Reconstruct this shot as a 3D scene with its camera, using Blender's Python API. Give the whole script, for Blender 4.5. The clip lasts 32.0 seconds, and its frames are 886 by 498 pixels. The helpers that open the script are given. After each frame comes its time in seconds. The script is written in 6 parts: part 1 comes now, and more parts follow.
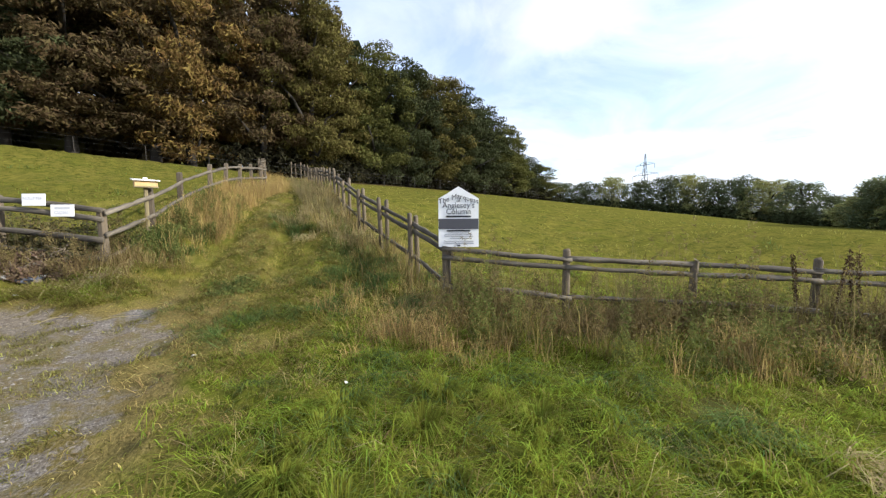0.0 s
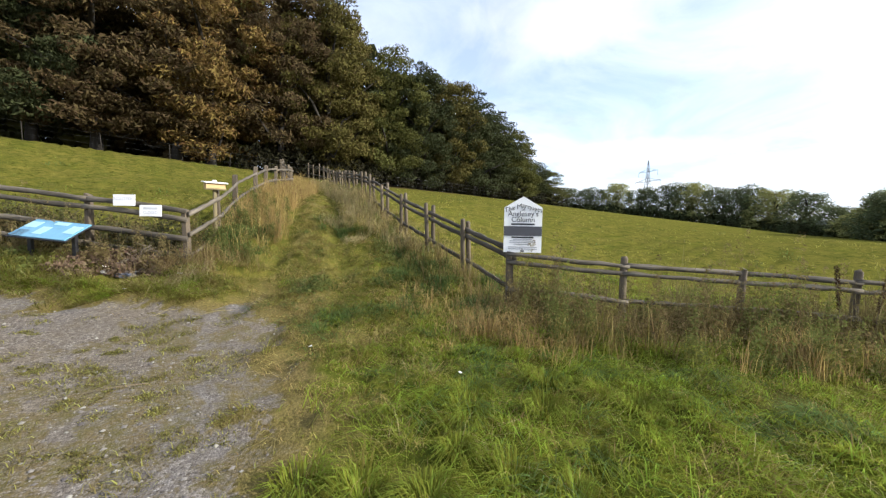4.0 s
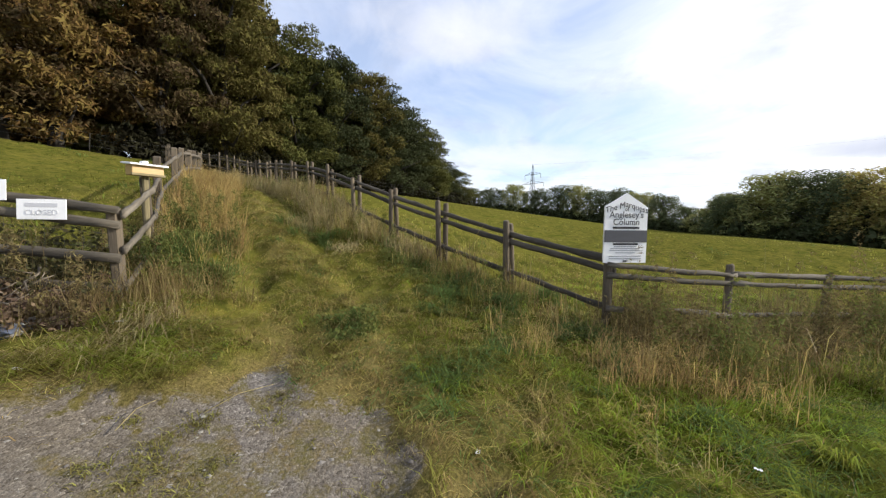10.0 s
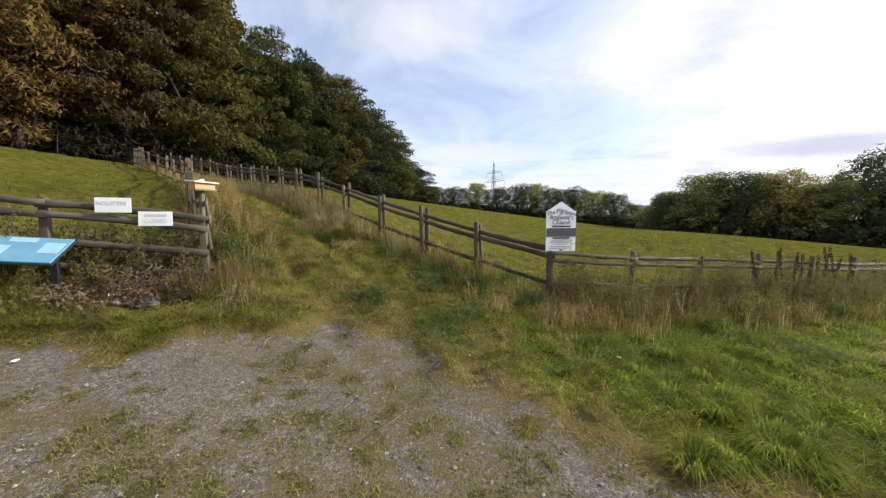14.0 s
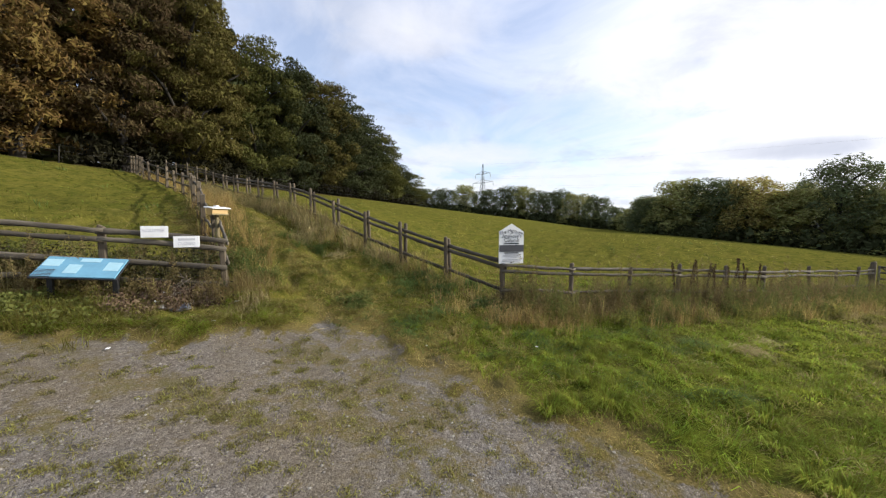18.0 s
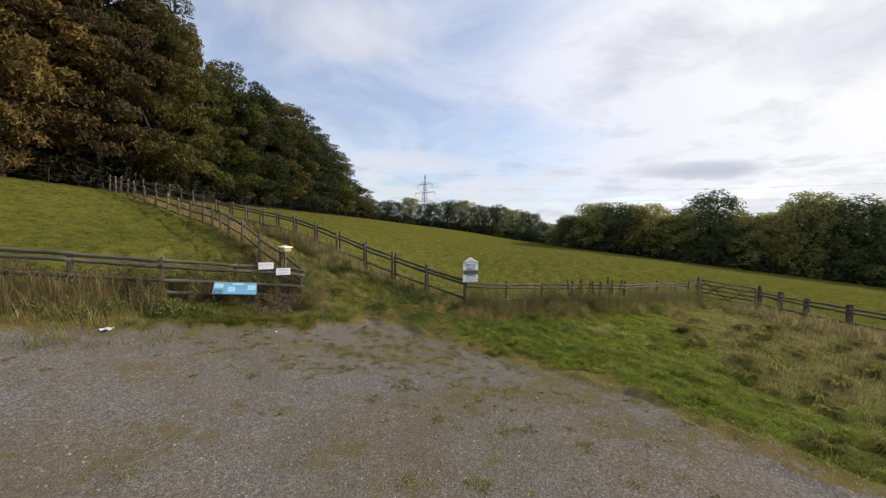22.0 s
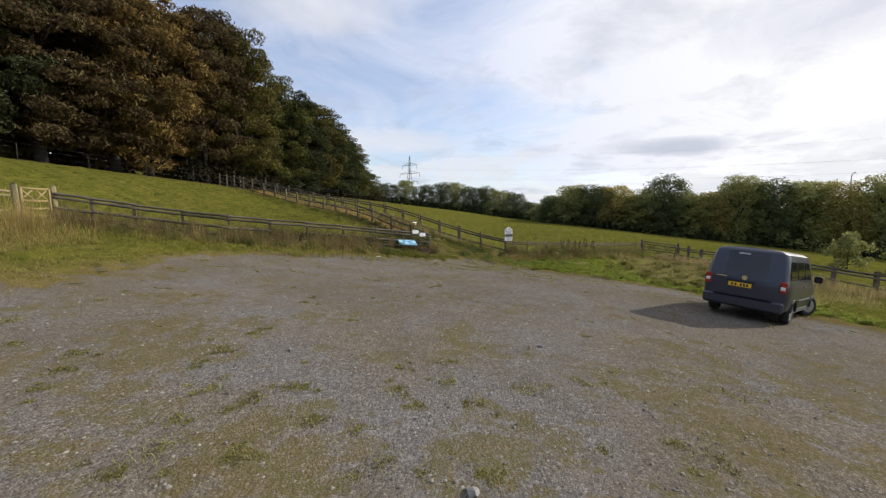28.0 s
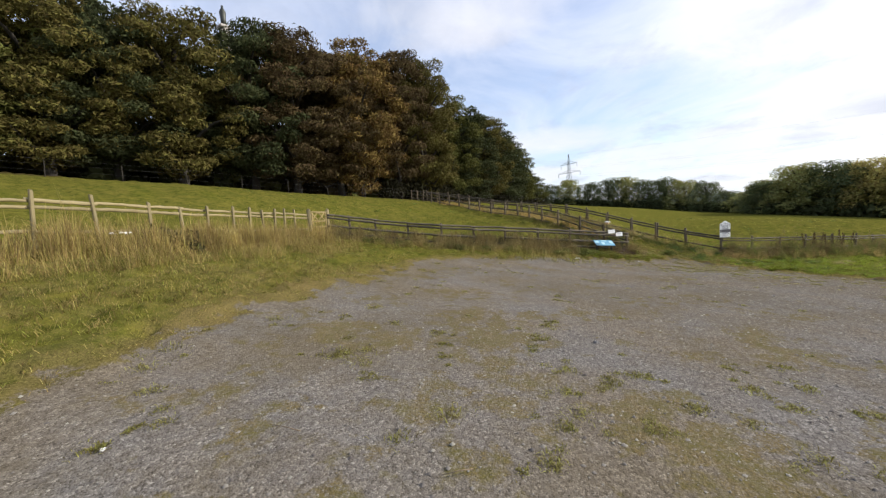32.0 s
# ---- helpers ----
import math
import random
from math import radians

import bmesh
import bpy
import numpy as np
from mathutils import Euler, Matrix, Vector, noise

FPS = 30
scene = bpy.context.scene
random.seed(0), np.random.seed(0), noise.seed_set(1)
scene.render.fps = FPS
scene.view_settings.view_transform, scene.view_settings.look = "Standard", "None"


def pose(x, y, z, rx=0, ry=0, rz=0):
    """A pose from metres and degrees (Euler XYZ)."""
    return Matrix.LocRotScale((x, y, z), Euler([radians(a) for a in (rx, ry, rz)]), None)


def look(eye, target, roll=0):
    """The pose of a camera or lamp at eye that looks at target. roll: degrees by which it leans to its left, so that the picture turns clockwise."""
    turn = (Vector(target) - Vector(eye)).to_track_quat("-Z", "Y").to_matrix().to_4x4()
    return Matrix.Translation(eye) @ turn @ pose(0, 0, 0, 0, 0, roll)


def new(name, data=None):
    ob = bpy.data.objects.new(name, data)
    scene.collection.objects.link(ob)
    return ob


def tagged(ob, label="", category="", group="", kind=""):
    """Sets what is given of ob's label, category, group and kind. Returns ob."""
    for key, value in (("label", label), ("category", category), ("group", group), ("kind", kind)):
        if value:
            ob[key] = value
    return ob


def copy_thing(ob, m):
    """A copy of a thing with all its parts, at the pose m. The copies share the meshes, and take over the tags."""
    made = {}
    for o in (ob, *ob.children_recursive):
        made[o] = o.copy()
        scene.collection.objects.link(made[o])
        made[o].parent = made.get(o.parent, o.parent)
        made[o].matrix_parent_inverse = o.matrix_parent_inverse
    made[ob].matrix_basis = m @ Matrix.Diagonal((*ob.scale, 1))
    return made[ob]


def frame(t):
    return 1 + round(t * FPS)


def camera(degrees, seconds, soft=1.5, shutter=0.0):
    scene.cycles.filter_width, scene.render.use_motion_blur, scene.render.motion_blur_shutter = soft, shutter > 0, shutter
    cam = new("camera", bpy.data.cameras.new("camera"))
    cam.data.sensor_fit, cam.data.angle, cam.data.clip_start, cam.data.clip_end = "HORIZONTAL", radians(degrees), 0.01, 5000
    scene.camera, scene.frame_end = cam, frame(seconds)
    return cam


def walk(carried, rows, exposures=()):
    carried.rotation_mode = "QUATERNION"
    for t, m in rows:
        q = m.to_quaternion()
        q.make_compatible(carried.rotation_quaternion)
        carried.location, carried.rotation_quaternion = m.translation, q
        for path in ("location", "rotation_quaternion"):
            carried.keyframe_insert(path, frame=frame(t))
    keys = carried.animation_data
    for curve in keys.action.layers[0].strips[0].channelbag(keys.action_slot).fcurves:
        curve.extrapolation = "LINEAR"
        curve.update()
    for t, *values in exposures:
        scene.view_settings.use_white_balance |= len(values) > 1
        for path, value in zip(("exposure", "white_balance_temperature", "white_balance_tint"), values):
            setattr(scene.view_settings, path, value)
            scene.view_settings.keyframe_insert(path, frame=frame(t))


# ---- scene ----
cam = camera(98.7, 32.0, soft=1.3)
PATH = [
    (0, (-0.126, 0.074, 1.548), (1.177, 1.584, 1.394), -0.3),
    (0.5, (0.15, -0.472, 1.532), (1.451, 1.039, 1.374), 0.8),
    (1, (0.221, -0.91, 1.496), (1.541, 0.584, 1.34), 1.6),
    (1.5, (0.102, -0.98, 1.45), (1.422, 0.512, 1.271), 2.3),
    (2, (-0.106, -0.631, 1.557), (1.229, 0.849, 1.398), 1.9),
    (2.5, (-0.276, -0.383, 1.574), (1.015, 1.136, 1.421), 1.3),
    (3, (-0.516, -0.2, 1.601), (0.787, 1.31, 1.447), 1.8),
    (3.5, (-0.845, 0.084, 1.588), (0.465, 1.589, 1.442), 1.2),
    (4, (-1.17, 0.419, 1.612), (0.133, 1.929, 1.469), 0.9),
    (4.5, (-1.45, 0.694, 1.687), (-0.147, 2.206, 1.558), -0.1),
    (6.5, (-1.848, 1.215, 1.781), (-0.572, 2.748, 1.634), -0.2),
    (7, (-2.002, 1.488, 1.789), (-0.48, 2.777, 1.636), 1.0),
    (7.5, (-2.102, 1.842, 1.759), (-0.41, 2.898, 1.609), 1.6),
    (8, (-2.048, 2.138, 1.736), (-0.344, 3.173, 1.575), 1.7),
    (8.5, (-1.881, 2.508, 1.682), (-0.13, 3.461, 1.517), 1.7),
    (9, (-1.641, 2.886, 1.607), (0.058, 3.933, 1.467), 1.4),
    (9.5, (-1.591, 3.17, 1.633), (0.104, 4.223, 1.502), 1.0),
    (10, (-1.59, 3.382, 1.639), (0.072, 4.485, 1.498), 0.6),
    (10.5, (-1.623, 3.57, 1.658), (0.068, 4.63, 1.526), 0.4),
    (11, (-1.723, 3.638, 1.658), (0.056, 4.545, 1.555), 1.1),
    (11.5, (-1.992, 3.584, 1.677), (-0.179, 4.423, 1.572), 1.1),
    (12, (-2.324, 3.462, 1.672), (-0.52, 4.317, 1.556), 0.9),
    (12.5, (-2.645, 3.314, 1.702), (-0.855, 4.198, 1.581), 0.6),
    (13, (-2.951, 3.129, 1.724), (-1.167, 4.022, 1.589), 0.3),
    (13.5, (-3.161, 2.97, 1.694), (-1.398, 3.903, 1.546), -0.0),
    (15.5, (-3.502, 2.223, 1.852), (-1.743, 3.163, 1.695), 0.1),
    (16, (-3.542, 2.147, 1.923), (-1.764, 3.051, 1.779), 0.9),
    (16.5, (-3.719, 2.181, 1.932), (-1.909, 3.02, 1.792), 0.7),
    (17, (-3.979, 2.082, 1.976), (-2.158, 2.899, 1.839), 0.4),
    (17.5, (-4.231, 1.921, 2.04), (-2.444, 2.805, 1.887), -0.1),
    (18, (-4.443, 1.744, 2.105), (-2.659, 2.635, 1.951), 0.3),
    (18.5, (-4.687, 1.688, 2.278), (-2.929, 2.631, 2.137), 0.4),
    (19, (-5.139, 1.683, 2.456), (-3.408, 2.679, 2.332), -0.1),
    (19.5, (-5.708, 1.605, 2.664), (-3.955, 2.558, 2.528), -0.3),
    (20, (-6.293, 1.544, 2.717), (-4.413, 2.212, 2.578), 1.1),
    (20.5, (-6.873, 1.409, 2.762), (-4.961, 1.982, 2.638), 1.5),
    (21, (-7.609, 1.316, 2.863), (-5.711, 1.933, 2.734), 1.2),
    (21.5, (-8.384, 1.196, 2.947), (-6.489, 1.821, 2.823), 1.0),
    (22, (-9.307, 1.068, 3.021), (-7.402, 1.668, 2.91), 1.4),
    (22.5, (-10.234, 1.038, 3.081), (-8.292, 1.504, 2.974), 2.1),
    (23, (-11.321, 1.122, 3.097), (-9.37, 1.551, 2.995), 2.4),
    (23.5, (-12.587, 1.304, 3.147), (-10.653, 1.8, 3.035), 1.8),
    (24, (-13.84, 1.60, 3.25), (-11.914, 2.127, 3.137), 1.2),
    (24.5, (-15.02, 1.84, 3.33), (-13.102, 2.394, 3.206), 1.0),
    (25, (-16.12, 2.04, 3.46), (-14.208, 2.602, 3.285), 0.7),
    (25.5, (-17.22, 2.06, 3.49), (-15.308, 2.619, 3.308), 0.6),
    (27.5, (-20.028, 2.11, 3.274), (-18.104, 2.609, 3.049), 0.7),
    (28, (-20.231, 2.279, 3.191), (-18.304, 2.766, 2.973), 0.5),
    (28.5, (-20.459, 2.479, 2.973), (-18.52, 2.93, 2.781), 1.0),
    (29, (-20.739, 2.633, 2.92), (-18.817, 3.147, 2.711), 0.5),
    (29.5, (-21.044, 2.847, 3.006), (-19.115, 3.324, 2.787), -0.0),
    (30, (-21.234, 2.979, 3.192), (-19.304, 3.452, 2.968), 0.1),
    (30.5, (-21.371, 3.098, 3.378), (-19.455, 3.622, 3.147), -0.3),
    (31, (-21.481, 3.227, 3.472), (-19.605, 3.877, 3.231), -1.1),
    (31.5, (-21.303, 3.506, 3.345), (-19.792, 4.804, 3.161), -4.2),
    (32, (-21.336, 3.774, 3.207), (-19.756, 4.987, 3.031), -3.5),
]
EXPOSURES = [(0, 0.7, 6250, 10), (4, 0.7, 6250, 10), (7, 0.57, 6350, 10), (9, 0.45, 6420, 10), (11, 0.32, 6450, 10), (13, 0.28, 6500, 10), (17, 0.3, 6500, 10), (20, 0.17, 6500, 10), (22, -0.01, 6500, 10), (25, -0.05, 6500, 10), (28, 0.03, 6500, 10), (31, 0.03, 6500, 10), (32, 0.3, 6500, 10)]
walk(cam, [(t, look(eye, target, roll)) for t, eye, target, roll in PATH], EXPOSURES)

# ---- light ----
SUN_AZ, SUN_EL = radians(-54), radians(25)          # measured from +x towards +y
SUN_DIR = Vector((math.cos(SUN_EL) * math.cos(SUN_AZ), math.cos(SUN_EL) * math.sin(SUN_AZ), math.sin(SUN_EL)))
sun = new("sun", bpy.data.lights.new("sun", "SUN"))
sun.data.energy, sun.data.angle, sun.data.color = 5.0, radians(0.8), (1.0, 0.93, 0.82)
sun.matrix_world = look(SUN_DIR * 50, (0, 0, 0))


def node(nt, kind, **kw):
    n = nt.nodes.new(kind)
    for k, v in kw.items():
        if k == "ins":
            for name, val in v.items():
                n.inputs[name].default_value = val
        elif k == "op":
            n.operation = v
        elif k == "blend":
            n.blend_type = v
    return n


def ramp(nt, fac, stops):
    r = nt.nodes.new("ShaderNodeValToRGB")
    e = r.color_ramp.elements
    while len(e) < len(stops):
        e.new(0.5)
    for el, (p, c) in zip(e, stops):
        el.position, el.color = p, (*c, 1) if len(c) == 3 else c
    nt.links.new(fac, r.inputs[0])
    return r.outputs[0]


def mix(nt, fac, a, b, blend="MIX"):
    m = nt.nodes.new("ShaderNodeMix")
    m.data_type, m.blend_type = "RGBA", blend
    for sock, val in ((m.inputs[0], fac), (m.inputs[6], a), (m.inputs[7], b)):
        if isinstance(val, bpy.types.NodeSocket):
            nt.links.new(val, sock)
        elif isinstance(val, (int, float)):
            sock.default_value = val
        else:
            sock.default_value = (*val, 1)
    return m.outputs[2]


def calc(nt, op, *vals):
    m = nt.nodes.new("ShaderNodeMath")
    m.operation = op
    for sock, val in zip(m.inputs, vals):
        if isinstance(val, bpy.types.NodeSocket):
            nt.links.new(val, sock)
        else:
            sock.default_value = val
    return m.outputs[0]


def noise_tex(nt, vec, scale, detail=4.0, rough=0.55, distort=0.0):
    n = nt.nodes.new("ShaderNodeTexNoise")
    n.inputs["Scale"].default_value, n.inputs["Detail"].default_value = scale, detail
    n.inputs["Roughness"].default_value, n.inputs["Distortion"].default_value = rough, distort
    if vec is not None:
        nt.links.new(vec, n.inputs["Vector"])
    return n.outputs["Fac"]


world = bpy.data.worlds.new("sky")
scene.world = world
world.use_nodes = True
nt = world.node_tree
nt.nodes.clear()
out = nt.nodes.new("ShaderNodeOutputWorld")
bg = nt.nodes.new("ShaderNodeBackground")
sky = nt.nodes.new("ShaderNodeTexSky")
sky.sky_type, sky.sun_disc = "NISHITA", False
sky.sun_elevation, sky.sun_rotation = SUN_EL, math.pi / 2 - SUN_AZ
tc = nt.nodes.new("ShaderNodeTexCoord")
sep = nt.nodes.new("ShaderNodeSeparateXYZ")
nt.links.new(tc.outputs["Generated"], sep.inputs[0])
lift = calc(nt, "ADD", calc(nt, "MAXIMUM", sep.outputs[2], 0.0), 0.16)
comb = nt.nodes.new("ShaderNodeCombineXYZ")
nt.links.new(calc(nt, "DIVIDE", sep.outputs[0], lift), comb.inputs[0])
nt.links.new(calc(nt, "DIVIDE", sep.outputs[1], lift), comb.inputs[1])
skyc = mix(nt, 1.0, sky.outputs[0], (0.150, 0.158, 0.178), "MULTIPLY")
high = noise_tex(nt, comb.outputs[0], 0.9, 8, 0.58, 0.9)
veil = calc(nt, "MULTIPLY", ramp(nt, high, [(0.38, (0.36, 0.36, 0.36)), (0.64, (1, 1, 1))]), 0.9)
sunv = node(nt, "ShaderNodeVectorMath", op="DOT_PRODUCT")
nt.links.new(tc.outputs["Generated"], sunv.inputs[0])
sunv.inputs[1].default_value = SUN_DIR
glare = ramp(nt, sunv.outputs["Value"], [(0.52, (0, 0, 0)), (0.97, (1, 1, 1))])
veil = calc(nt, "MINIMUM", calc(nt, "ADD", veil, calc(nt, "MULTIPLY", glare, 0.75)), 1.0)
cloudc = mix(nt, glare, (0.77, 0.815, 0.955), (1.04, 1.03, 1.03))
low = noise_tex(nt, comb.outputs[0], 1.7, 6, 0.6, 0.3)
shade = ramp(nt, low, [(0.52, (0, 0, 0)), (0.68, (1, 1, 1))])
col = mix(nt, veil, skyc, cloudc)
col = mix(nt, calc(nt, "MULTIPLY", shade, 0.4), col, (0.42, 0.46, 0.57))
azim = calc(nt, "ARCTAN2", sep.outputs[1], sep.outputs[0])
elev = calc(nt, "ARCSINE", sep.outputs[2])
wisp = calc(nt, "MULTIPLY", calc(nt, "SUBTRACT", noise_tex(nt, tc.outputs["Generated"], 9, 6, 0.6, 0.5), 0.5), 2.6)


def lone_cloud(col, az, el, wide, high, strength, tint):
    """One small cloud that drifts over the valley, its rim torn."""
    a = calc(nt, "POWER", calc(nt, "DIVIDE", calc(nt, "SUBTRACT", azim, radians(az)), radians(wide)), 2.0)
    e = calc(nt, "POWER", calc(nt, "DIVIDE", calc(nt, "SUBTRACT", elev, radians(el)), radians(high)), 2.0)
    d = calc(nt, "ADD", calc(nt, "ADD", a, e), wisp)
    return mix(nt, calc(nt, "MULTIPLY", ramp(nt, calc(nt, "DIVIDE", d, 2.0), [(0.05, (1, 1, 1)), (0.85, (0, 0, 0))]), strength), col, tint)


col = lone_cloud(col, -17.5, 7.8, 5.0, 1.0, 0.75, (0.50, 0.54, 0.66))
col = lone_cloud(col, -13.0, 8.0, 6.0, 0.9, 0.45, (0.58, 0.61, 0.70))
col = lone_cloud(col, -27.5, 19.5, 8.0, 3.2, 0.6, (0.62, 0.65, 0.78))
col = lone_cloud(col, 21.0, 9.6, 9.0, 1.5, 0.55, (0.78, 0.79, 0.84))
col = lone_cloud(col, 33.0, 26.0, 12.0, 3.5, 0.5, (0.80, 0.80, 0.84))
heap = nt.nodes.new("ShaderNodeMapping")
heap.inputs["Scale"].default_value = (1, 1, 2.6)
nt.links.new(tc.outputs["Generated"], heap.inputs[0])
puff = noise_tex(nt, heap.outputs[0], 5.5, 6, 0.55, 0.2)
belt = ramp(nt, sep.outputs[2], [(0.0, (1, 1, 1)), (0.10, (0.75, 0.75, 0.75)), (0.24, (0, 0, 0))])
heaps = ramp(nt, calc(nt, "ADD", puff, calc(nt, "MULTIPLY", belt, 0.16)), [(0.60, (0, 0, 0)), (0.66, (1, 1, 1))])
col = mix(nt, calc(nt, "MULTIPLY", heaps, calc(nt, "MULTIPLY", belt, 0.85)), col, (0.80, 0.82, 0.86))
nt.links.new(col, bg.inputs[0])
bg.inputs[1].default_value = 1.0
nt.links.new(bg.outputs[0], out.inputs[0])


# ---- materials ----
def material(name, base, rough=0.8, metal=0.0, vary=0.25, scale=8.0, bump=0.0, bump_scale=40.0, stain=None, grain=None, transl=0.0, island=0.0, coat=0.0, ids=0.0, gloss=0.06):
    """A procedural surface: base colour with two scales of noise, fine relief, wear and, for leaves, light let through."""
    m = bpy.data.materials.new(name)
    m.use_nodes = True
    t = m.node_tree
    b = t.nodes["Principled BSDF"]
    geo = t.nodes.new("ShaderNodeNewGeometry")
    co = t.nodes.new("ShaderNodeTexCoord").outputs["Object"]
    if grain:
        mp = t.nodes.new("ShaderNodeMapping")
        mp.inputs["Scale"].default_value = grain
        t.links.new(co, mp.inputs[0])
        co = mp.outputs[0]
    n1, n2 = noise_tex(t, co, scale), noise_tex(t, co, scale * 7.3, 3)
    dark, light = [c * (1 - vary) for c in base], [min(1, c * (1 + vary)) for c in base]
    c = mix(t, ramp(t, n1, [(0.3, (0, 0, 0)), (0.7, (1, 1, 1))]), dark, light)
    c = mix(t, 0.5, c, mix(t, n2, [v * (1 - vary) for v in base], [v * (1 + vary) for v in base]))
    if stain:
        c = mix(t, ramp(t, noise_tex(t, co, scale * 0.37, 5, 0.65), [(0.5, (0, 0, 0)), (0.66, (1, 1, 1))]), c, stain)
    if island:
        h = t.nodes.new("ShaderNodeHueSaturation")
        v = calc(t, "ADD", 1 - island / 2, calc(t, "MULTIPLY", geo.outputs["Random Per Island"], island))
        t.links.new(v, h.inputs["Value"])
        t.links.new(calc(t, "ADD", 0.5 - island * 0.03, calc(t, "MULTIPLY", geo.outputs["Random Per Island"], island * 0.06)), h.inputs["Hue"])
        t.links.new(c, h.inputs["Color"])
        c = h.outputs[0]
    if ids:
        oi = t.nodes.new("ShaderNodeObjectInfo")
        h = t.nodes.new("ShaderNodeHueSaturation")
        t.links.new(calc(t, "ADD", 1 - ids / 2, calc(t, "MULTIPLY", oi.outputs["Random"], ids)), h.inputs["Value"])
        t.links.new(c, h.inputs["Color"])
        c = h.outputs[0]
    t.links.new(c, b.inputs["Base Color"])
    b.inputs["Roughness"].default_value, b.inputs["Metallic"].default_value = rough, metal
    b.inputs["Coat Weight"].default_value = coat
    if bump:
        bp = t.nodes.new("ShaderNodeBump")
        bp.inputs["Strength"].default_value, bp.inputs["Distance"].default_value = bump, 0.01
        t.links.new(noise_tex(t, co, bump_scale, 5, 0.65), bp.inputs["Height"])
        t.links.new(bp.outputs[0], b.inputs["Normal"])
    if transl:
        tr = t.nodes.new("ShaderNodeBsdfTranslucent")
        t.links.new(c, tr.inputs[0])
        ms = t.nodes.new("ShaderNodeMixShader")
        ms.inputs[0].default_value = transl
        o = t.nodes["Material Output"]
        t.links.new(b.outputs[0], ms.inputs[1])
        t.links.new(tr.outputs[0], ms.inputs[2])
        t.links.new(ms.outputs[0], o.inputs[0])
        b.inputs["Specular IOR Level"].default_value = gloss
    return m


M_TIMBER = material("weathered_timber", (0.108, 0.085, 0.057), 0.95, vary=0.8, scale=7, bump=1.0, bump_scale=34, grain=(1, 1, 0.15), stain=(0.19, 0.17, 0.135), ids=0.6)
M_RAIL = material("weathered_rail", (0.088, 0.075, 0.056), 0.95, vary=0.85, scale=7, bump=1.0, bump_scale=34, grain=(0.15, 1, 1), stain=(0.215, 0.19, 0.15), ids=0.6)
M_PALE = material("pale_timber", (0.20, 0.165, 0.085), 0.85, vary=0.3, scale=5, bump=0.5, bump_scale=30, grain=(1, 1, 0.15), stain=(0.22, 0.20, 0.15), ids=0.35)
M_PALE_RAIL = material("pale_rail", (0.225, 0.185, 0.095), 0.85, vary=0.3, scale=5, bump=0.5, bump_scale=30, grain=(0.15, 1, 1), stain=(0.22, 0.20, 0.15), ids=0.35)
M_HONEY = material("honey_timber", (0.25, 0.19, 0.08), 0.8, vary=0.25, scale=6, bump=0.4, grain=(0.2, 1, 1))
# Darkened bark: the shade under the crowns is put into its colour.
M_BARK = material("bark", (0.028, 0.024, 0.019), 0.95, vary=0.45, scale=3, bump=1.0, bump_scale=18, grain=(1, 1, 0.25))


def leaf_mat(name, c, transl=0.25, island=0.65, gloss=0.06):
    sward = name.startswith(("grass", "meadow", "pasture", "tussock"))
    return material(name, c, 0.8 if gloss < 0.1 else 0.48, vary=0.5 if sward else 0.35, scale=1.5 if sward else 0.35, transl=transl, island=island, gloss=gloss)


M_LEAF_GREEN = leaf_mat("leaf_green", (0.096, 0.098, 0.028))
M_LEAF_DARK = leaf_mat("leaf_dark", (0.052, 0.06, 0.026))
M_LEAF_RUST = leaf_mat("leaf_rust", (0.08, 0.058, 0.028))
M_LEAF_GOLD = leaf_mat("leaf_gold", (0.15, 0.1, 0.034))
M_LEAF_OLIVE = leaf_mat("leaf_olive", (0.098, 0.085, 0.026))
# Hedge leaves in paler and deeper copies; sunlight is put into the paler colours.
M_LEAF_HEDGE = leaf_mat("leaf_hedge", (0.27, 0.27, 0.095), 0.4, 0.8)
M_LEAF_HEDGE_DEEP = leaf_mat("leaf_hedge_deep", (0.11, 0.13, 0.06), 0.4, 0.8)
M_LEAF_HEDGE_DRY = leaf_mat("leaf_hedge_dry", (0.34, 0.285, 0.095), 0.4, 0.8)
M_GRASS_LUSH = leaf_mat("grass_lush", (0.235, 0.288, 0.036), 0.55, 1.0)
M_GRASS_MID = leaf_mat("grass_mid", (0.215, 0.198, 0.048), 0.5, 1.0)
M_GRASS_TUFT = leaf_mat("grass_tuft", (0.235, 0.215, 0.065), 0.45, 0.8, 0.1)
M_GRASS_STRAW = leaf_mat("grass_straw", (0.4, 0.33, 0.165), 0.4)
M_GRASS_GOLD = leaf_mat("grass_gold", (0.42, 0.3, 0.12), 0.4)
M_WEED = leaf_mat("weed_leaf", (0.135, 0.148, 0.042), 0.4)
# Nearly black leaf: the deep shade under the wood is painted into it.
M_UNDER = leaf_mat("shade_coloured_leaf", (0.022, 0.021, 0.011), 0.15)
M_DEBRIS = leaf_mat("dead_leaves", (0.145, 0.1, 0.066), 0.15)
M_TUSSOCK = leaf_mat("tussock_leaf", (0.185, 0.175, 0.042), 0.5)
M_GRASS_DRY = leaf_mat("grass_dry", (0.36, 0.275, 0.105), 0.45, 0.8, 0.1)
M_GRASS_BUFF = leaf_mat("grass_buff", (0.3, 0.235, 0.115), 0.55)
M_MEADOW = leaf_mat("meadow_leaf", (0.25, 0.215, 0.085), 0.6)
M_PASTURE = leaf_mat("pasture_leaf", (0.28, 0.255, 0.062), 0.5, 0.8, 0.1)
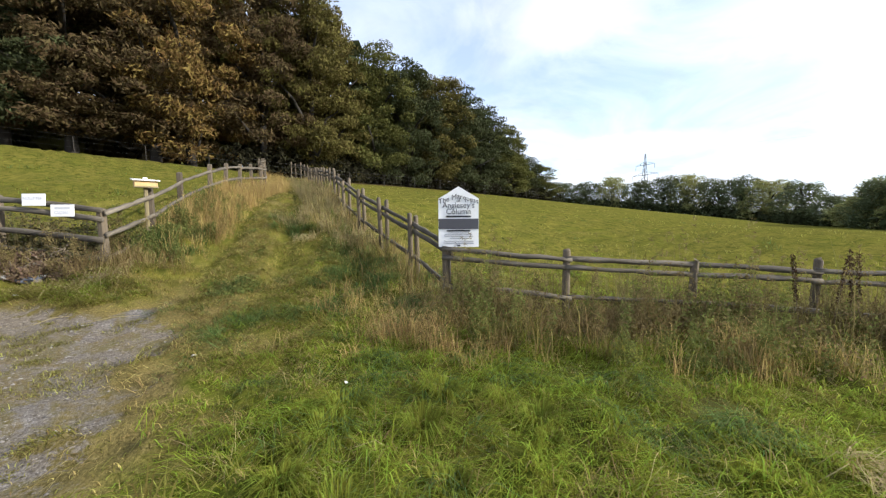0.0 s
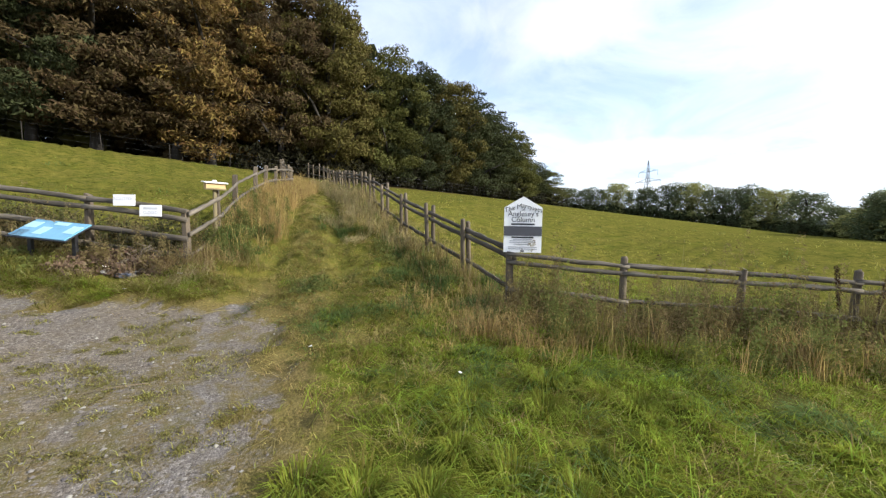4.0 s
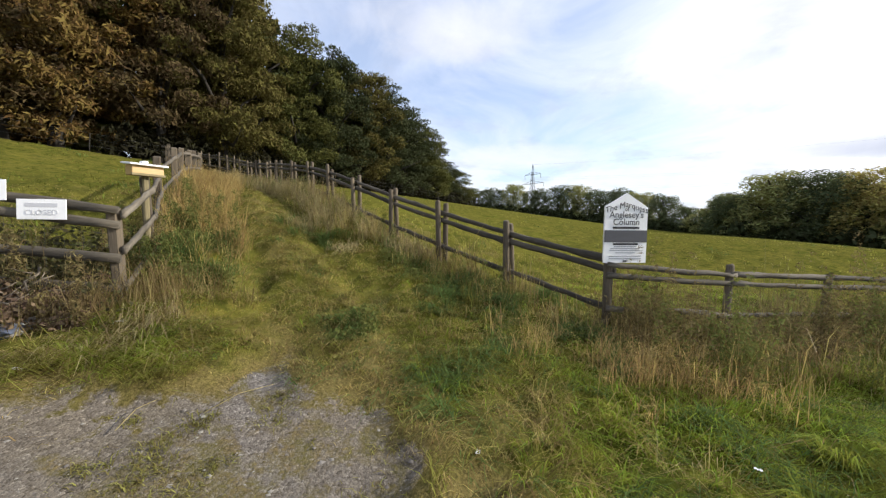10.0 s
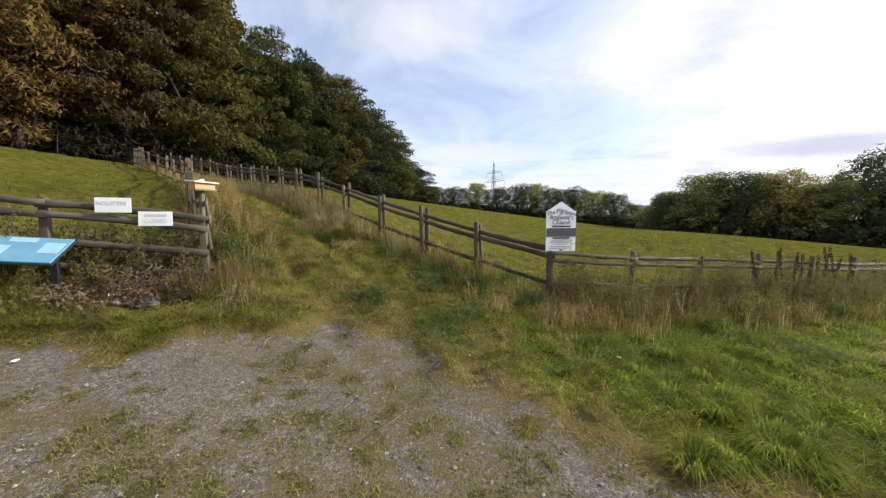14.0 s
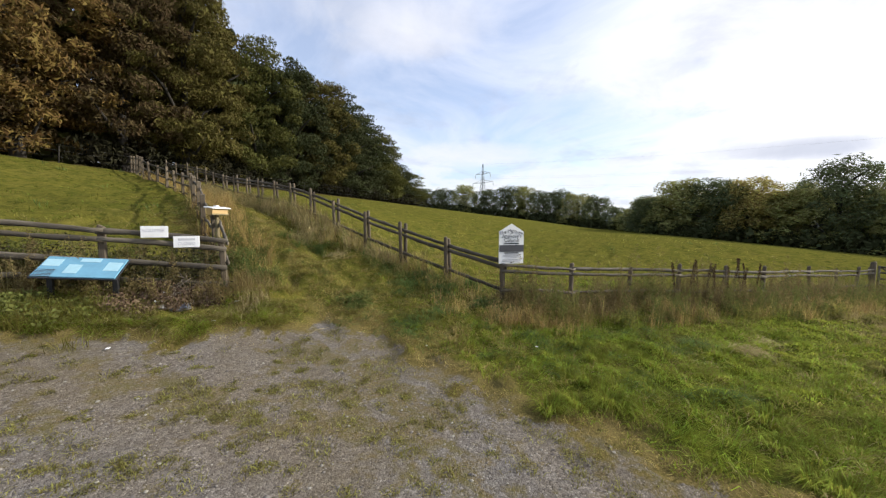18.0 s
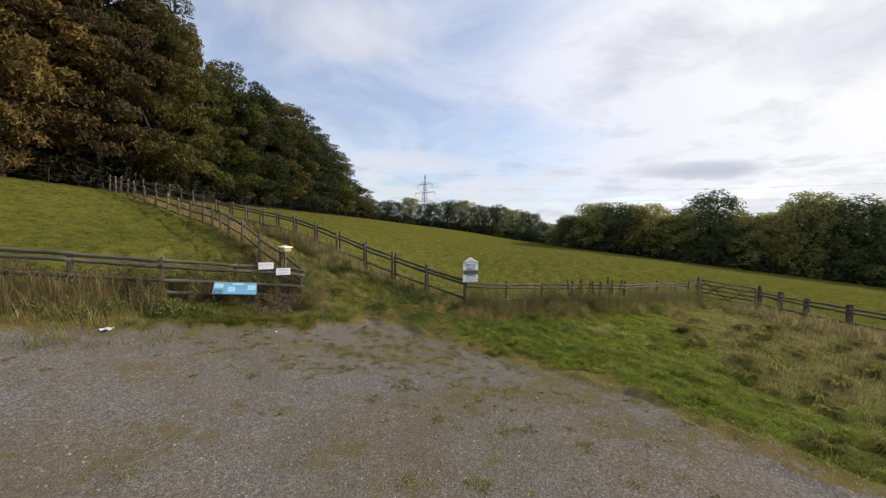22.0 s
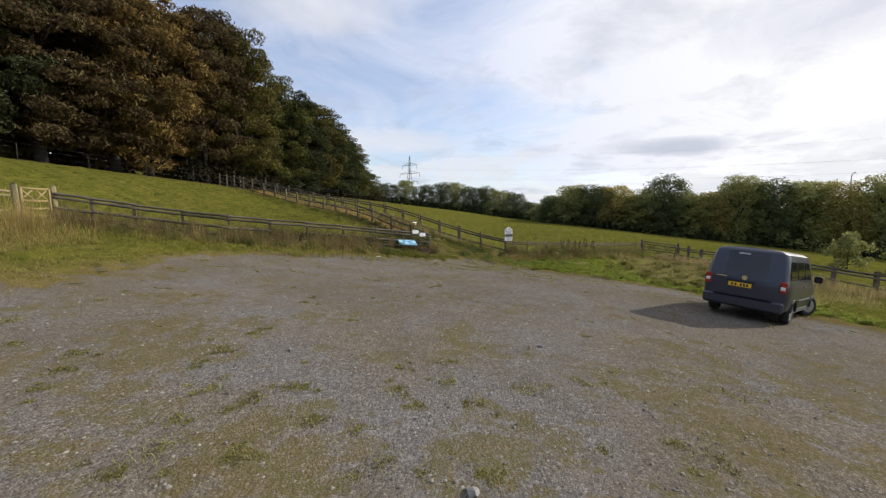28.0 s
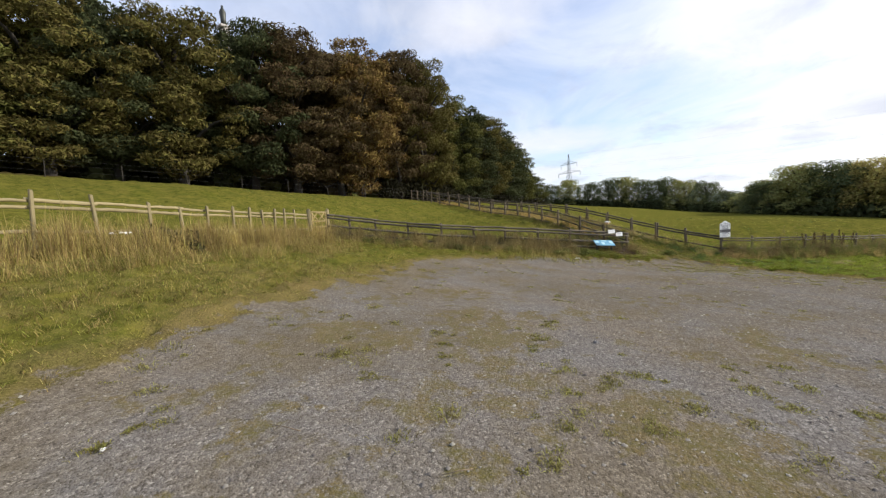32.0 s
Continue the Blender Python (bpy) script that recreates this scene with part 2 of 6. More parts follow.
M_GRASS_DEEP = leaf_mat("grass_deep", (0.115, 0.165, 0.048), 0.45, 0.9)
M_SCRUB = leaf_mat("scrub_leaf", (0.185, 0.145, 0.065), 0.4)
M_LUMP = leaf_mat("tussock_green", (0.205, 0.235, 0.034), 0.5, 0.9)
M_GATE_STRIP = leaf_mat("gate_strip_leaf", (0.34, 0.37, 0.05), 0.6, 1.0)
# Darker than the lower field's grass: its sun angle is put into the colour.
M_FIELD = leaf_mat("upper_field_leaf", (0.145, 0.165, 0.028), 0.5, 0.9)
M_STEM = leaf_mat("dead_stem", (0.2, 0.165, 0.075), 0.4)
M_GRASS_DEAD = leaf_mat("grass_dead", (0.25, 0.19, 0.085), 0.4)


# ---- mesh helpers ----
def np_mesh(name, verts, faces, mats=(), smooth=False):
    """A mesh from arrays: faces all of one size, or a list of lists."""
    me = bpy.data.meshes.new(name)
    if isinstance(faces, np.ndarray):
        k = faces.shape[1]
        me.vertices.add(len(verts))
        me.vertices.foreach_set("co", np.ascontiguousarray(verts, np.float32).ravel())
        me.loops.add(faces.size)
        me.loops.foreach_set("vertex_index", np.ascontiguousarray(faces, np.int32).ravel())
        me.polygons.add(len(faces))
        me.polygons.foreach_set("loop_start", np.arange(0, faces.size, k, dtype=np.int32))
        me.update(calc_edges=True)
    else:
        me.from_pydata([tuple(v) for v in verts], [], faces)
    for m in mats:
        me.materials.append(m)
    if smooth:
        me.polygons.foreach_set("use_smooth", np.ones(len(me.polygons), bool))
    return me


def bm_mesh(name, bm, mat, smooth=False):
    me = bpy.data.meshes.new(name)
    bm.normal_update()
    bm.to_mesh(me)
    bm.free()
    me.materials.append(mat)
    if smooth:
        me.polygons.foreach_set("use_smooth", np.ones(len(me.polygons), bool))
    return me


def part(name, data, mat, parent, label="", m=None, smooth=False):
    """Links a bmesh or mesh as ONE mesh object under a thing or a part."""
    if isinstance(data, bmesh.types.BMesh):
        data = bm_mesh(name, data, mat, smooth)
    ob = new(name, data)
    ob.parent = parent
    if m is not None:
        ob.matrix_basis = m
    if label:
        tagged(ob, label)
    return ob


def thing(name, label, category, m=None, group="", kind=""):
    ob = new(name)
    if m is not None:
        ob.matrix_basis = m
    return tagged(ob, label, category, group, kind)


def box(bm, sx, sy, sz, m=None, bevel=0.0):
    """A bevelled box of that size round its middle, added to bm."""
    r = bmesh.ops.create_cube(bm, size=1.0, matrix=(m or Matrix()) @ Matrix.Diagonal((sx, sy, sz, 1)))
    if bevel:
        es = list({e for v in r["verts"] for e in v.link_edges})
        bmesh.ops.bevel(bm, geom=es, offset=bevel, segments=1, affect="EDGES", profile=0.5)
    return bm


def boxed(sx, sy, sz, m=None, bevel=0.0):
    return box(bmesh.new(), sx, sy, sz, m, bevel)


def rod(points, radii, sides=8, flat=1.0, cap=True):
    """A tapered tube through points; flat squashes it sideways."""
    vs, fs = [], []
    pts = [Vector(p) for p in points]
    for i, p in enumerate(pts):
        d = (pts[min(i + 1, len(pts) - 1)] - pts[max(i - 1, 0)]).normalized()
        a = d.cross(Vector((0, 0, 1)) if abs(d.z) < 0.95 else Vector((1, 0, 0))).normalized()
        b = a.cross(d)
        for k in range(sides):
            w = 2 * math.pi * k / sides
            vs.append(p + (a * math.cos(w) * flat + b * math.sin(w)) * radii[i])
    for i in range(len(pts) - 1):
        for k in range(sides):
            k2 = (k + 1) % sides
            fs.append((i * sides + k, i * sides + k2, (i + 1) * sides + k2, (i + 1) * sides + k))
    if cap:
        fs += [tuple(reversed(range(sides))), tuple(range((len(pts) - 1) * sides, len(pts) * sides))]
    return vs, fs


def rod_mesh(name, points, radii, mat, sides=8, flat=1.0, smooth=True):
    vs, fs = rod(points, radii, sides, flat)
    me = np_mesh(name, vs, [list(f) for f in fs], (mat,))
    bm = bmesh.new()
    bm.from_mesh(me)
    bmesh.ops.recalc_face_normals(bm, faces=bm.faces)
    bm.to_mesh(me)
    bm.free()
    if smooth:
        me.polygons.foreach_set("use_smooth", np.ones(len(me.polygons), bool))
    return me


# ---- the lie of the land ----
def soft(v, w):
    return w * np.logaddexp(0, v / w)


SLOPES = (0.642, -0.045, 0.009, 0.187, 0.092, -0.06, -0.045, -0.082, -0.016)
MOUNDS = (0.325, -0.072, 0.035, 0.176, -0.318, -0.105, -0.288, -0.147, 0.123, -0.246, -0.283, 0.393, -0.071, 0.166, -0.238, -0.167, -0.427, 0.20, -0.41, -0.187, -0.471, 0.416, -0.326, 0.30, 0.107, -0.354, 0.217, 0.568, -0.12, 0.314, -0.917, 0.175, -0.607, 0.006, 0.161, -0.121)
MOUND_X, MOUND_Y = (-20, -13, -6, 0, 6, 13), (-6, 1, 7, 13, 20, 28)


def land(x, y):
    """Height of the ground: a car park that falls to the south-east, under a hill that rises to the wood."""
    x, y = np.asarray(x, float), np.asarray(y, float)
    ax, ay = np.abs(x), np.abs(y)
    x = np.sign(x) * np.where(ax > 80, 80 + 40 * np.tanh((ax - 80) / 40), ax)
    y = np.sign(y) * np.where(ay > 50, 50 + 40 * np.tanh((ay - 50) / 40), ay)
    s = SLOPES
    z = (s[0] + s[1] * x + s[2] * y + s[3] * soft(y - 8, 2) + s[4] * soft(x - 4, 3) + s[5] * soft(x - 16, 5)
         + s[6] * soft(y - 26, 4) + s[7] * soft(-y, 3) + s[8] * x * soft(y - 8, 2) / 20)
    i = 0
    for a in MOUND_X:
        for b in MOUND_Y:
            z = z + MOUNDS[i] * np.exp(-((x - a) ** 2 + (y - b) ** 2) / 50.0)
            i += 1
    edge = np.interp(x, [p[0] for p in WOOD_LINE], [p[1] for p in WOOD_LINE])
    return z - 1.0 * step(y - edge, 0.2, 3.6) * step(9 - x, 0, 5)


WAVES = [(random.uniform(0, 6.28), random.uniform(0, 6.28), random.uniform(0.7, 1.4)) for _ in range(40)]


def ripple(x, y, wavelength, seed=0):
    """Smooth noise in -1..1 from crossed waves that warp each other."""
    v = 0
    wx = x + 0.35 * wavelength * np.sin(y * 6.28 / wavelength * 0.83 + seed)
    wy = y + 0.35 * wavelength * np.sin(x * 6.28 / wavelength * 0.71 + seed * 2.3)
    for k in range(6):
        a, p, f = WAVES[(seed * 7 + k) % 40]
        v = v + np.sin((wx * math.cos(a) + wy * math.sin(a)) * 6.28 / wavelength * f + p)
    return v / 3.2


GRAVEL_EDGE = [(0.1, 5.95), (-1.0, 6.4), (-2.3, 7.1), (-3.3, 8.3), (-4.4, 9.2), (-5.6, 10.2), (-7.0, 11.0), (-9.0, 11.9), (-11.2, 12.2), (-13.2, 11.3),
               (-15.2, 10.3), (-17.2, 9.7), (-19.0, 9.0), (-20.4, 8.3), (-22.0, 7.9), (-27, 7.3), (-36, 6), (-36, -12), (-14, -11), (-8.4, -6.2), (-5.0, -3.8),
               (-3.5, -1.9), (-2.1, -0.4), (-1.35, 0.1), (-1.1, 1.2), (-0.8, 2.3), (-0.45, 3.2), (-0.5, 4.0), (-0.1, 4.7)]


def inside(x, y, poly):
    """Signed distance to a closed outline: positive inside."""
    d = np.full(np.shape(x), 1e9)
    odd = np.zeros(np.shape(x), bool)
    for (x1, y1), (x2, y2) in zip(poly, poly[1:] + poly[:1]):
        ex, ey = x2 - x1, y2 - y1
        t = np.clip(((x - x1) * ex + (y - y1) * ey) / (ex * ex + ey * ey + 1e-12), 0, 1)
        d = np.minimum(d, np.hypot(x - x1 - t * ex, y - y1 - t * ey))
        cross = ((y1 > y) != (y2 > y)) & (x < ex * (y - y1) / (ey if ey else 1e-9) + x1)
        odd ^= cross
    return np.where(odd, d, -d)


def along(x, y, line):
    """Distance to an open line."""
    d = np.full(np.shape(x), 1e9)
    for (x1, y1), (x2, y2) in zip(line, line[1:]):
        ex, ey = x2 - x1, y2 - y1
        t = np.clip(((x - x1) * ex + (y - y1) * ey) / (ex * ex + ey * ey + 1e-12), 0, 1)
        d = np.minimum(d, np.hypot(x - x1 - t * ex, y - y1 - t * ey))
    return d


def step(v, a, b):
    t = np.clip((v - a) / (b - a), 0, 1)
    return t * t * (3 - 2 * t)


FENCE_FRONT = [(-0.25, 8.1), (-1.5, 9.2), (-2.7, 10.2), (-3.85, 11.35), (-5.0, 12.5), (-6.2, 13.5), (-7.4, 14.5), (-8.4, 15.65), (-9.4, 16.7), (-10.3, 17.4), (-11.1, 17.85)]
FENCE_PALE = [(-12.25, 17.50), (-12.95, 17.42), (-13.50, 17.25), (-13.98, 17.09), (-14.47, 16.93), (-15.05, 16.74), (-15.66, 16.55), (-16.50, 16.27), (-17.22, 16.02), (-18.05, 15.72), (-19.15, 15.40), (-20.22, 15.12), (-21.40, 14.80), (-22.70, 14.45), (-24.10, 14.10), (-25.60, 13.80)]
FENCE_UP = [(-0.25, 8.1), (0.45, 9.35), (1.09, 10.87), (1.98, 12.5), (2.6, 13.8), (3.3, 15.0), (4.02, 16.2), (4.75, 17.65), (5.35, 19.2), (5.75, 20.5), (6.05, 21.7), (6.25, 22.9), (6.5, 24.1), (6.9, 25.5), (7.4, 26.9), (7.9, 28.3), (8.3, 29.4), (8.63, 30.5)]
FENCE_TRACK = [(3.56, 4.28), (4.12, 5.95), (4.40, 7.45), (4.62, 8.85), (4.97, 10.35), (5.34, 11.75), (5.93, 13.35), (6.26, 14.65), (6.55, 15.95), (7.1, 17.45), (7.6, 19.0), (8.2, 20.7), (8.65, 22.2), (9.15, 23.7), (9.55, 25.2), (9.85, 26.7), (10.1, 28.3), (10.3, 29.8)]
FENCE_RIGHT = [(3.56, 4.28), (4.72, 2.98), (6.0, 1.8), (7.05, 0.65), (8.1, -0.5), (9.4, -1.65), (10.9, -2.65), (12.3, -3.6), (13.6, -4.75), (14.4, -5.5), (15.2, -6.25)]
FENCE_FAR = [(13.95, -8.6), (12.95, -9.0), (11.85, -9.5), (10.3, -10.18), (8.6, -10.88), (7.05, -11.44), (5.3, -12.0), (3.5, -12.5), (1.6, -13.0), (-0.5, -13.6), (-2.6, -14.2)]
TRACK_MID = [(0.5, 5.3), (1.1, 6.4), (1.6, 7.4), (2.2, 8.75), (2.85, 10.25), (3.6, 11.9), (4.3, 13.6), (5.4, 16.2), (6.6, 19.5), (7.8, 23.6), (9.1, 29)]
WOOD_LINE = [(-60, 41), (-45, 39.5), (-25, 37), (-10, 33.8), (2, 31.5), (10, 29.8), (30, 30), (44, 32.5), (56, 35)]


def covers(x, y):
    """How far the ground is gravel, dry grass, lush grass and leaf litter, each 0 to 1."""
    e = inside(x, y, GRAVEL_EDGE) + 0.30 * ripple(x, y, 1.3, 1) + 0.14 * ripple(x, y, 0.45, 2)
    gravel = step(e, -0.55, 0.30)
    patch = step(ripple(x, y, 2.6, 3) + 0.6 * ripple(x, y, 0.8, 4) + 0.75 * step(-e, -1.6, 0.0) - 0.25 * step(-x, 2, 10), 0.6, 1.3)
    gravel = gravel * (1 - 0.22 * patch)
    tk = along(x, y, TRACK_MID)
    wire = np.minimum.reduce([along(x, y, f) for f in (FENCE_FRONT, FENCE_UP, FENCE_TRACK, FENCE_RIGHT, FENCE_PALE)])
    dry = 0.30 + 0.22 * ripple(x, y, 1.9, 5) + 0.55 * step(-e, -1.0, 0.0) * step(e, -1.4, 0.1)
    dry = dry + 0.5 * step(1.0 - wire, 0, 1) + 0.25 * step(0.5 - np.abs(tk - 0.1), 0, 0.4)
    meadow = step(-e, 3.2, 4.8) * step(-y, 2.2, 4.0) * step(x, -3.0, 0.0) * step(17 - x, 0, 3)
    dry = dry + (0.12 + 0.25 * ripple(x, y, 2.8, 17)) * meadow + 0.60 * step(-x, 9, 14) * step(y, 6, 9) * step(16 - y, 0, 2)
    dry = dry + 0.5 * step(e, -0.75, -0.1)
    band = step(e, -3.3, -2.2) * step(5.2 - y, 0, 2.0) * step(x + 10, 0, 2)
    lush = np.clip(np.maximum(band, step(x, 0.6, 2.6) * step(4.5 - y, 0, 2.5) * (1 - meadow) * step(10 - x, 0, 3)) + 0.35 * ripple(x, y, 2.2, 6), 0, 1) * (1 - step(e, -0.7, -0.1))
    field = step(y + 0.02 * x * x, 12, 16) + step(x, 8, 12)
    dry = np.clip(dry * (1 - 0.4 * np.clip(field, 0, 1)) + 0.16 * ripple(x, y, 7.0, 18) * np.clip(field, 0, 1), 0, 1)
    line_y = np.interp(x, [p[0] for p in WOOD_LINE], [p[1] for p in WOOD_LINE])
    litter = step(y - line_y, -1.8, 0.6) * step(60 - x, 0, 6)
    return np.clip(gravel, 0, 1), dry, lush, litter, e


def graded(lo, hi, fine_lo, fine_hi, fine, far, grow=1.13):
    a = list(np.arange(fine_lo, fine_hi, fine))
    s, v = fine, fine_hi
    while v < hi:
        a.append(v)
        s = min(s * grow, far)
        v += s
    a.append(hi)
    s, v = fine, fine_lo - fine
    left = []
    while v > lo:
        left.append(v)
        s = min(s * grow, far)
        v -= s
    return np.array([lo] + left[::-1] + a)


def ground_height(x, y):
    g, d, l, w, e = covers(x, y)
    near = np.exp(-((x + 6) ** 2 + (y - 4) ** 2) / 1800.0)
    rough = (1 - g) * (0.062 * ripple(x, y, 0.9, 7) + 0.030 * ripple(x, y, 0.36, 8)) + g * (0.010 * ripple(x, y, 1.7, 9) + 0.004 * ripple(x, y, 0.3, 10))
    tk = along(x, y, TRACK_MID)
    ruts = -0.11 * np.exp(-((tk - 0.58) / 0.2) ** 2) * step(y, 5.6, 7.5)
    bank = 0.20 * np.exp(-((tk - 1.5) / 0.35) ** 2) * (1 + 0.5 * ripple(x, y, 1.4, 20)) * step(y, 6.5, 9) * step(26 - y, 0, 4)
    return land(x, y) + near * rough + ruts + bank + 0.05 * (1 - step(e, -0.5, 0.2)) * near


gx, gy = graded(-3800, 3800, -24, 9, 0.16, 400), graded(-3800, 3800, -8, 14, 0.16, 400)
GX, GY = np.meshgrid(gx, gy)
fx, fy = GX.ravel(), GY.ravel()
cov = covers(fx, fy)
gz = ground_height(fx, fy)
far_drop = np.maximum(np.hypot(fx - 20, fy) - 160, 0)
gz = gz - 0.05 * np.minimum(far_drop, 500)
nx, ny = len(gx), len(gy)
idx = np.arange(nx * ny).reshape(ny, nx)
quads = np.stack([idx[:-1, :-1], idx[:-1, 1:], idx[1:, 1:], idx[1:, :-1]], -1).reshape(-1, 4)


def ground_material():
    m = bpy.data.materials.new("ground_cover")
    m.use_nodes = True
    t = m.node_tree
    b = t.nodes["Principled BSDF"]
    at = t.nodes.new("ShaderNodeAttribute")
    at.attribute_name = "cover"
    s = t.nodes.new("ShaderNodeSeparateColor")
    t.links.new(at.outputs["Color"], s.inputs[0])
    co = t.nodes.new("ShaderNodeTexCoord").outputs["Object"]
    fine, mid, big = noise_tex(t, co, 42, 4, 0.7), noise_tex(t, co, 6, 5, 0.6), noise_tex(t, co, 0.55, 5, 0.6)
    vor = t.nodes.new("ShaderNodeTexVoronoi")
    vor.inputs["Scale"].default_value = 46
    t.links.new(co, vor.inputs["Vector"])
    vor2 = t.nodes.new("ShaderNodeTexVoronoi")
    vor2.inputs["Scale"].default_value = 130
    t.links.new(co, vor2.inputs["Vector"])
    sepv = t.nodes.new("ShaderNodeSeparateColor")
    t.links.new(vor.outputs["Color"], sepv.inputs[0])
    sepw = t.nodes.new("ShaderNodeSeparateColor")
    t.links.new(vor2.outputs["Color"], sepw.inputs[0])
    chip = calc(t, "ADD", calc(t, "MULTIPLY", sepv.outputs[0], 0.5), calc(t, "MULTIPLY", sepw.outputs[1], 0.5))
    stone = ramp(t, chip, [(0.10, (0.058, 0.052, 0.048)), (0.45, (0.126, 0.116, 0.108)), (0.75, (0.162, 0.149, 0.136)), (0.97, (0.30, 0.285, 0.26))])
    stone = mix(t, ramp(t, big, [(0.38, (0, 0, 0)), (0.62, (1, 1, 1))]), mix(t, 1.0, stone, (1.10, 1.11, 1.14), "MULTIPLY"), mix(t, 1.0, stone, (1.13, 1.04, 0.91), "MULTIPLY"))
    dirt = noise_tex(t, co, 0.33, 6, 0.62, 0.4)
    grit = mix(t, chip, (0.077, 0.062, 0.042), (0.152, 0.128, 0.088))
    stone = mix(t, calc(t, "MULTIPLY", ramp(t, calc(t, "ADD", dirt, calc(t, "MULTIPLY", calc(t, "SUBTRACT", mid, 0.5), 0.4)), [(0.43, (0, 0, 0)), (0.63, (1, 1, 1))]), 0.62), stone, grit)
    film = calc(t, "ADD", calc(t, "MULTIPLY", noise_tex(t, co, 0.7, 5, 0.6, 0.3), 0.6), calc(t, "ADD", calc(t, "MULTIPLY", noise_tex(t, co, 3.3, 4, 0.55, 0.6), 0.40), calc(t, "MULTIPLY", noise_tex(t, co, 13.0, 5, 0.75), 0.14)))
    film = calc(t, "ADD", film, calc(t, "ADD", calc(t, "MULTIPLY", at.outputs["Alpha"], 0.09), calc(t, "MULTIPLY", fine, 0.06)))
    moss = mix(t, ramp(t, fine, [(0.36, (0, 0, 0)), (0.64, (1, 1, 1))]), (0.070, 0.055, 0.026), (0.170, 0.130, 0.060))
    moss = mix(t, ramp(t, mid, [(0.42, (0, 0, 0)), (0.60, (1, 1, 1))]), moss, mix(t, fine, (0.060, 0.055, 0.020), (0.140, 0.120, 0.045)))
    stone = mix(t, calc(t, "MULTIPLY", ramp(t, film, [(0.662, (0, 0, 0)), (0.715, (1, 1, 1))]), ramp(t, chip, [(0.30, (0.95, 0.95, 0.95)), (0.72, (0.45, 0.45, 0.45))])), stone, moss)
    soil = mix(t, fine, (0.050, 0.040, 0.026), (0.095, 0.075, 0.045))
    green = mix(t, mid, (0.078, 0.080, 0.019), (0.190, 0.175, 0.048))
    green = mix(t, ramp(t, fine, [(0.35, (0, 0, 0)), (0.7, (1, 1, 1))]), mix(t, 1.0, green, (0.6, 0.6, 0.6), "MULTIPLY"), mix(t, 1.0, green, (1.3, 1.25, 1.0), "MULTIPLY"))
    lush = mix(t, mid, (0.045, 0.060, 0.010), (0.120, 0.140, 0.020))
    dry = mix(t, ramp(t, fine, [(0.34, (0, 0, 0)), (0.66, (1, 1, 1))]), (0.080, 0.060, 0.026), (0.215, 0.160, 0.070))
    c = mix(t, calc(t, "MULTIPLY", s.outputs[2], 0.75), green, lush)
    tuss = noise_tex(t, co, 1.7, 5, 0.7)
    c = mix(t, ramp(t, tuss, [(0.38, (0, 0, 0)), (0.64, (1, 1, 1))]), mix(t, 1.0, c, (0.72, 0.76, 0.72), "MULTIPLY"), mix(t, 1.0, c, (1.16, 1.10, 1.0), "MULTIPLY"))
    fleck = noise_tex(t, co, 4.3, 3, 0.6)
    c = mix(t, ramp(t, fleck, [(0.54, (0, 0, 0)), (0.64, (1, 1, 1))]), c, mix(t, 1.0, c, (0.55, 0.62, 0.55), "MULTIPLY"))
    dm = ramp(t, calc(t, "ADD", calc(t, "MULTIPLY", s.outputs[1], 0.8), calc(t, "MULTIPLY", calc(t, "SUBTRACT", mid, 0.5), 0.9)), [(0.30, (0, 0, 0)), (0.75, (1, 1, 1))])
    c = mix(t, calc(t, "MULTIPLY", dm, 0.8), c, dry)
    c = mix(t, ramp(t, big, [(0.35, (0, 0, 0)), (0.7, (1, 1, 1))]), c, mix(t, 1.0, c, (0.85, 0.92, 0.8), "MULTIPLY"))
    gm = ramp(t, calc(t, "ADD", s.outputs[0], calc(t, "ADD", calc(t, "MULTIPLY", calc(t, "SUBTRACT", fine, 0.5), 0.9), calc(t, "MULTIPLY", calc(t, "SUBTRACT", mid, 0.5), 1.3))), [(0.42, (0, 0, 0)), (0.58, (1, 1, 1))])
    c = mix(t, calc(t, "MULTIPLY", gm, 0.96), c, stone)
    at2 = t.nodes.new("ShaderNodeAttribute")
    at2.attribute_name = "litter"
    c = mix(t, at2.outputs["Fac"], c, mix(t, fine, (0.03, 0.022, 0.014), (0.075, 0.05, 0.026)))
    t.links.new(c, b.inputs["Base Color"])
    b.inputs["Roughness"].default_value = 0.95
    b.inputs["Specular IOR Level"].default_value = 0.0
    bp = t.nodes.new("ShaderNodeBump")
    bp.inputs["Strength"].default_value, bp.inputs["Distance"].default_value = 0.55, 0.016
    hgt = calc(t, "ADD", calc(t, "MULTIPLY", vor.outputs["Distance"], -0.6), calc(t, "ADD", fine, calc(t, "MULTIPLY", vor2.outputs["Distance"], -0.4)))
    t.links.new(hgt, bp.inputs["Height"])
    t.links.new(bp.outputs[0], b.inputs["Normal"])
    return m


gme = np_mesh("ground", np.stack([fx, fy, gz], 1), quads, (ground_material(),), smooth=True)
ca = gme.color_attributes.new("cover", "FLOAT_COLOR", "POINT")
ca.data.foreach_set("color", np.stack([cov[0], cov[1], cov[2], step(-cov[4], -3.2, -0.2) * (0.3 + 0.7 * step(fx, -4.2, -2.6)) + 0.5 * step(-fx, 11, 15) * step(cov[4], 0.2, 2)], 1).astype(np.float32).ravel())
la = gme.attributes.new("litter", "FLOAT", "POINT")
la.data.foreach_set("value", cov[3].astype(np.float32))
tagged(new("ground", gme), "sloping ground of worn grey gravel car park and rough autumn grass", "ground", kind="structure")


def at_ground(x, y):
    return float(ground_height(np.array([x]), np.array([y]))[0])


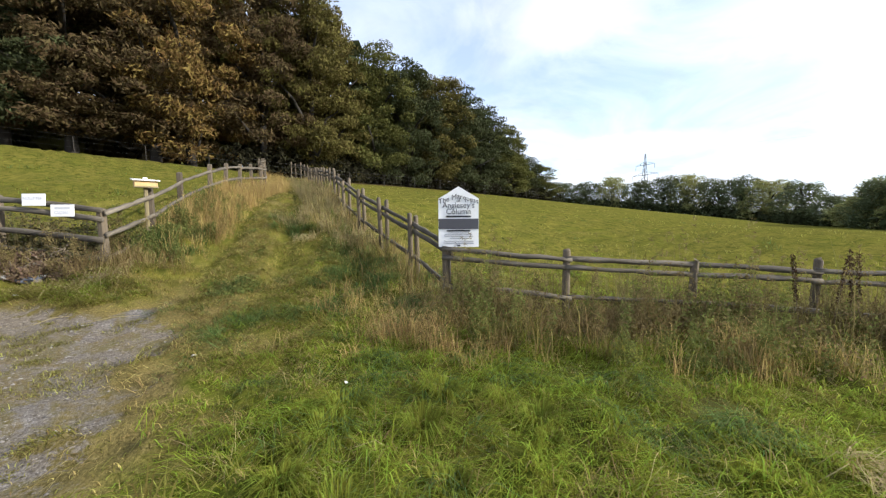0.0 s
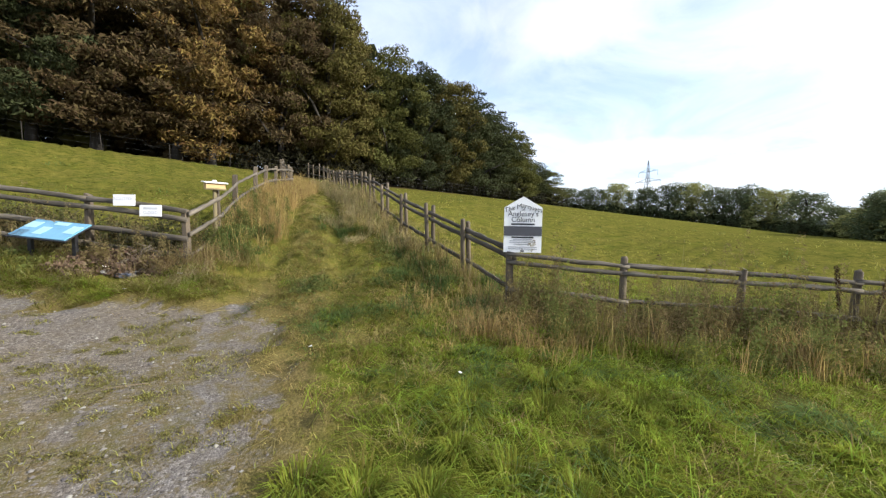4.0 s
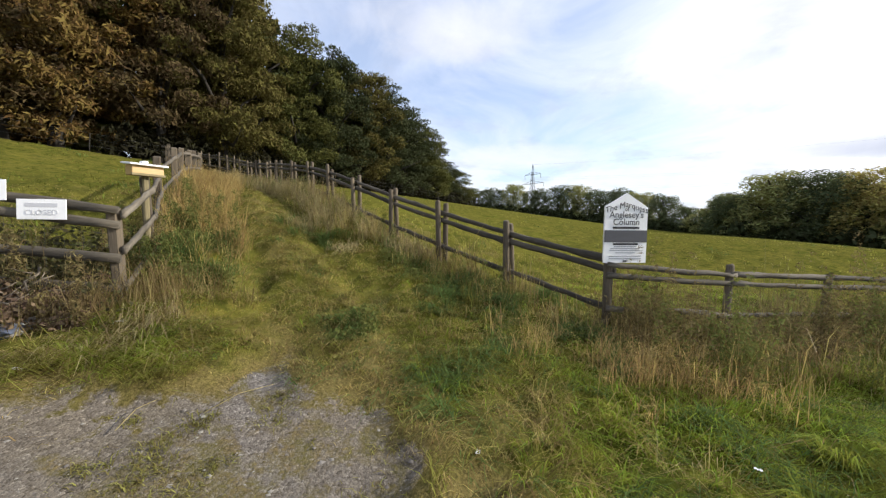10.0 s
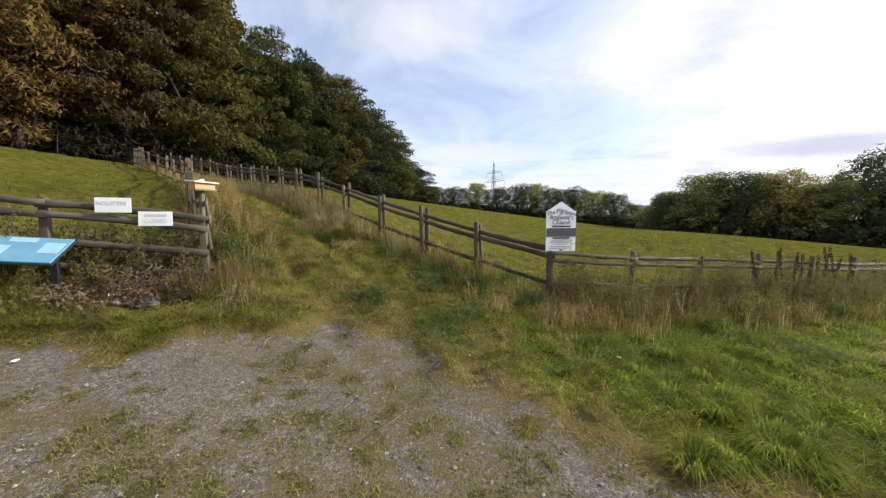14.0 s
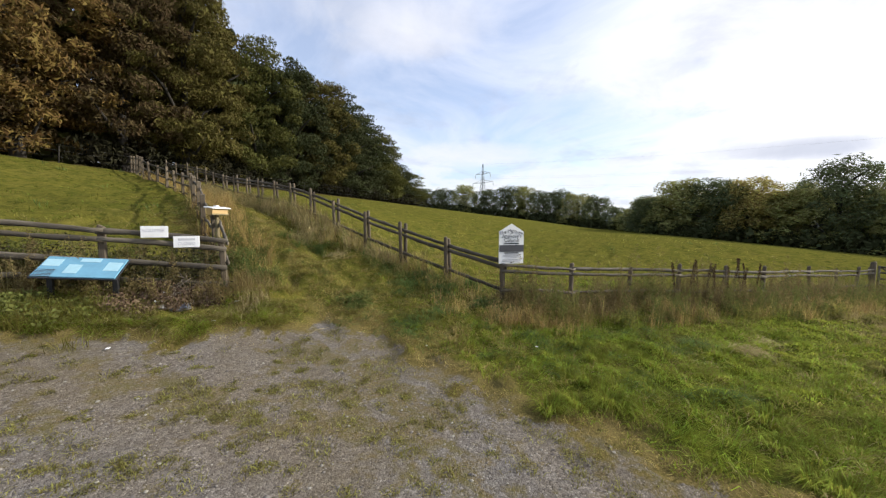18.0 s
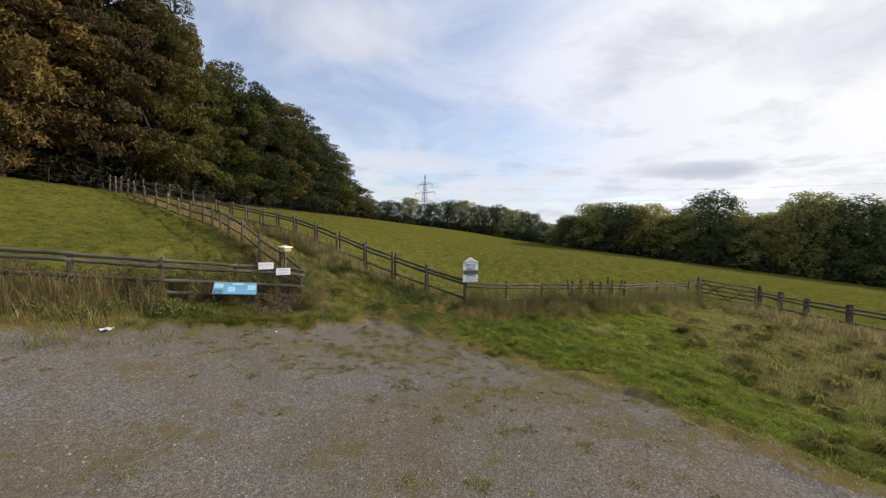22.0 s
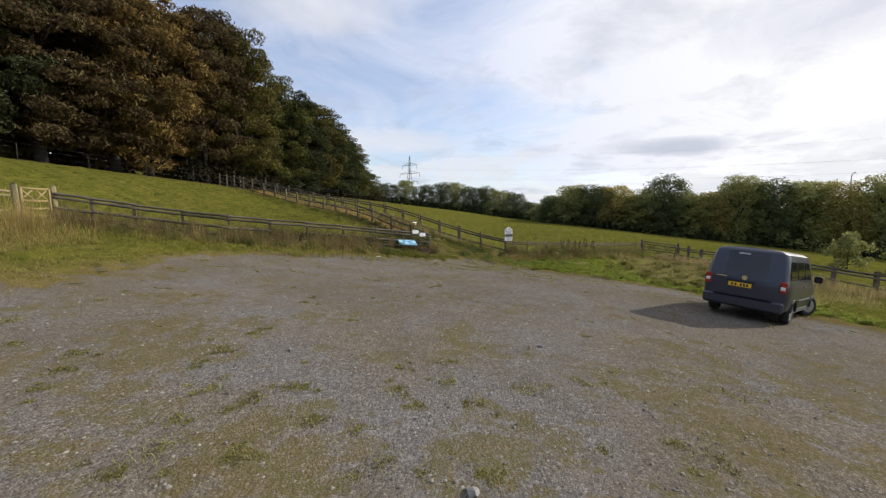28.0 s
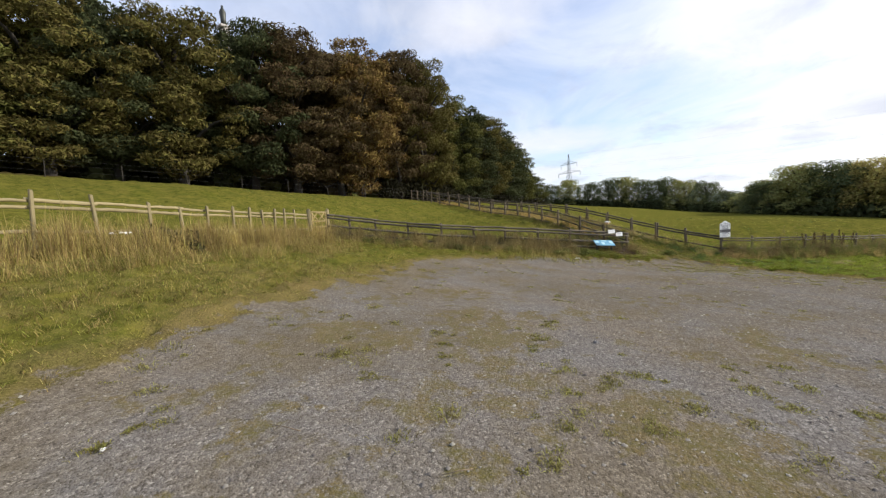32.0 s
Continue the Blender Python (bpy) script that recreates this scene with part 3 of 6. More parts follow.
# ---- fences ----
def post_mesh(h, r, mat, square=False):
    bm = bmesh.new()
    if square:
        box(bm, r * 1.7, r * 1.9, h + 0.35, pose(0, 0, (h - 0.35) / 2), 0.012)
        for v in bm.verts:
            if v.co.z > h - 0.05:
                v.co.z += 0.02 * (v.co.x / r) + random.uniform(-0.008, 0.008)
            v.co.x += random.uniform(-0.006, 0.006)
            v.co.y += random.uniform(-0.006, 0.006)
        return bm_mesh("post", bm, mat)
    bm.free()
    pts = [(0, 0, -0.35), (random.uniform(-.01, .01), random.uniform(-.01, .01), h * 0.4), (random.uniform(-.015, .015), random.uniform(-.015, .015), h * 0.97), (0, 0, h)]
    me = rod_mesh("post", pts, [r * 1.05, r, r * 0.97, r * 0.8], mat, 9, 0.85)
    return me


def make_fence(name, label, line, heights, post_h, r, pmat, rmat, square=False, rail_r=0.045, skip_first=False, gone=(), lean=2.0, grow=(1.0, 1.0), side=1.0, twins=0, first=1.0):
    """Posts along a line, with rails nailed to their faces from bay to bay."""
    f = thing(name, label, "fence")
    kinds = [post_mesh(post_h * k, r, pmat, square) for k in (1.0, 1.04, 0.97, 1.07)]
    tops = []
    for i, (x, y) in enumerate(line):
        z = min(at_ground(x, y), float(land(x, y)) + 0.03)
        j = min(i, len(line) - 2)
        a = math.degrees(math.atan2(line[j + 1][1] - line[j][1], line[j + 1][0] - line[j][0]))
        size = (grow[0] + (grow[1] - grow[0]) * min(1, i / 11)) * (first if i == 0 else 1.0)
        tops.append((x, y, float(land(x, y)), size if i else grow[0]))
        if i == 0 and skip_first:
            continue
        part("post", random.choice(kinds), pmat, f, m=pose(x, y, z, random.uniform(-lean, lean), random.uniform(-lean, lean), a) @ Matrix.Diagonal((1, 1, size, 1)))
        if 0 < i < twins:
            dx, dy = math.cos(radians(a)), math.sin(radians(a))
            part("back_post", random.choice(kinds), pmat, f, "second post behind the rails", m=pose(x - dx * 0.03 + dy * 0.13, y - dy * 0.03 - dx * 0.13, z, random.uniform(-lean, lean), random.uniform(-lean, lean), a) @ Matrix.Diagonal((1, 1, size * 0.96, 1)))
    for i in range(len(line) - 1):
        (x0, y0, z0, s0), (x1, y1, z1, s1) = tops[i], tops[i + 1]
        dx, dy = x1 - x0, y1 - y0
        n = math.hypot(dx, dy)
        ox, oy = dy / n * r * side, -dx / n * r * side
        for k, h in enumerate(heights):
            if (i, k) in gone:
                continue
            e0, e1 = h * (s0 - 1) + random.uniform(-.012, .012), h * (s1 - 1) + random.uniform(-.012, .012)
            ln = Vector((dx, dy, z1 + e1 - z0 - e0)).length + 0.10
            w = rail_r * random.uniform(0.9, 1.12)
            sag = random.uniform(-.012, .018)
            pts = [(-0.05 + ln * q, random.uniform(-.009, .009), sag * (1 - (2 * q - 1) ** 2) + random.uniform(-.006, .006)) for q in (0, 0.1, 0.22, 0.36, 0.5, 0.63, 0.77, 0.9, 1)]
            me = rod_mesh("rail", pts, [w * random.uniform(.86, 1.12) for _ in pts], rmat, 7, 0.62)
            for v in me.vertices:
                v.co.y += random.uniform(-.005, .005)
                v.co.z += random.uniform(-.006, .006)
            d = Vector((dx, dy, z1 + e1 - z0 - e0)).normalized()
            m = d.to_track_quat("X", "Z").to_matrix().to_4x4()
            m.translation = (x0 + ox, y0 + oy, z0 + h + e0)
            part("rail", me, rmat, f, m=m)
    return f


make_fence("front_fence", "weathered grey-brown timber post and rail fence above the car park bank", FENCE_FRONT, (0.97, 0.84, 0.50, 0.22), 0.98, 0.052, M_TIMBER, M_RAIL, square=True, gone={(4, 2), (5, 3), (3, 3)}, side=-1.3)
make_fence("pale_fence", "newer pale timber post and rail fence beside tall dry grass", FENCE_PALE, (1.00, 0.87, 0.40), 1.09, 0.040, M_PALE, M_PALE_RAIL, square=True, rail_r=0.038, grow=(0.98, 1.06), lean=3)
make_fence("track_side_fence", "weathered timber post and rail fence climbing beside the track", FENCE_UP, (0.95, 0.58, 0.22), 1.08, 0.055, M_TIMBER, M_RAIL, square=True, lean=3, skip_first=True, rail_r=0.04)
make_fence("field_edge_fence", "dark weathered timber post and rail fence between track and field", FENCE_TRACK, (0.98, 0.84, 0.36), 1.10, 0.055, M_TIMBER, M_RAIL, side=1.2, twins=12, first=0.86)
make_fence("lower_field_fence", "grey weathered timber rail fence overgrown with dry weeds", FENCE_RIGHT, (0.93, 0.80, 0.38), 1.03, 0.055, M_TIMBER, M_RAIL, skip_first=True, lean=4, rail_r=0.036)
make_fence("far_field_fence", "dark timber post and rail fence along the lower field", FENCE_FAR, (0.93, 0.77, 0.35), 1.06, 0.09, M_TIMBER, M_RAIL, square=True)
def stock_netting(line, h):
    """Square-meshed sheep netting stapled behind the rails."""
    f = thing("stock_netting", "rusty square-mesh sheep netting behind the front fence rails", "netting")
    for (x0, y0), (x1, y1) in zip(line, line[1:]):
        z0, z1 = float(land(x0, y0)), float(land(x1, y1))
        pieces = [((x0, y0, z0 + k), (x1, y1, z1 + k), 0.0016) for k in (0.08, 0.2, 0.32, 0.44, 0.58, 0.72, h)]
        n = int(math.hypot(x1 - x0, y1 - y0) / 0.15)
        pieces += [((x0 + (x1 - x0) * q / n, y0 + (y1 - y0) * q / n, z0 + (z1 - z0) * q / n + 0.08), (x0 + (x1 - x0) * q / n, y0 + (y1 - y0) * q / n, z0 + (z1 - z0) * q / n + h), 0.0013) for q in range(n)]
        vs, fs = [], []
        for a, b, r in pieces:
            v, fc = rod([a, b], [r, r], 3)
            fs += [[len(vs) + i for i in q] for q in fc]
            vs += v
        part("net_bay", np_mesh("net_bay", vs, fs, (M_WIRE,)), M_WIRE, f)


M_WIRE = material("fence_wire", (0.10, 0.10, 0.10), 0.5, 0.8, vary=0.2)
stock_netting([(x + 0.03, y + 0.04) for x, y in FENCE_FRONT[:6]], 0.86)
WIRE_LINE = [(x, np.interp(x, [p[0] for p in WOOD_LINE], [p[1] for p in WOOD_LINE]) - 1.6) for x in np.arange(-40, 56, 3.2)]


def wire_fence():
    f = thing("wire_fence", "thin stakes and wire fence in front of the dark wood", "fence")
    # Stakes take the near-black bark colour in place of the wood's shade.
    me = post_mesh(0.95, 0.022, M_BARK)
    for i, (x, y) in enumerate(WIRE_LINE):
        part("stake", me, M_TIMBER, f, m=pose(x, y, float(land(x, y)), random.uniform(-4, 4), random.uniform(-4, 4), 0))
    for h in (0.35, 0.7, 0.98):
        pts = [(x, y, float(land(x, y)) + h) for x, y in WIRE_LINE]
        part("wire", rod_mesh("wire", pts, [0.004] * len(pts), M_WIRE, 4), M_WIRE, f)


wire_fence()


# ---- gates ----
def make_gate(name, label, a, b, h, mat, rmat, bars, low=0):
    """A five-bar field gate hung between two stout posts."""
    za, zb = float(land(*a)), float(land(*b))
    g = thing(name, label, "gate", pose(a[0], a[1], za, 0, 0, math.degrees(math.atan2(b[1] - a[1], b[0] - a[0]))))
    w = math.hypot(b[0] - a[0], b[1] - a[1])
    slope = (zb - za) / w
    for x, dz in ((0, 0), (w, zb - za)):
        part("gate_post", post_mesh(h + 0.12, 0.085, mat), mat, g, m=pose(x, 0, dz))
    lo, hi = 0.16, w - 0.16
    frame_part = part("gate_frame", rod_mesh("gate_frame", [(lo, 0, 0.12 + slope * lo), (lo, 0, h + slope * lo)], [0.04, 0.04], rmat, 6), rmat, g)
    part("closing_stile", rod_mesh("closing_stile", [(hi, 0, 0.12 + slope * hi), (hi, 0, h - 0.02 + slope * hi)], [0.035, 0.035], rmat, 6), rmat, g)
    for z in bars:
        part("bar", rod_mesh("bar", [(lo, 0.01, z + slope * lo), ((lo + hi) / 2, 0.01, z + slope * w / 2 - 0.01), (hi, 0.01, z + slope * hi)], [0.036] * 3, rmat, 6, 0.5), rmat, g)
    for x0, z0, x1, z1 in ((lo, bars[low], (lo + hi) / 2, bars[-1]), ((lo + hi) / 2, bars[-1], hi, bars[low]), (lo, bars[-1], (lo + hi) / 2, bars[low]), ((lo + hi) / 2, bars[low], hi, bars[-1])):
        part("brace", rod_mesh("brace", [(x0, 0.04, z0 + slope * x0), (x1, 0.04, z1 + slope * x1)], [0.03, 0.03], rmat, 6, 0.5), rmat, g)
    return g


make_gate("field_gate", "dark weathered timber five-bar field gate, closed", (15.2, -6.25), (13.95, -8.6), 1.1, M_TIMBER, M_RAIL, (0.2, 0.4, 0.62, 0.85, 1.06))
make_gate("small_gate", "pale new timber gate with crossed braces, closed", (-12.25, 17.5), (-11.1, 17.85), 1.12, M_PALE, M_HONEY, (0.25, 0.48, 0.72, 1.10), 2)

# ---- signs and boards ----
M_WHITE = material("white_paint", (0.92, 0.92, 0.91), 0.5, vary=0.04, scale=6, stain=(0.80, 0.80, 0.77))
M_SLATE = material("slate_paint", (0.075, 0.075, 0.085), 0.5, vary=0.1)
M_INK = material("ink", (0.025, 0.025, 0.03), 0.6, vary=0.1)
M_INK_FADED = material("faded_ink", (0.60, 0.60, 0.62), 0.6, vary=0.1)
M_INK_PALE = material("pale_ink", (0.36, 0.36, 0.38), 0.6, vary=0.1)
M_BLUE = material("blue_panel", (0.12, 0.30, 0.42), 0.25, vary=0.18, scale=5, coat=0.3)
M_PANEL_PALE = material("pale_panel_print", (0.30, 0.50, 0.58), 0.3, vary=0.15, scale=12)
M_BLACK = material("black_steel", (0.02, 0.02, 0.022), 0.45, 0.3, vary=0.2)
M_YELLOW_WOOD = material("varnished_wood", (0.50, 0.33, 0.13), 0.45, vary=0.22, scale=7, grain=(0.2, 1, 1), bump=0.3)


def text_mesh(words, size, mat, name="lettering", bend=0.0, width=None):
    cu = bpy.data.curves.new(name, "FONT")
    cu.body, cu.size, cu.align_x, cu.align_y, cu.extrude = words, size, "CENTER", "CENTER", 0.001
    ob = bpy.data.objects.new(name, cu)
    scene.collection.objects.link(ob)
    me = bpy.data.meshes.new_from_object(ob.evaluated_get(bpy.context.evaluated_depsgraph_get()))
    bpy.data.objects.remove(ob)
    me.name = name
    if bend:
        for v in me.vertices:
            v.co.y += -abs(v.co.x) * bend
    me.materials.clear()
    me.materials.append(mat)
    return me


def plate(outline, depth, mat, name):
    bm = bmesh.new()
    vs = [bm.verts.new((x, 0, z)) for x, z in outline]
    fc = bm.faces.new(vs)
    ex = bmesh.ops.extrude_face_region(bm, geom=[fc])
    bmesh.ops.translate(bm, verts=[v for v in ex["geom"] if isinstance(v, bmesh.types.BMVert)], vec=(0, depth, 0))
    bmesh.ops.recalc_face_normals(bm, faces=bm.faces)
    return bm_mesh(name, bm, mat)


def column_sign():
    """The white gabled board at the fence corner: its face looks to the car park."""
    x, y = 3.66, 4.115
    z = float(land(x, y))
    yaw = math.degrees(math.atan2(3.89 - 4.32, 3.90 - 3.51))
    s = thing("monument_sign", "white gabled sign board with slate band and black lettering", "sign", pose(x, y, 1.15 - 0.0, 0, 0, yaw))
    w = 0.292
    board = part("board", plate([(-w, 0), (w, 0), (w, 0.70), (0, 0.875), (-w, 0.70)], 0.022, M_WHITE, "board"), M_WHITE, s, "white board with a pointed top")
    up = Matrix.Rotation(radians(90), 4, "X")
    part("support_post", boxed(0.09, 0.09, 1.75, pose(-0.17, 0.075, -0.25), 0.008), M_TIMBER, s)
    part("band", boxed(2 * w - 0.004, 0.006, 0.15, pose(0, -0.004, 0.335)), M_SLATE, board, "dark slate-grey band")
    for words, size, h, bend in (("The Marquess", 0.102, 0.735, 0.28), ("of", 0.07, 0.675, 0), ("Anglesey's", 0.112, 0.602, 0), ("Column", 0.112, 0.512, 0)):
        part("lettering", text_mesh(words, size, M_INK, bend=bend), M_INK, board, m=pose(0, -0.006, h) @ up)
    for wd, h, t, mat in ((0.36, 0.442, 0.026, M_INK), (0.34, 0.236, 0.024, M_INK), (0.30, 0.205, 0.010, M_INK_PALE), (0.40, 0.182, 0.010, M_INK_PALE), (0.42, 0.158, 0.010, M_INK_PALE), (0.26, 0.128, 0.010, M_INK_PALE), (0.44, 0.085, 0.010, M_INK_PALE), (0.44, 0.055, 0.010, M_INK_PALE), (0.05, 0.022, 0.022, M_INK)):
        part("text_bar", boxed(wd, 0.004, t, pose(0, -0.003, h)), mat, board)
    return s


column_sign()


def info_board():
    """A tilted interpretation panel on two short dark legs."""
    x, y, z = -1.92, 8.77, 1.395
    zg = float(land(x, y))
    s = thing("information_panel", "tilted blue information panel on black steel legs beside the fence", "sign", pose(x, y, zg, 0, 0, -46))
    top = z - zg
    tilt = pose(0, 0, top, 30, 4.4)
    pn = part("panel", boxed(0.95, 0.46, 0.022, None, 0.006), M_BLUE, s, "blue printed panel", tilt)
    part("panel_rim", boxed(0.99, 0.50, 0.016, pose(0, 0, -0.014), 0.005), M_BLACK, pn)
    for x, y, wx, wy in ((-0.36, 0.08, 0.2, 0.16), (0.05, 0.16, 0.24, 0.08), (0.36, 0.03, 0.18, 0.2), (-0.08, -0.05, 0.16, 0.2)):
        part("picture_panel", boxed(wx, wy, 0.003, pose(x, y, 0.0125)), M_PANEL_PALE, pn)
    for k in range(7):
        part("text_bar", boxed(0.2, 0.012, 0.002, pose(-0.36, -0.08 - 0.03 * k, 0.0122)), M_INK, pn)
    for x in (-0.38, 0.38):
        part("leg", boxed(0.07, 0.05, top + 0.25 - 0.077 * x, pose(x, 0.02, (top - 0.35 - 0.077 * x) / 2), 0.006), M_BLACK, s)
        part("bracket", boxed(0.05, 0.40, 0.03, pose(x, 0.012, top - 0.036 - 0.077 * x, 30)), M_BLACK, s)
    return s


info_board()


def notice(frac, height, words, w=0.37, h=0.185):
    """A small white plate nailed to the front fence's upper rails."""
    (x0, y0), (x1, y1) = FENCE_FRONT[1], FENCE_FRONT[0]
    x, y = x0 + (x1 - x0) * frac, y0 + (y1 - y0) * frac
    z = float(land(x0, y0)) * (1 - frac) + float(land(x1, y1)) * frac + height
    yaw = math.degrees(math.atan2(y1 - y0, x1 - x0))
    n = thing("notice", "small white rectangular notice plate with faded lettering on the fence rail", "sign", pose(x, y, z, 0, 0, yaw) @ pose(0, -0.115, 0, -3, 0), group="notices on the fence")
    bm = boxed(w, 0.006, h, None, 0.002)
    pl = part("plate", bm, M_WHITE, n)
    for k, t in enumerate(words):
        if isinstance(t, tuple):
            part("lettering", text_mesh(t[0], 0.066, M_INK_FADED), M_INK_FADED, pl, m=pose(t[1], -0.005, -0.03 if isinstance(words[0], float) else 0.02) @ Matrix.Rotation(radians(90), 4, "X"))
        else:
            part("text_bar", boxed(t, 0.002, 0.035, pose(0, -0.004, 0.04)), M_INK_FADED, pl)
    return n


notice(0.43, 1.03, (("NO", -0.115), ("LITTER", 0.04)))
notice(0.69, 0.91, (0.24, ("CLOSED", 0.0)))


def box_on_post():
    x, y = 0.36, 9.2
    z = float(land(x, y))
    s = thing("wooden_box_sign", "small varnished wooden box with pale lid on a timber post", "sign", pose(x, y, z, 0, 0, 6))
    part("post", post_mesh(1.15, 0.035, M_PALE, True), M_PALE, s)
    bx = part("box", boxed(0.35, 0.16, 0.13, pose(0, -0.02, 1.20), 0.006), M_YELLOW_WOOD, s, "honey-coloured box front")
    part("lid", boxed(0.42, 0.24, 0.022, pose(0, -0.03, 1.276, 6), 0.004), M_WHITE, bx, "white sloping lid")
    part("lower_trim", boxed(0.37, 0.02, 0.03, pose(0, -0.105, 1.145), 0.003), M_PALE, bx)
    part("cap", boxed(0.06, 0.09, 0.03, pose(0, 0, 1.305), 0.004), M_WHITE, bx)
    return s


box_on_post()

# ---- the parked van ----
M_VAN = material("van_paint", (0.030, 0.033, 0.052), 0.34, 0.25, vary=0.06, scale=2, coat=0.35)
M_GLASS = material("dark_glass", (0.006, 0.008, 0.012), 0.12, vary=0.05, coat=0.15)
M_TYRE = material("tyre_rubber", (0.018, 0.018, 0.018), 0.85, vary=0.2, bump=0.3)
M_ALLOY = material("alloy", (0.42, 0.42, 0.43), 0.35, 0.8, vary=0.1)
M_PLASTIC = material("dark_plastic", (0.016, 0.016, 0.018), 0.85, vary=0.15)
M_RED = material("red_lens", (0.27, 0.02, 0.015), 0.2, vary=0.1, coat=0.5)
M_CLEAR = material("clear_lens", (0.70, 0.68, 0.66), 0.2, vary=0.1, coat=0.5)
M_PLATE = material("yellow_plate", (0.72, 0.46, 0.02), 0.4, vary=0.05)
M_CHROME = material("chrome", (0.75, 0.75, 0.76), 0.15, 1.0, vary=0.05)


def van():
    rows = [(0.80, 0.30), (0.91, 0.40), (0.945, 0.62), (0.95, 0.90), (0.94, 1.06), (0.91, 1.18), (0.875, 1.45), (0.835, 1.72), (0.79, 1.86), (0.67, 1.935), (0.40, 1.965), (0.0, 1.975)]

    def rear(z):
        return float(np.interp(z, [0.3, 0.45, 0.62, 1.06, 1.18, 1.86, 1.975], [0.10, 0.0, 0.03, 0.04, 0.06, 0.19, 0.30]))

    def front(z):
        return float(np.interp(z, [0.3, 0.6, 0.95, 1.08, 1.18, 1.86, 1.975], [4.84, 4.89, 4.74, 4.48, 4.28, 3.72, 3.40]))

    us = [0, 0.012, 0.05, 0.12, 0.2, 0.3, 0.42, 0.55, 0.68, 0.78, 0.86, 0.92, 0.96, 0.985, 1.0]

    def surf(u, row, off=0.0):
        y, z = rows[row]
        edge = 1 - 0.10 * max(0, 1 - u / 0.035) ** 2 - 0.16 * max(0, (u - 0.86) / 0.14) ** 2
        return Vector((rear(z) + (front(z) - rear(z)) * u, (y + off) * edge, z))

    h = Vector((0.7990, -0.6013, 0))
    axle = Vector((-8.48, -3.25, 0))
    lat = Vector((0.6013, 0.7990, 0))
    zr = float(land(axle.x, axle.y))
    fr = axle + h * 3.0
    zf = float(land(fr.x, fr.y))
    zl, zrr = float(land(*(axle + lat * 0.8).xy)), float(land(*(axle - lat * 0.8).xy))
    X = Vector((h.x * 3, h.y * 3, zf - zr)).normalized()
    Y = Vector((lat.x * 1.6, lat.y * 1.6, zl - zrr)).normalized()
    Z = X.cross(Y).normalized()
    Y = Z.cross(X)
    m = Matrix((X, Y, Z)).transposed().to_4x4()
    size = 0.928
    o = axle - h * 0.99 * size
    m = m @ Matrix.Scale(size, 4)
    m.translation = (o.x, o.y, zr - X.z * 0.99 * size + 0.01)
    v = thing("van", "dark blue-grey passenger van parked on the gravel, front wheels turned", "van", m)
    verts, faces = [], []
    nr, nu = len(rows), len(us)
    for side in (1, -1):
        for u in us:
            for r in range(nr):
                p = surf(u, r)
                verts.append((p.x, p.y * side, p.z))
    def vi(s, i, r):
        return s * nu * nr + i * nr + r
    for s in (0, 1):
        for i in range(nu - 1):
            for r in range(nr - 1):
                faces.append([vi(s, i, r), vi(s, i + 1, r), vi(s, i + 1, r + 1), vi(s, i, r + 1)])
    for i in (0, nu - 1):
        for r in range(nr - 1):
            faces.append([vi(0, i, r), vi(0, i, r + 1), vi(1, i, r + 1), vi(1, i, r)])
    for i in range(nu - 1):
        faces.append([vi(0, i, 0), vi(0, i + 1, 0), vi(1, i + 1, 0), vi(1, i, 0)])
    me = np_mesh("body", verts, faces, (M_VAN,))
    bm = bmesh.new()
    bm.from_mesh(me)
    bmesh.ops.remove_doubles(bm, verts=bm.verts, dist=0.0005)
    bmesh.ops.recalc_face_normals(bm, faces=bm.faces)
    bm.to_mesh(me)
    bm.free()
    me.polygons.foreach_set("use_smooth", np.ones(len(me.polygons), bool))
    me.set_sharp_from_angle(angle=radians(35))
    body = part("body", me, M_VAN, v, "dark blue-grey painted body")

    def side_glass(u0, u1, side):
        g = []
        for r in (5, 6, 7):
            for k in range(5):
                p = surf(u0 + (u1 - u0) * k / 4, r, 0.008)
                z = p.z + (0.035 if r == 5 else -0.03 if r == 7 else 0)
                g.append((p.x, p.y * side, z))
        fs = [[a * 5 + k, a * 5 + k + 1, (a + 1) * 5 + k + 1, (a + 1) * 5 + k] for a in range(2) for k in range(4)]
        part("side_window", np_mesh("side_window", g, fs, (M_GLASS,), True), M_GLASS, v)

    for side in (1, -1):
        for u0, u1 in ((0.05, 0.27), (0.295, 0.54), (0.57, 0.80)):
            side_glass(u0, u1, side)
        for x, tag in ((0.99, "rear"), (3.99, "front")):
            turn = -28 if tag == "front" else 0
            wh = part("wheel", wheel_mesh(), M_TYRE, v, m=pose(x, 0.82 * side, 0.335, 0, 0, turn))
            part("rim", rim_mesh(), M_ALLOY, wh, m=pose(0, 0.075 * side, 0))
            part("wheel_arch", arch_mesh(), M_PLASTIC, v, m=pose(x, 0.912 * side, 0.36))
        mir = part("door_mirror", boxed(0.14, 0.2, 0.2, pose(3.62, 1.06 * side, 1.22, 0, 0, 12 * side), 0.04), M_PLASTIC, v)
        part("mirror_glass", boxed(0.012, 0.16, 0.16, pose(3.545, 1.06 * side, 1.22), 0.004), M_GLASS, mir)
        part("sill", boxed(2.3, 0.05, 0.12, pose(2.49, 0.89 * side, 0.33), 0.01), M_PLASTIC, v)
        part("side_rub_strip", boxed(1.9, 0.02, 0.05, pose(2.45, 0.955 * side, 0.62), 0.006), M_VAN, v)
        part("door_handle", boxed(0.2, 0.03, 0.035, pose(2.2, 0.955 * side, 1.0), 0.01), M_VAN, v)
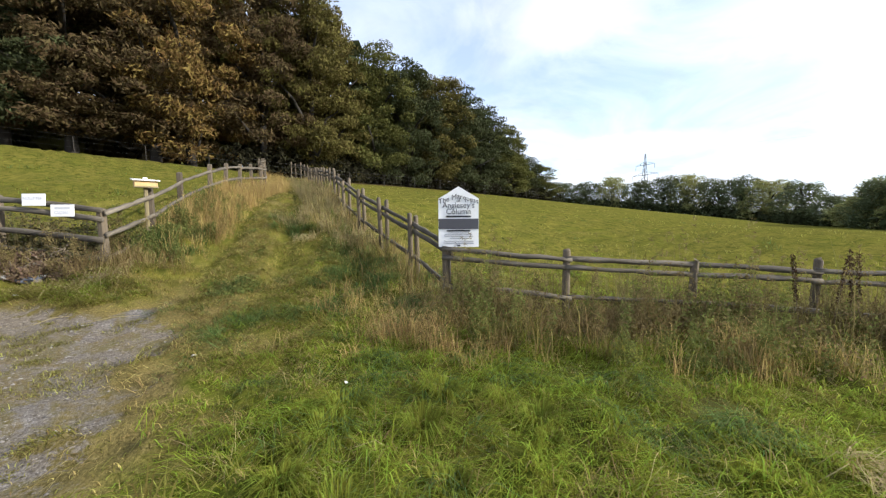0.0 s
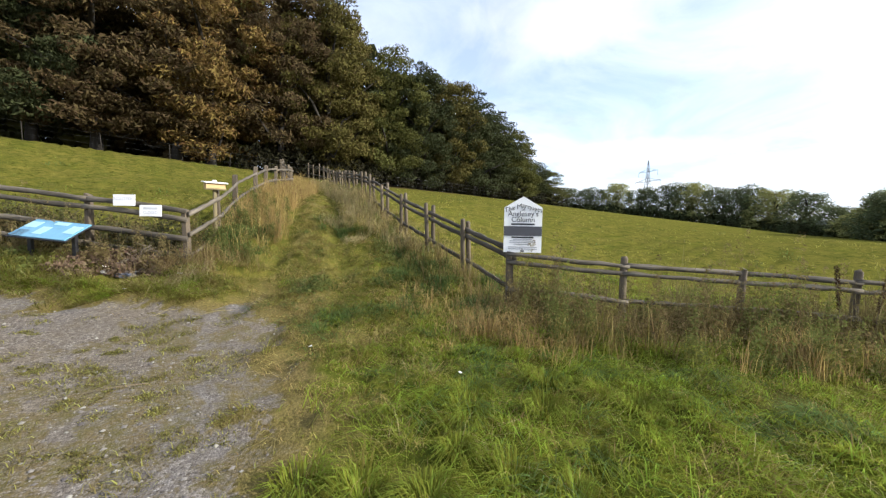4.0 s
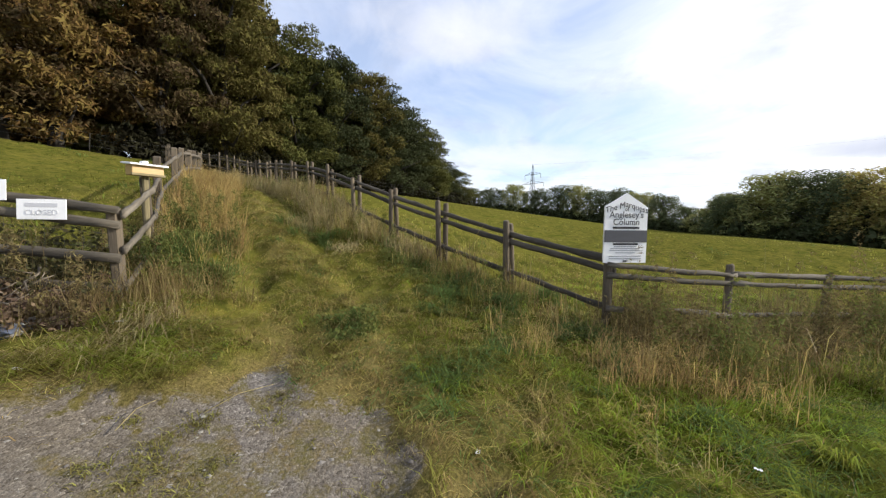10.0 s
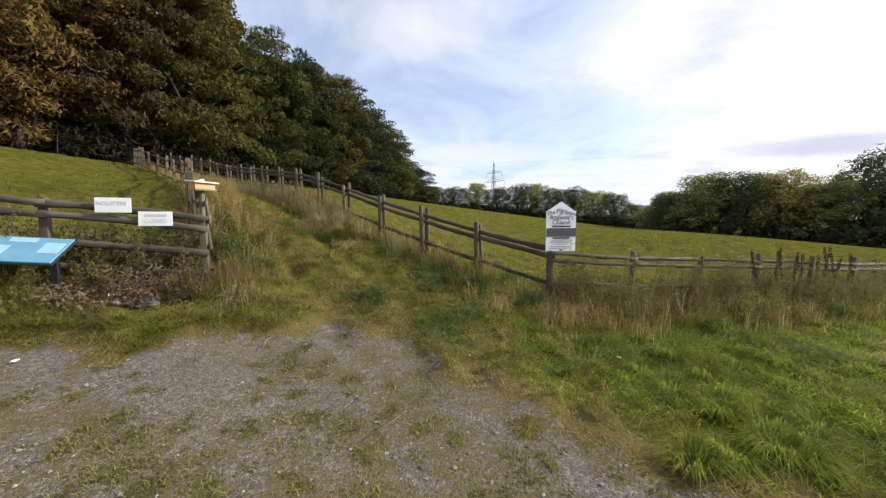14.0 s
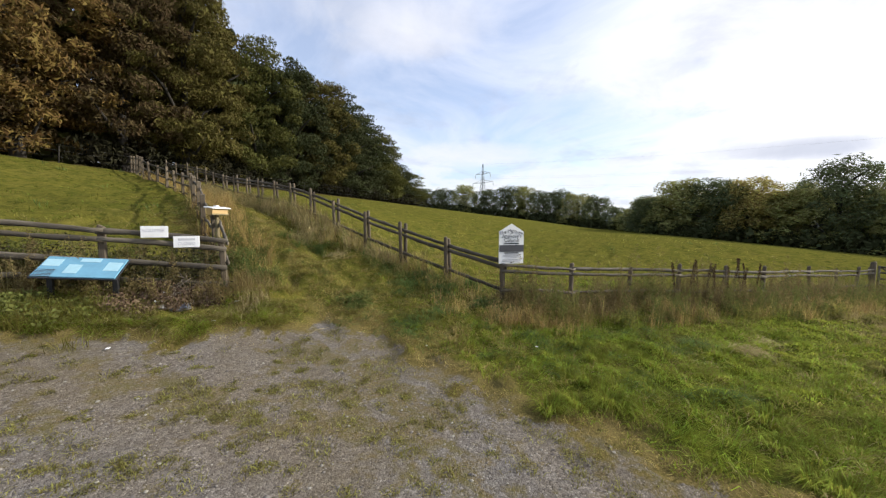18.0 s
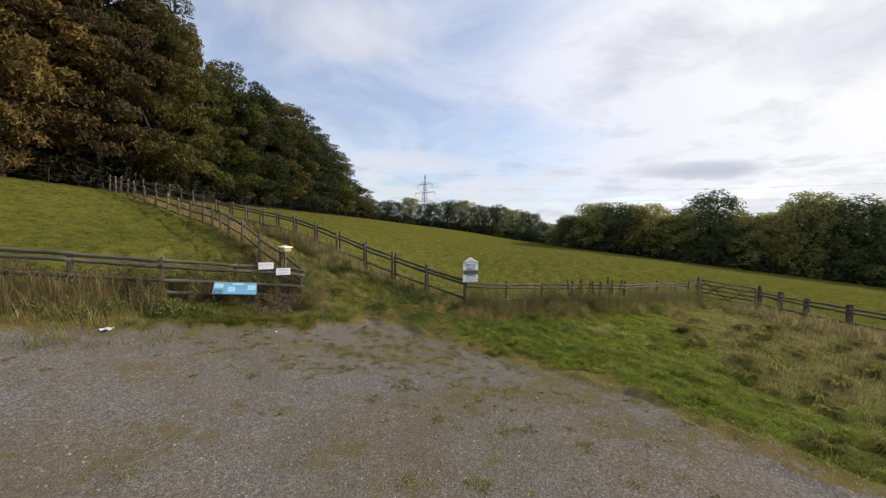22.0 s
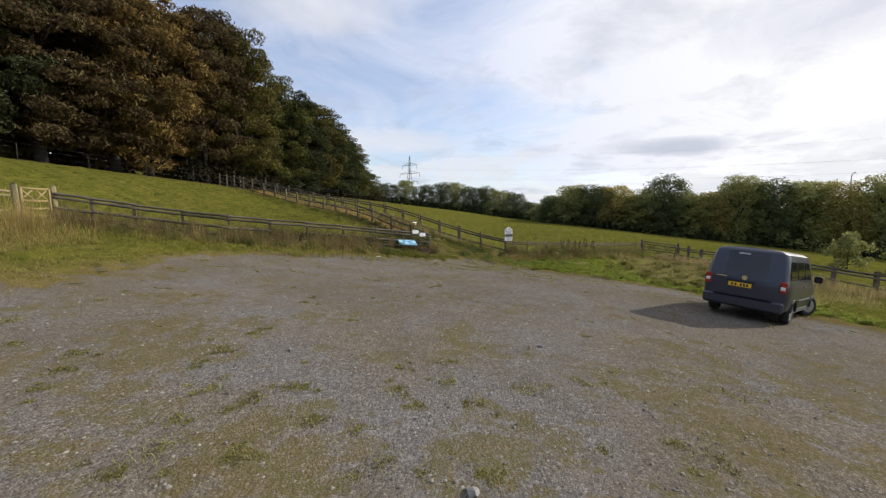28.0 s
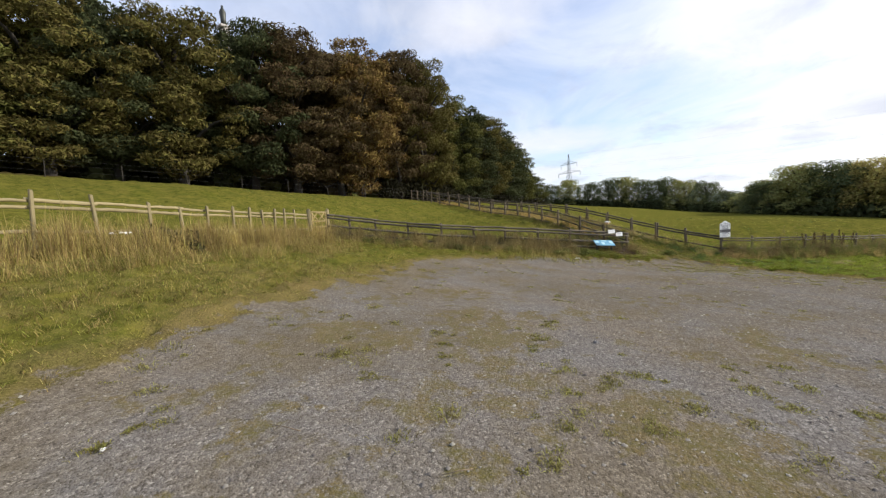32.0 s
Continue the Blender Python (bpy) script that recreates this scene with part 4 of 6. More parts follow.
        lg = part("tail_light", boxed(0.12, 0.15, 0.30, pose(0.07, 0.825 * side, 1.0), 0.02), M_RED, v, "red tail light")
        part("reversing_lens", boxed(0.125, 0.10, 0.09, pose(0.062, 0.825 * side, 0.98), 0.01), M_CLEAR, lg)
        part("headlight", boxed(0.16, 0.34, 0.2, pose(4.68, 0.66 * side, 0.86), 0.03), M_CLEAR, v)
        part("rear_reflector", boxed(0.02, 0.16, 0.04, pose(-0.035, 0.68 * side, 0.5), 0.004), M_RED, v)
    # rear of the van
    rw = []
    for z in (1.17, 1.40, 1.62, 1.85):
        for y in (-0.76, -0.4, 0, 0.4, 0.76):
            rw.append((rear(z) - 0.012 + 0.03 * (y / 0.76) ** 2, y * 1.06 * (1 - 0.12 * (z - 1.19)), z))
    part("rear_window", np_mesh("rear_window", rw, [[a * 5 + k, a * 5 + k + 1, (a + 1) * 5 + k + 1, (a + 1) * 5 + k] for a in range(3) for k in range(4)], (M_GLASS,), True), M_GLASS, v)
    part("window_sticker", boxed(0.004, 0.26, 0.05, pose(0.142, 0.1, 1.785, 0, 11)), M_INK_PALE, v)
    part("bumper", boxed(0.16, 1.78, 0.30, pose(0.02, 0, 0.46), 0.05), M_VAN, v)
    part("step_pad", boxed(0.10, 1.3, 0.02, pose(-0.02, 0, 0.622), 0.004), M_PLASTIC, v)
    part("number_plate", boxed(0.012, 0.52, 0.115, pose(0.012, 0.08, 0.92), 0.003), M_PLATE, v, "yellow number plate")
    for k in (-0.17, -0.10, -0.03, 0.09, 0.17):
        part("plate_bar", boxed(0.003, 0.045, 0.07, pose(0.004, 0.08 + k, 0.92)), M_INK, v)
    part("plate_grip", boxed(0.03, 0.62, 0.05, pose(0.02, 0.08, 1.015), 0.01), M_PLASTIC, v)
    bmc = bmesh.new()
    bmesh.ops.create_cone(bmc, segments=20, radius1=0.065, radius2=0.06, depth=0.015, cap_ends=True, matrix=pose(0.04, 0, 1.125, 0, 90))
    part("badge", bmc, M_CHROME, v, "round chrome badge")
    part("badge_bar", boxed(0.008, 0.24, 0.025, pose(0.036, 0.52, 1.11)), M_CHROME, v)
    part("rear_wiper", rod_mesh("rear_wiper", [(0.06, 0.02, 1.2), (0.085, -0.35, 1.25), (0.09, -0.5, 1.26)], [0.012, 0.01, 0.006], M_PLASTIC, 6), M_PLASTIC, v)
    part("exhaust", rod_mesh("exhaust", [(-0.02, -0.55, 0.26), (0.4, -0.55, 0.27)], [0.03, 0.03], M_PLASTIC, 8), M_PLASTIC, v)
    ws = []
    for z in (1.2, 1.5, 1.8):
        for y in (-0.8, -0.4, 0, 0.4, 0.8):
            ws.append((front(z) + 0.012 - 0.1 * (y / 0.8) ** 2, y * (1 - 0.14 * (z - 1.2)), z))
    part("windscreen", np_mesh("windscreen", ws, [[a * 5 + k, a * 5 + k + 1, (a + 1) * 5 + k + 1, (a + 1) * 5 + k] for a in range(2) for k in range(4)], (M_GLASS,), True), M_GLASS, v)
    part("grille", boxed(0.05, 1.2, 0.14, pose(4.84, 0, 0.72), 0.01), M_PLASTIC, v)
    return v


def wheel_mesh():
    """A tyre: a ring with a rounded tread, its axle along y."""
    prof = [(0.20, -0.10), (0.30, -0.105), (0.33, -0.075), (0.335, 0), (0.33, 0.075), (0.30, 0.105), (0.20, 0.10)]
    n = 24
    vs = [(r * math.cos(2 * math.pi * k / n), w, r * math.sin(2 * math.pi * k / n)) for k in range(n) for r, w in prof]
    q = len(prof)
    fs = [[k * q + j, ((k + 1) % n) * q + j, ((k + 1) % n) * q + (j + 1) % q, k * q + (j + 1) % q] for k in range(n) for j in range(q)]
    return np_mesh("wheel", vs, fs, (M_TYRE,), True)


def rim_mesh():
    bm = bmesh.new()
    turn = Matrix.Rotation(radians(90), 4, "X")
    bmesh.ops.create_cone(bm, segments=20, radius1=0.205, radius2=0.205, depth=0.012, cap_ends=True, matrix=pose(0, -0.02, 0) @ turn)
    for k in range(5):
        box(bm, 0.06, 0.03, 0.18, Matrix.Rotation(2 * math.pi * k / 5, 4, "Y") @ pose(0, 0, 0.1), 0.006)
    bmesh.ops.create_cone(bm, segments=12, radius1=0.05, radius2=0.05, depth=0.04, cap_ends=True, matrix=turn)
    return bm_mesh("rim", bm, M_ALLOY)


def arch_mesh():
    """A dark crescent over the wheel, its colour standing in for the wheel well's shade."""
    n, vs, fs = 14, [], []
    for k in range(n + 1):
        a = math.pi * k / n
        for r, y in ((0.33, -0.06), (0.40, 0.0), (0.43, 0.006), (0.33, 0.0)):
            vs.append((r * math.cos(a), y, r * math.sin(a) - 0.02))
    for k in range(n):
        for j in range(4):
            fs.append([k * 4 + j, (k + 1) * 4 + j, (k + 1) * 4 + (j + 1) % 4, k * 4 + (j + 1) % 4])
    return np_mesh("wheel_arch", vs, fs, (M_PLASTIC,))


van()

# ---- trees ----
rng = np.random.default_rng(11)


def leaf_cloud(centres, radii, count, size, squash=0.75, droop=0.35, small=False):
    """Leaf sprays scattered over lobes: each a small bent diamond, facing out and a little down."""
    w = radii ** 2
    pick = rng.choice(len(centres), count, p=w / w.sum())
    d = rng.normal(size=(count, 3))
    d[:, 2] += 0.25
    d /= np.linalg.norm(d, axis=1)[:, None]
    depth = 1.08 - 0.5 * rng.random(count) ** 1.3 + 0.2 * np.abs(rng.normal(size=count)) * (rng.random(count) < 0.2)
    p = centres[pick] + d * (radii[pick] * depth)[:, None] * np.array([1, 1, squash])
    nrm = d + 0.75 * rng.normal(size=(count, 3))
    nrm /= np.linalg.norm(nrm, axis=1)[:, None]
    t = np.cross(nrm, rng.normal(size=(count, 3)))
    t[:, 2] -= droop
    t /= np.linalg.norm(t, axis=1)[:, None]
    b = np.cross(nrm, t)
    s = (size * rng.uniform(0.55, 1.35, count))[:, None]
    v = np.stack([p - t * s, p + b * s * 0.55 + nrm * s * 0.15, p + t * s, p - b * s * 0.55 + nrm * s * 0.15], 1).reshape(-1, 3)
    i = np.arange(count) * 4
    if small:
        v = np.delete(v.reshape(-1, 4, 3), 3, axis=1).reshape(-1, 3)
        return v, np.arange(count * 3).reshape(-1, 3)
    f = np.stack([i, i + 1, i + 2, i + 3], 1)
    return v, f


def make_tree(name, label, H, R, mat, leaves, size, low=0.16, lobes=90, lean=0.0, squash=0.62, foot=0.30):
    """A broadleaf tree: tapered trunk, limbs and a lobed crown with gaps."""
    t = thing(name, label, "tree")
    top = H * 0.72
    part("trunk", rod_mesh("trunk", [(0, 0, -0.4), (0.05, 0, H * 0.12), (lean * 0.3, 0.1, H * 0.4), (lean, 0, top)], [0.035 * H ** 0.9, 0.024 * H ** 0.9, 0.016 * H ** 0.9, 0.04], M_BARK, 9), M_BARK, t)
    cs, rs = [], []
    for k in range(lobes):
        f = (k + 0.5) / lobes
        z = H * (low + (0.95 - low) * f)
        rr = R * (math.sin(math.pi * min(0.9, foot + (0.9 - foot) * f)) ** 0.7)
        a = k * 2.399 + rng.uniform(-0.5, 0.5)
        q = rr * (rng.uniform(0.68, 0.93) if k % 4 else rng.uniform(0.0, 0.5))
        cs.append((q * math.cos(a) + lean * f, q * math.sin(a), z + rng.uniform(-0.5, 0.5)))
        rs.append(R * rng.uniform(0.14, 0.25) * (1.5 if k % 4 == 0 else 1.0))
    cs, rs = np.array(cs), np.array(rs)
    for k in range(3, lobes, max(1, lobes // 7)):
        c = cs[k]
        z0 = max(0.15 * H, c[2] - 0.22 * H)
        part("limb", rod_mesh("limb", [(lean * z0 / H, 0, z0), tuple(c * np.array([0.5, 0.5, 1]) + np.array([0, 0, -0.07 * H])), tuple(c)], [0.011 * H, 0.008 * H, 0.02], M_BARK, 6), M_BARK, t)
    v, f = leaf_cloud(cs, rs, leaves, size, squash, 0.3, small=leaves > 5000)
    part("crown", np_mesh("crown", v, f, (mat,)), mat, t)
    return t


LABELS = {"rust": "tall russet-brown autumn broadleaf tree at the edge of the wood", "gold": "tall tree with golden-orange autumn leaves at the edge of the wood",
          "green": "tall dark green broadleaf tree at the edge of the wood", "dark": "tall deep-shaded green tree at the edge of the wood", "olive": "tall olive-brown autumn tree at the edge of the wood"}
MATS = {"rust": M_LEAF_RUST, "gold": M_LEAF_GOLD, "green": M_LEAF_GREEN, "dark": M_LEAF_DARK, "olive": M_LEAF_OLIVE}
protos, skirted, back_pool = {}, {}, {}
for kind in LABELS:
    protos[kind] = [make_tree("tree", LABELS[kind], 13.0, 3.9, MATS[kind], 26000, 0.155, low=0.13, lean=0.3 * s, squash=0.5, foot=0.17) for s in ((-1, 1) if kind in ("rust", "dark") else (1,))]
for kind in ("dark", "green", "olive"):
    skirted[kind] = [make_tree("tree", LABELS[kind], 13.0, 3.9, MATS[kind], 26000, 0.155, low=0.04, lean=0.3 * s, squash=0.58, foot=0.26) for s in (-1, 1)]
for kind in ("rust", "dark", "green", "olive"):
    back_pool[kind] = [make_tree("tree", LABELS[kind].replace("at the edge of", "deeper inside"), 13.0, 3.9, MATS[kind], 2400, 0.50, low=0.0, lobes=40)]
used = set()


def set_tree(kind, x, y, H, R, group, pool=None):
    pool = (pool or protos)[kind]
    src = pool[rng.integers(len(pool))]
    m = pose(x, y, float(land(x, y)), 0, 0, rng.uniform(0, 360))
    sc = (R / 3.9, R / 3.9, H / 13.0)
    if src.name in used:
        ob = copy_thing(src, m)
    else:
        used.add(src.name)
        ob = src
        ob.matrix_basis = m
    ob.scale = sc
    tagged(ob, group=group)
    return ob


def wood_y(x):
    return float(np.interp(x, [p[0] for p in WOOD_LINE], [p[1] for p in WOOD_LINE]))


def wood_top(x):
    return float(np.interp(x, [-60, -30, -18, 0, 8, 14, 20, 28, 36, 42, 48, 54], [20.2, 19.8, 19.4, 20.0, 20.6, 19.9, 17.7, 16.5, 15.2, 13.1, 10.7, 7.7]))


FRONT = [(-46, "dark"), (-41.5, "green"), (-37, "olive"), (-32.5, "dark"), (-28.5, "green"), (-24.5, "olive"), (-20.5, "green"), (-16.8, "olive"), (-13, "dark"), (-9.4, "olive"), (-5.6, "dark"), (-2.0, "rust"), (1.6, "rust"),
         (5.2, "gold"), (8.8, "rust"), (12.2, "olive"), (15.6, "olive"), (19.2, "green"), (22.8, "dark"), (26.6, "olive"), (30.4, "dark"), (34.4, "dark"), (38.4, "green"), (42.4, "green"), (46.4, "dark"), (50.2, "green"), (53.6, "green")]
for x, kind in FRONT:
    x = x + rng.uniform(-0.9, 0.9)
    y = wood_y(x) + 2.7 + rng.uniform(-0.7, 0.9)
    H = wood_top(x) - float(land(x, y)) + (rng.uniform(-1.2, 0.6) if x < 8 else rng.uniform(-0.2, 0.6))
    set_tree(kind, x, y, H, rng.uniform(4.0, 5.4) if x < 8 else rng.uniform(3.8, 4.5), "trees along the wood edge", protos if x < 14 else skirted)
for x in np.arange(-50, 50, 5.2):
    y = wood_y(x) + 7.2 + rng.uniform(-0.8, 0.8)
    H = wood_top(x) - float(land(x, y)) + rng.uniform(-0.5, 0.9)
    set_tree(["dark", "green", "olive", "rust"][rng.integers(4)], x, y, H, 4.3, "trees deeper in the wood", back_pool)
for x in np.arange(-52, 46, 7.5):
    y = wood_y(x) + 13 + rng.uniform(-1, 1)
    set_tree(["dark", "green"][rng.integers(2)], x, y, wood_top(x) - float(land(x, y)) + 0.3, 5.0, "trees deeper in the wood", back_pool)



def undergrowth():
    """Bushes added to close the wood's foot, its shade put into their leaf colour."""
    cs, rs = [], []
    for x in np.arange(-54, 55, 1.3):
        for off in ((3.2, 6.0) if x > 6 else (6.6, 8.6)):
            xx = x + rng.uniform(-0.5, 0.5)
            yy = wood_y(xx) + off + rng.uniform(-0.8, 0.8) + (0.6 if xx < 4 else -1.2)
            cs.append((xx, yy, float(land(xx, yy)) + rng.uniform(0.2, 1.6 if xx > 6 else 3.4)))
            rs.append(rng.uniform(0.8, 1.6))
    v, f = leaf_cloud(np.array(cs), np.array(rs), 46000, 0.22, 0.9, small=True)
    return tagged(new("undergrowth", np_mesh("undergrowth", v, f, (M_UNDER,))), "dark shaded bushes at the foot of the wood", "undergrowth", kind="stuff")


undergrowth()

HEDGE_LABEL = "distant leafy hedgerow tree at the far side of the field"
hedge_pool = {k: [make_tree("hedge_tree", HEDGE_LABEL, 13.0, 3.9, mt, 11000, 0.24, low=0.0, lobes=84, squash=1.3)] for k, mt in (("hedge", M_LEAF_HEDGE), ("green", M_LEAF_HEDGE_DEEP), ("olive", M_LEAF_HEDGE_DRY))}
HEDGE = [(78, 55, 7), (80, 50, 6.5), (82, 45, 6.5), (84, 40, 7.5), (85, 35, 7), (86, 30, 8), (87, 26, 10), (87, 21, 9.5), (86, 17, 9), (84, 13, 7.5), (80, 8.5, 8.5), (76, 4.5, 5.5), (70, 1, 4.2), (63, 0, 5),
         (57, -0.5, 6.5), (54, -3.5, 8), (52.5, -7, 7.6), (51.5, -10.5, 8.6), (50.5, -14, 7.8), (49.8, -17.5, 9.2), (49.4, -21, 8.0), (48.8, -24, 8.8), (48.2, -27.5, 10), (47.8, -31, 10.4), (47, -35, 10), (46, -39, 11), (45, -43, 10), (43, -48, 11), (40, -53, 10), (36, -58, 11)]
for i, (x, y, h) in enumerate(HEDGE):
    h = h * (0.86 if i < 13 else 0.92 if i < 22 else 1.05)
    # Later trees mostly get the paler leaves, painting that stretch as sunlit.
    set_tree(("green" if i % 3 else "hedge") if i < 17 else ("hedge", "olive", "hedge", "green")[i % 4], x, y, h * rng.uniform(0.84, 1.12), (3.3 + 0.1 * h) * rng.uniform(0.8, 1.2), "hedgerow trees beyond the field", hedge_pool)
    if i > 12:
        set_tree("hedge", x + 5 + rng.uniform(-1, 1), y + rng.uniform(-2, 2), h * 0.9, 3.8, "hedgerow trees beyond the field", hedge_pool)

for pool in (protos, skirted, back_pool, hedge_pool):
    for src in [s for kinds in pool.values() for s in kinds if s.name not in used]:
        for o in (*src.children_recursive, src):
            bpy.data.objects.remove(o)


def field_shrub(x, y, h, r):
    """A loose young bush at the field's edge."""
    s = make_tree("shrub", "loose pale green young shrub beyond the lower field fence", h, r, M_LEAF_HEDGE, 2600, 0.09, low=0.1, lobes=26, squash=1.0)
    s.matrix_basis = pose(x, y, float(land(x, y)), 0, 0, 40)
    tagged(s, category="shrub")


field_shrub(13.0, -19.2, 2.4, 1.4)
field_shrub(12.4, -21.6, 1.8, 0.9)


def bramble_bank():
    """The dark low hedge bottom under the far trees."""
    cs, rs = [], []
    for (x0, y0, _), (x1, y1, _) in zip(HEDGE, HEDGE[1:]):
        for f in (0, 0.33, 0.66):
            x, y = x0 + (x1 - x0) * f - 2.2, y0 + (y1 - y0) * f
            cs.append((x + rng.uniform(-.6, .6), y, float(land(x, y)) + 0.5))
            rs.append(rng.uniform(1.0, 1.7))
    v, f = leaf_cloud(np.array(cs), np.array(rs), 16000, 0.34, 0.8)
    return tagged(new("hedge_bottom", np_mesh("hedge_bottom", v, f, (M_LEAF_DARK,))), "dark low brambles under the distant hedgerow trees", "hedge", kind="stuff")


bramble_bank()

# ---- far things ----
M_TWIG = material("twig", (0.16, 0.12, 0.08), 0.9, vary=0.3)
M_STEEL = material("galvanised_steel", (0.30, 0.32, 0.34), 0.6, 0.3, vary=0.15)
M_CABLE = material("pale_cable", (0.55, 0.56, 0.58), 0.7, vary=0.1)
M_STONE = material("grey_limestone", (0.36, 0.34, 0.31), 0.9, vary=0.2, scale=1, bump=0.4)
M_BRONZE = material("dark_bronze", (0.05, 0.055, 0.05), 0.5, 0.6, vary=0.2)
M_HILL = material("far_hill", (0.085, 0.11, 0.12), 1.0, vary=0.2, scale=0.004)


def beam(a, b, r):
    return rod([a, b], [r, r], 4)


def lattice(name, pieces, mat):
    vs, fs = [], []
    for a, b, r in pieces:
        v, f = beam(a, b, r)
        n = len(vs)
        vs += v
        fs += [[n + i for i in q] for q in f]
    return np_mesh(name, vs, fs, (mat,))


PYLON_AT = (204.0, 80.5)
PYLON_YAW = 62.0
PYLON_Z, PYLON_H = -2.0, 36.0


def pylon():
    p = thing("pylon", "grey steel lattice electricity pylon beyond the hedgerow", "pylon", pose(PYLON_AT[0], PYLON_AT[1], PYLON_Z, 0, 0, PYLON_YAW))
    def half(z):
        return float(np.interp(z, [0, 22, 36], [3.4, 1.0, 0.12]))
    legs, braces = [], []
    zs = [0, 5, 9.5, 13.5, 17, 20, 23, 26, 29, 32, 36]
    for z0, z1 in zip(zs, zs[1:]):
        a, b = half(z0), half(z1)
        for sx, sy in ((1, 1), (1, -1), (-1, -1), (-1, 1)):
            legs.append(((a * sx, a * sy, z0), (b * sx, b * sy, z1), 0.13))
        for (sx, sy), (tx, ty) in (((1, 1), (1, -1)), ((1, -1), (-1, -1)), ((-1, -1), (-1, 1)), ((-1, 1), (1, 1))):
            braces.append(((a * sx, a * sy, z0), (b * tx, b * ty, z1), 0.07))
            braces.append(((a * tx, a * ty, z0), (b * sx, b * sy, z1), 0.07))
            braces.append(((b * sx, b * sy, z1), (b * tx, b * ty, z1), 0.06))
    part("legs", lattice("legs", legs, M_STEEL), M_STEEL, p)
    part("bracing", lattice("bracing", braces, M_STEEL), M_STEEL, p)
    for z, w in ((20.5, 7.2), (25.5, 8.8), (30.5, 6.4)):
        arm = part("cross_arm", lattice("cross_arm", [((0, s * 0.5, z), (d * w, 0, z), 0.09) for s in (-1, 1) for d in (-1, 1)] + [((0, 0, z + 1.6), (d * w, 0, z), 0.09) for d in (-1, 1)]
                                        + [((d * w * 0.5, 0, z), (d * w * 0.5, 0, z + 0.8), 0.06) for d in (-1, 1)], M_STEEL), M_STEEL, p)
        for d in (-1, 1):
            part("insulator", rod_mesh("insulator", [(d * w, 0, z), (d * w, 0, z - 2.2)], [0.12, 0.12], M_STEEL, 6), M_STEEL, arm)
    return p


pylon()
yaw = radians(PYLON_YAW)
for z, w in ((18.3, 7.2), (23.3, 8.8), (28.3, 6.4), (36, 0)):
    for d in ((-1, 1) if w else (0,)):
        x0, y0 = PYLON_AT[0] + d * w * math.cos(yaw), PYLON_AT[1] + d * w * math.sin(yaw)
        x1, y1 = x0 - 62, y0 - 330
        pts = [(x0 + (x1 - x0) * f, y0 + (y1 - y0) * f, PYLON_Z + z + 4 * f - 24 * f * (1 - f)) for f in np.linspace(0, 1, 17)]
        tagged(new("power_line", rod_mesh("power_line", pts, [0.018] * 17, M_CABLE, 4)), "thin overhead electricity cable strung from the pylon", "cable", group="overhead cables")


def street_lamp():
    x, y = 78.0, -60.0
    s = thing("street_lamp", "slender grey street lamp rising behind the hedgerow trees", "street lamp", pose(x, y, -4, 0, 0, 160))
    part("pole", rod_mesh("pole", [(0, 0, 0), (0, 0, 10), (0, 0, 14.5)], [0.16, 0.12, 0.09], M_STEEL, 8), M_STEEL, s)
    part("arm", rod_mesh("arm", [(0, 0, 14.4), (0.6, 0, 14.8), (1.5, 0, 14.9)], [0.07, 0.06, 0.05], M_STEEL, 6), M_STEEL, s)
    part("lantern", boxed(0.8, 0.3, 0.2, pose(1.7, 0, 14.88), 0.05), M_STEEL, s)


street_lamp()


def monument():
    x, y = 15.2, 81.0
    z = float(land(x, y))
    top = 45.2
    s = thing("monument_column", "stone column topped by a dark statue above the treetops", "column", pose(x, y, z))
    h = top - z
    part("shaft", rod_mesh("shaft", [(0, 0, -1), (0, 0, h * 0.5), (0, 0, h - 4.2)], [1.2, 1.1, 0.95], M_STONE, 20), M_STONE, s)
    part("plinth", boxed(5.5, 5.5, 3.5, pose(0, 0, 1.5), 0.1), M_STONE, s)
    part("capital", boxed(2.2, 2.2, 0.5, pose(0, 0, h - 4.0), 0.1), M_STONE, s)
    part("statue", rod_mesh("statue", [(0, 0, h - 3.8), (0, 0, h - 2.5), (0, 0, h - 1.2), (0, 0, h - 0.5), (0, 0, h)], [0.55, 0.5, 0.62, 0.25, 0.2], M_BRONZE, 8), M_BRONZE, s)


monument()


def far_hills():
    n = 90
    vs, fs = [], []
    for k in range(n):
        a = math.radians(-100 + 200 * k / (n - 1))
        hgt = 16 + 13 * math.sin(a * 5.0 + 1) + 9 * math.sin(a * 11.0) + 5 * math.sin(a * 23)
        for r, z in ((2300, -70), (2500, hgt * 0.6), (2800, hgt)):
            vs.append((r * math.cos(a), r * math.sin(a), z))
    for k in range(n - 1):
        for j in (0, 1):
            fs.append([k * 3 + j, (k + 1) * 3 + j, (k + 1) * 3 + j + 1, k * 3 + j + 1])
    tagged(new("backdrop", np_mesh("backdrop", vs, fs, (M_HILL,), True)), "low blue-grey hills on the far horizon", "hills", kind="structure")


far_hills()


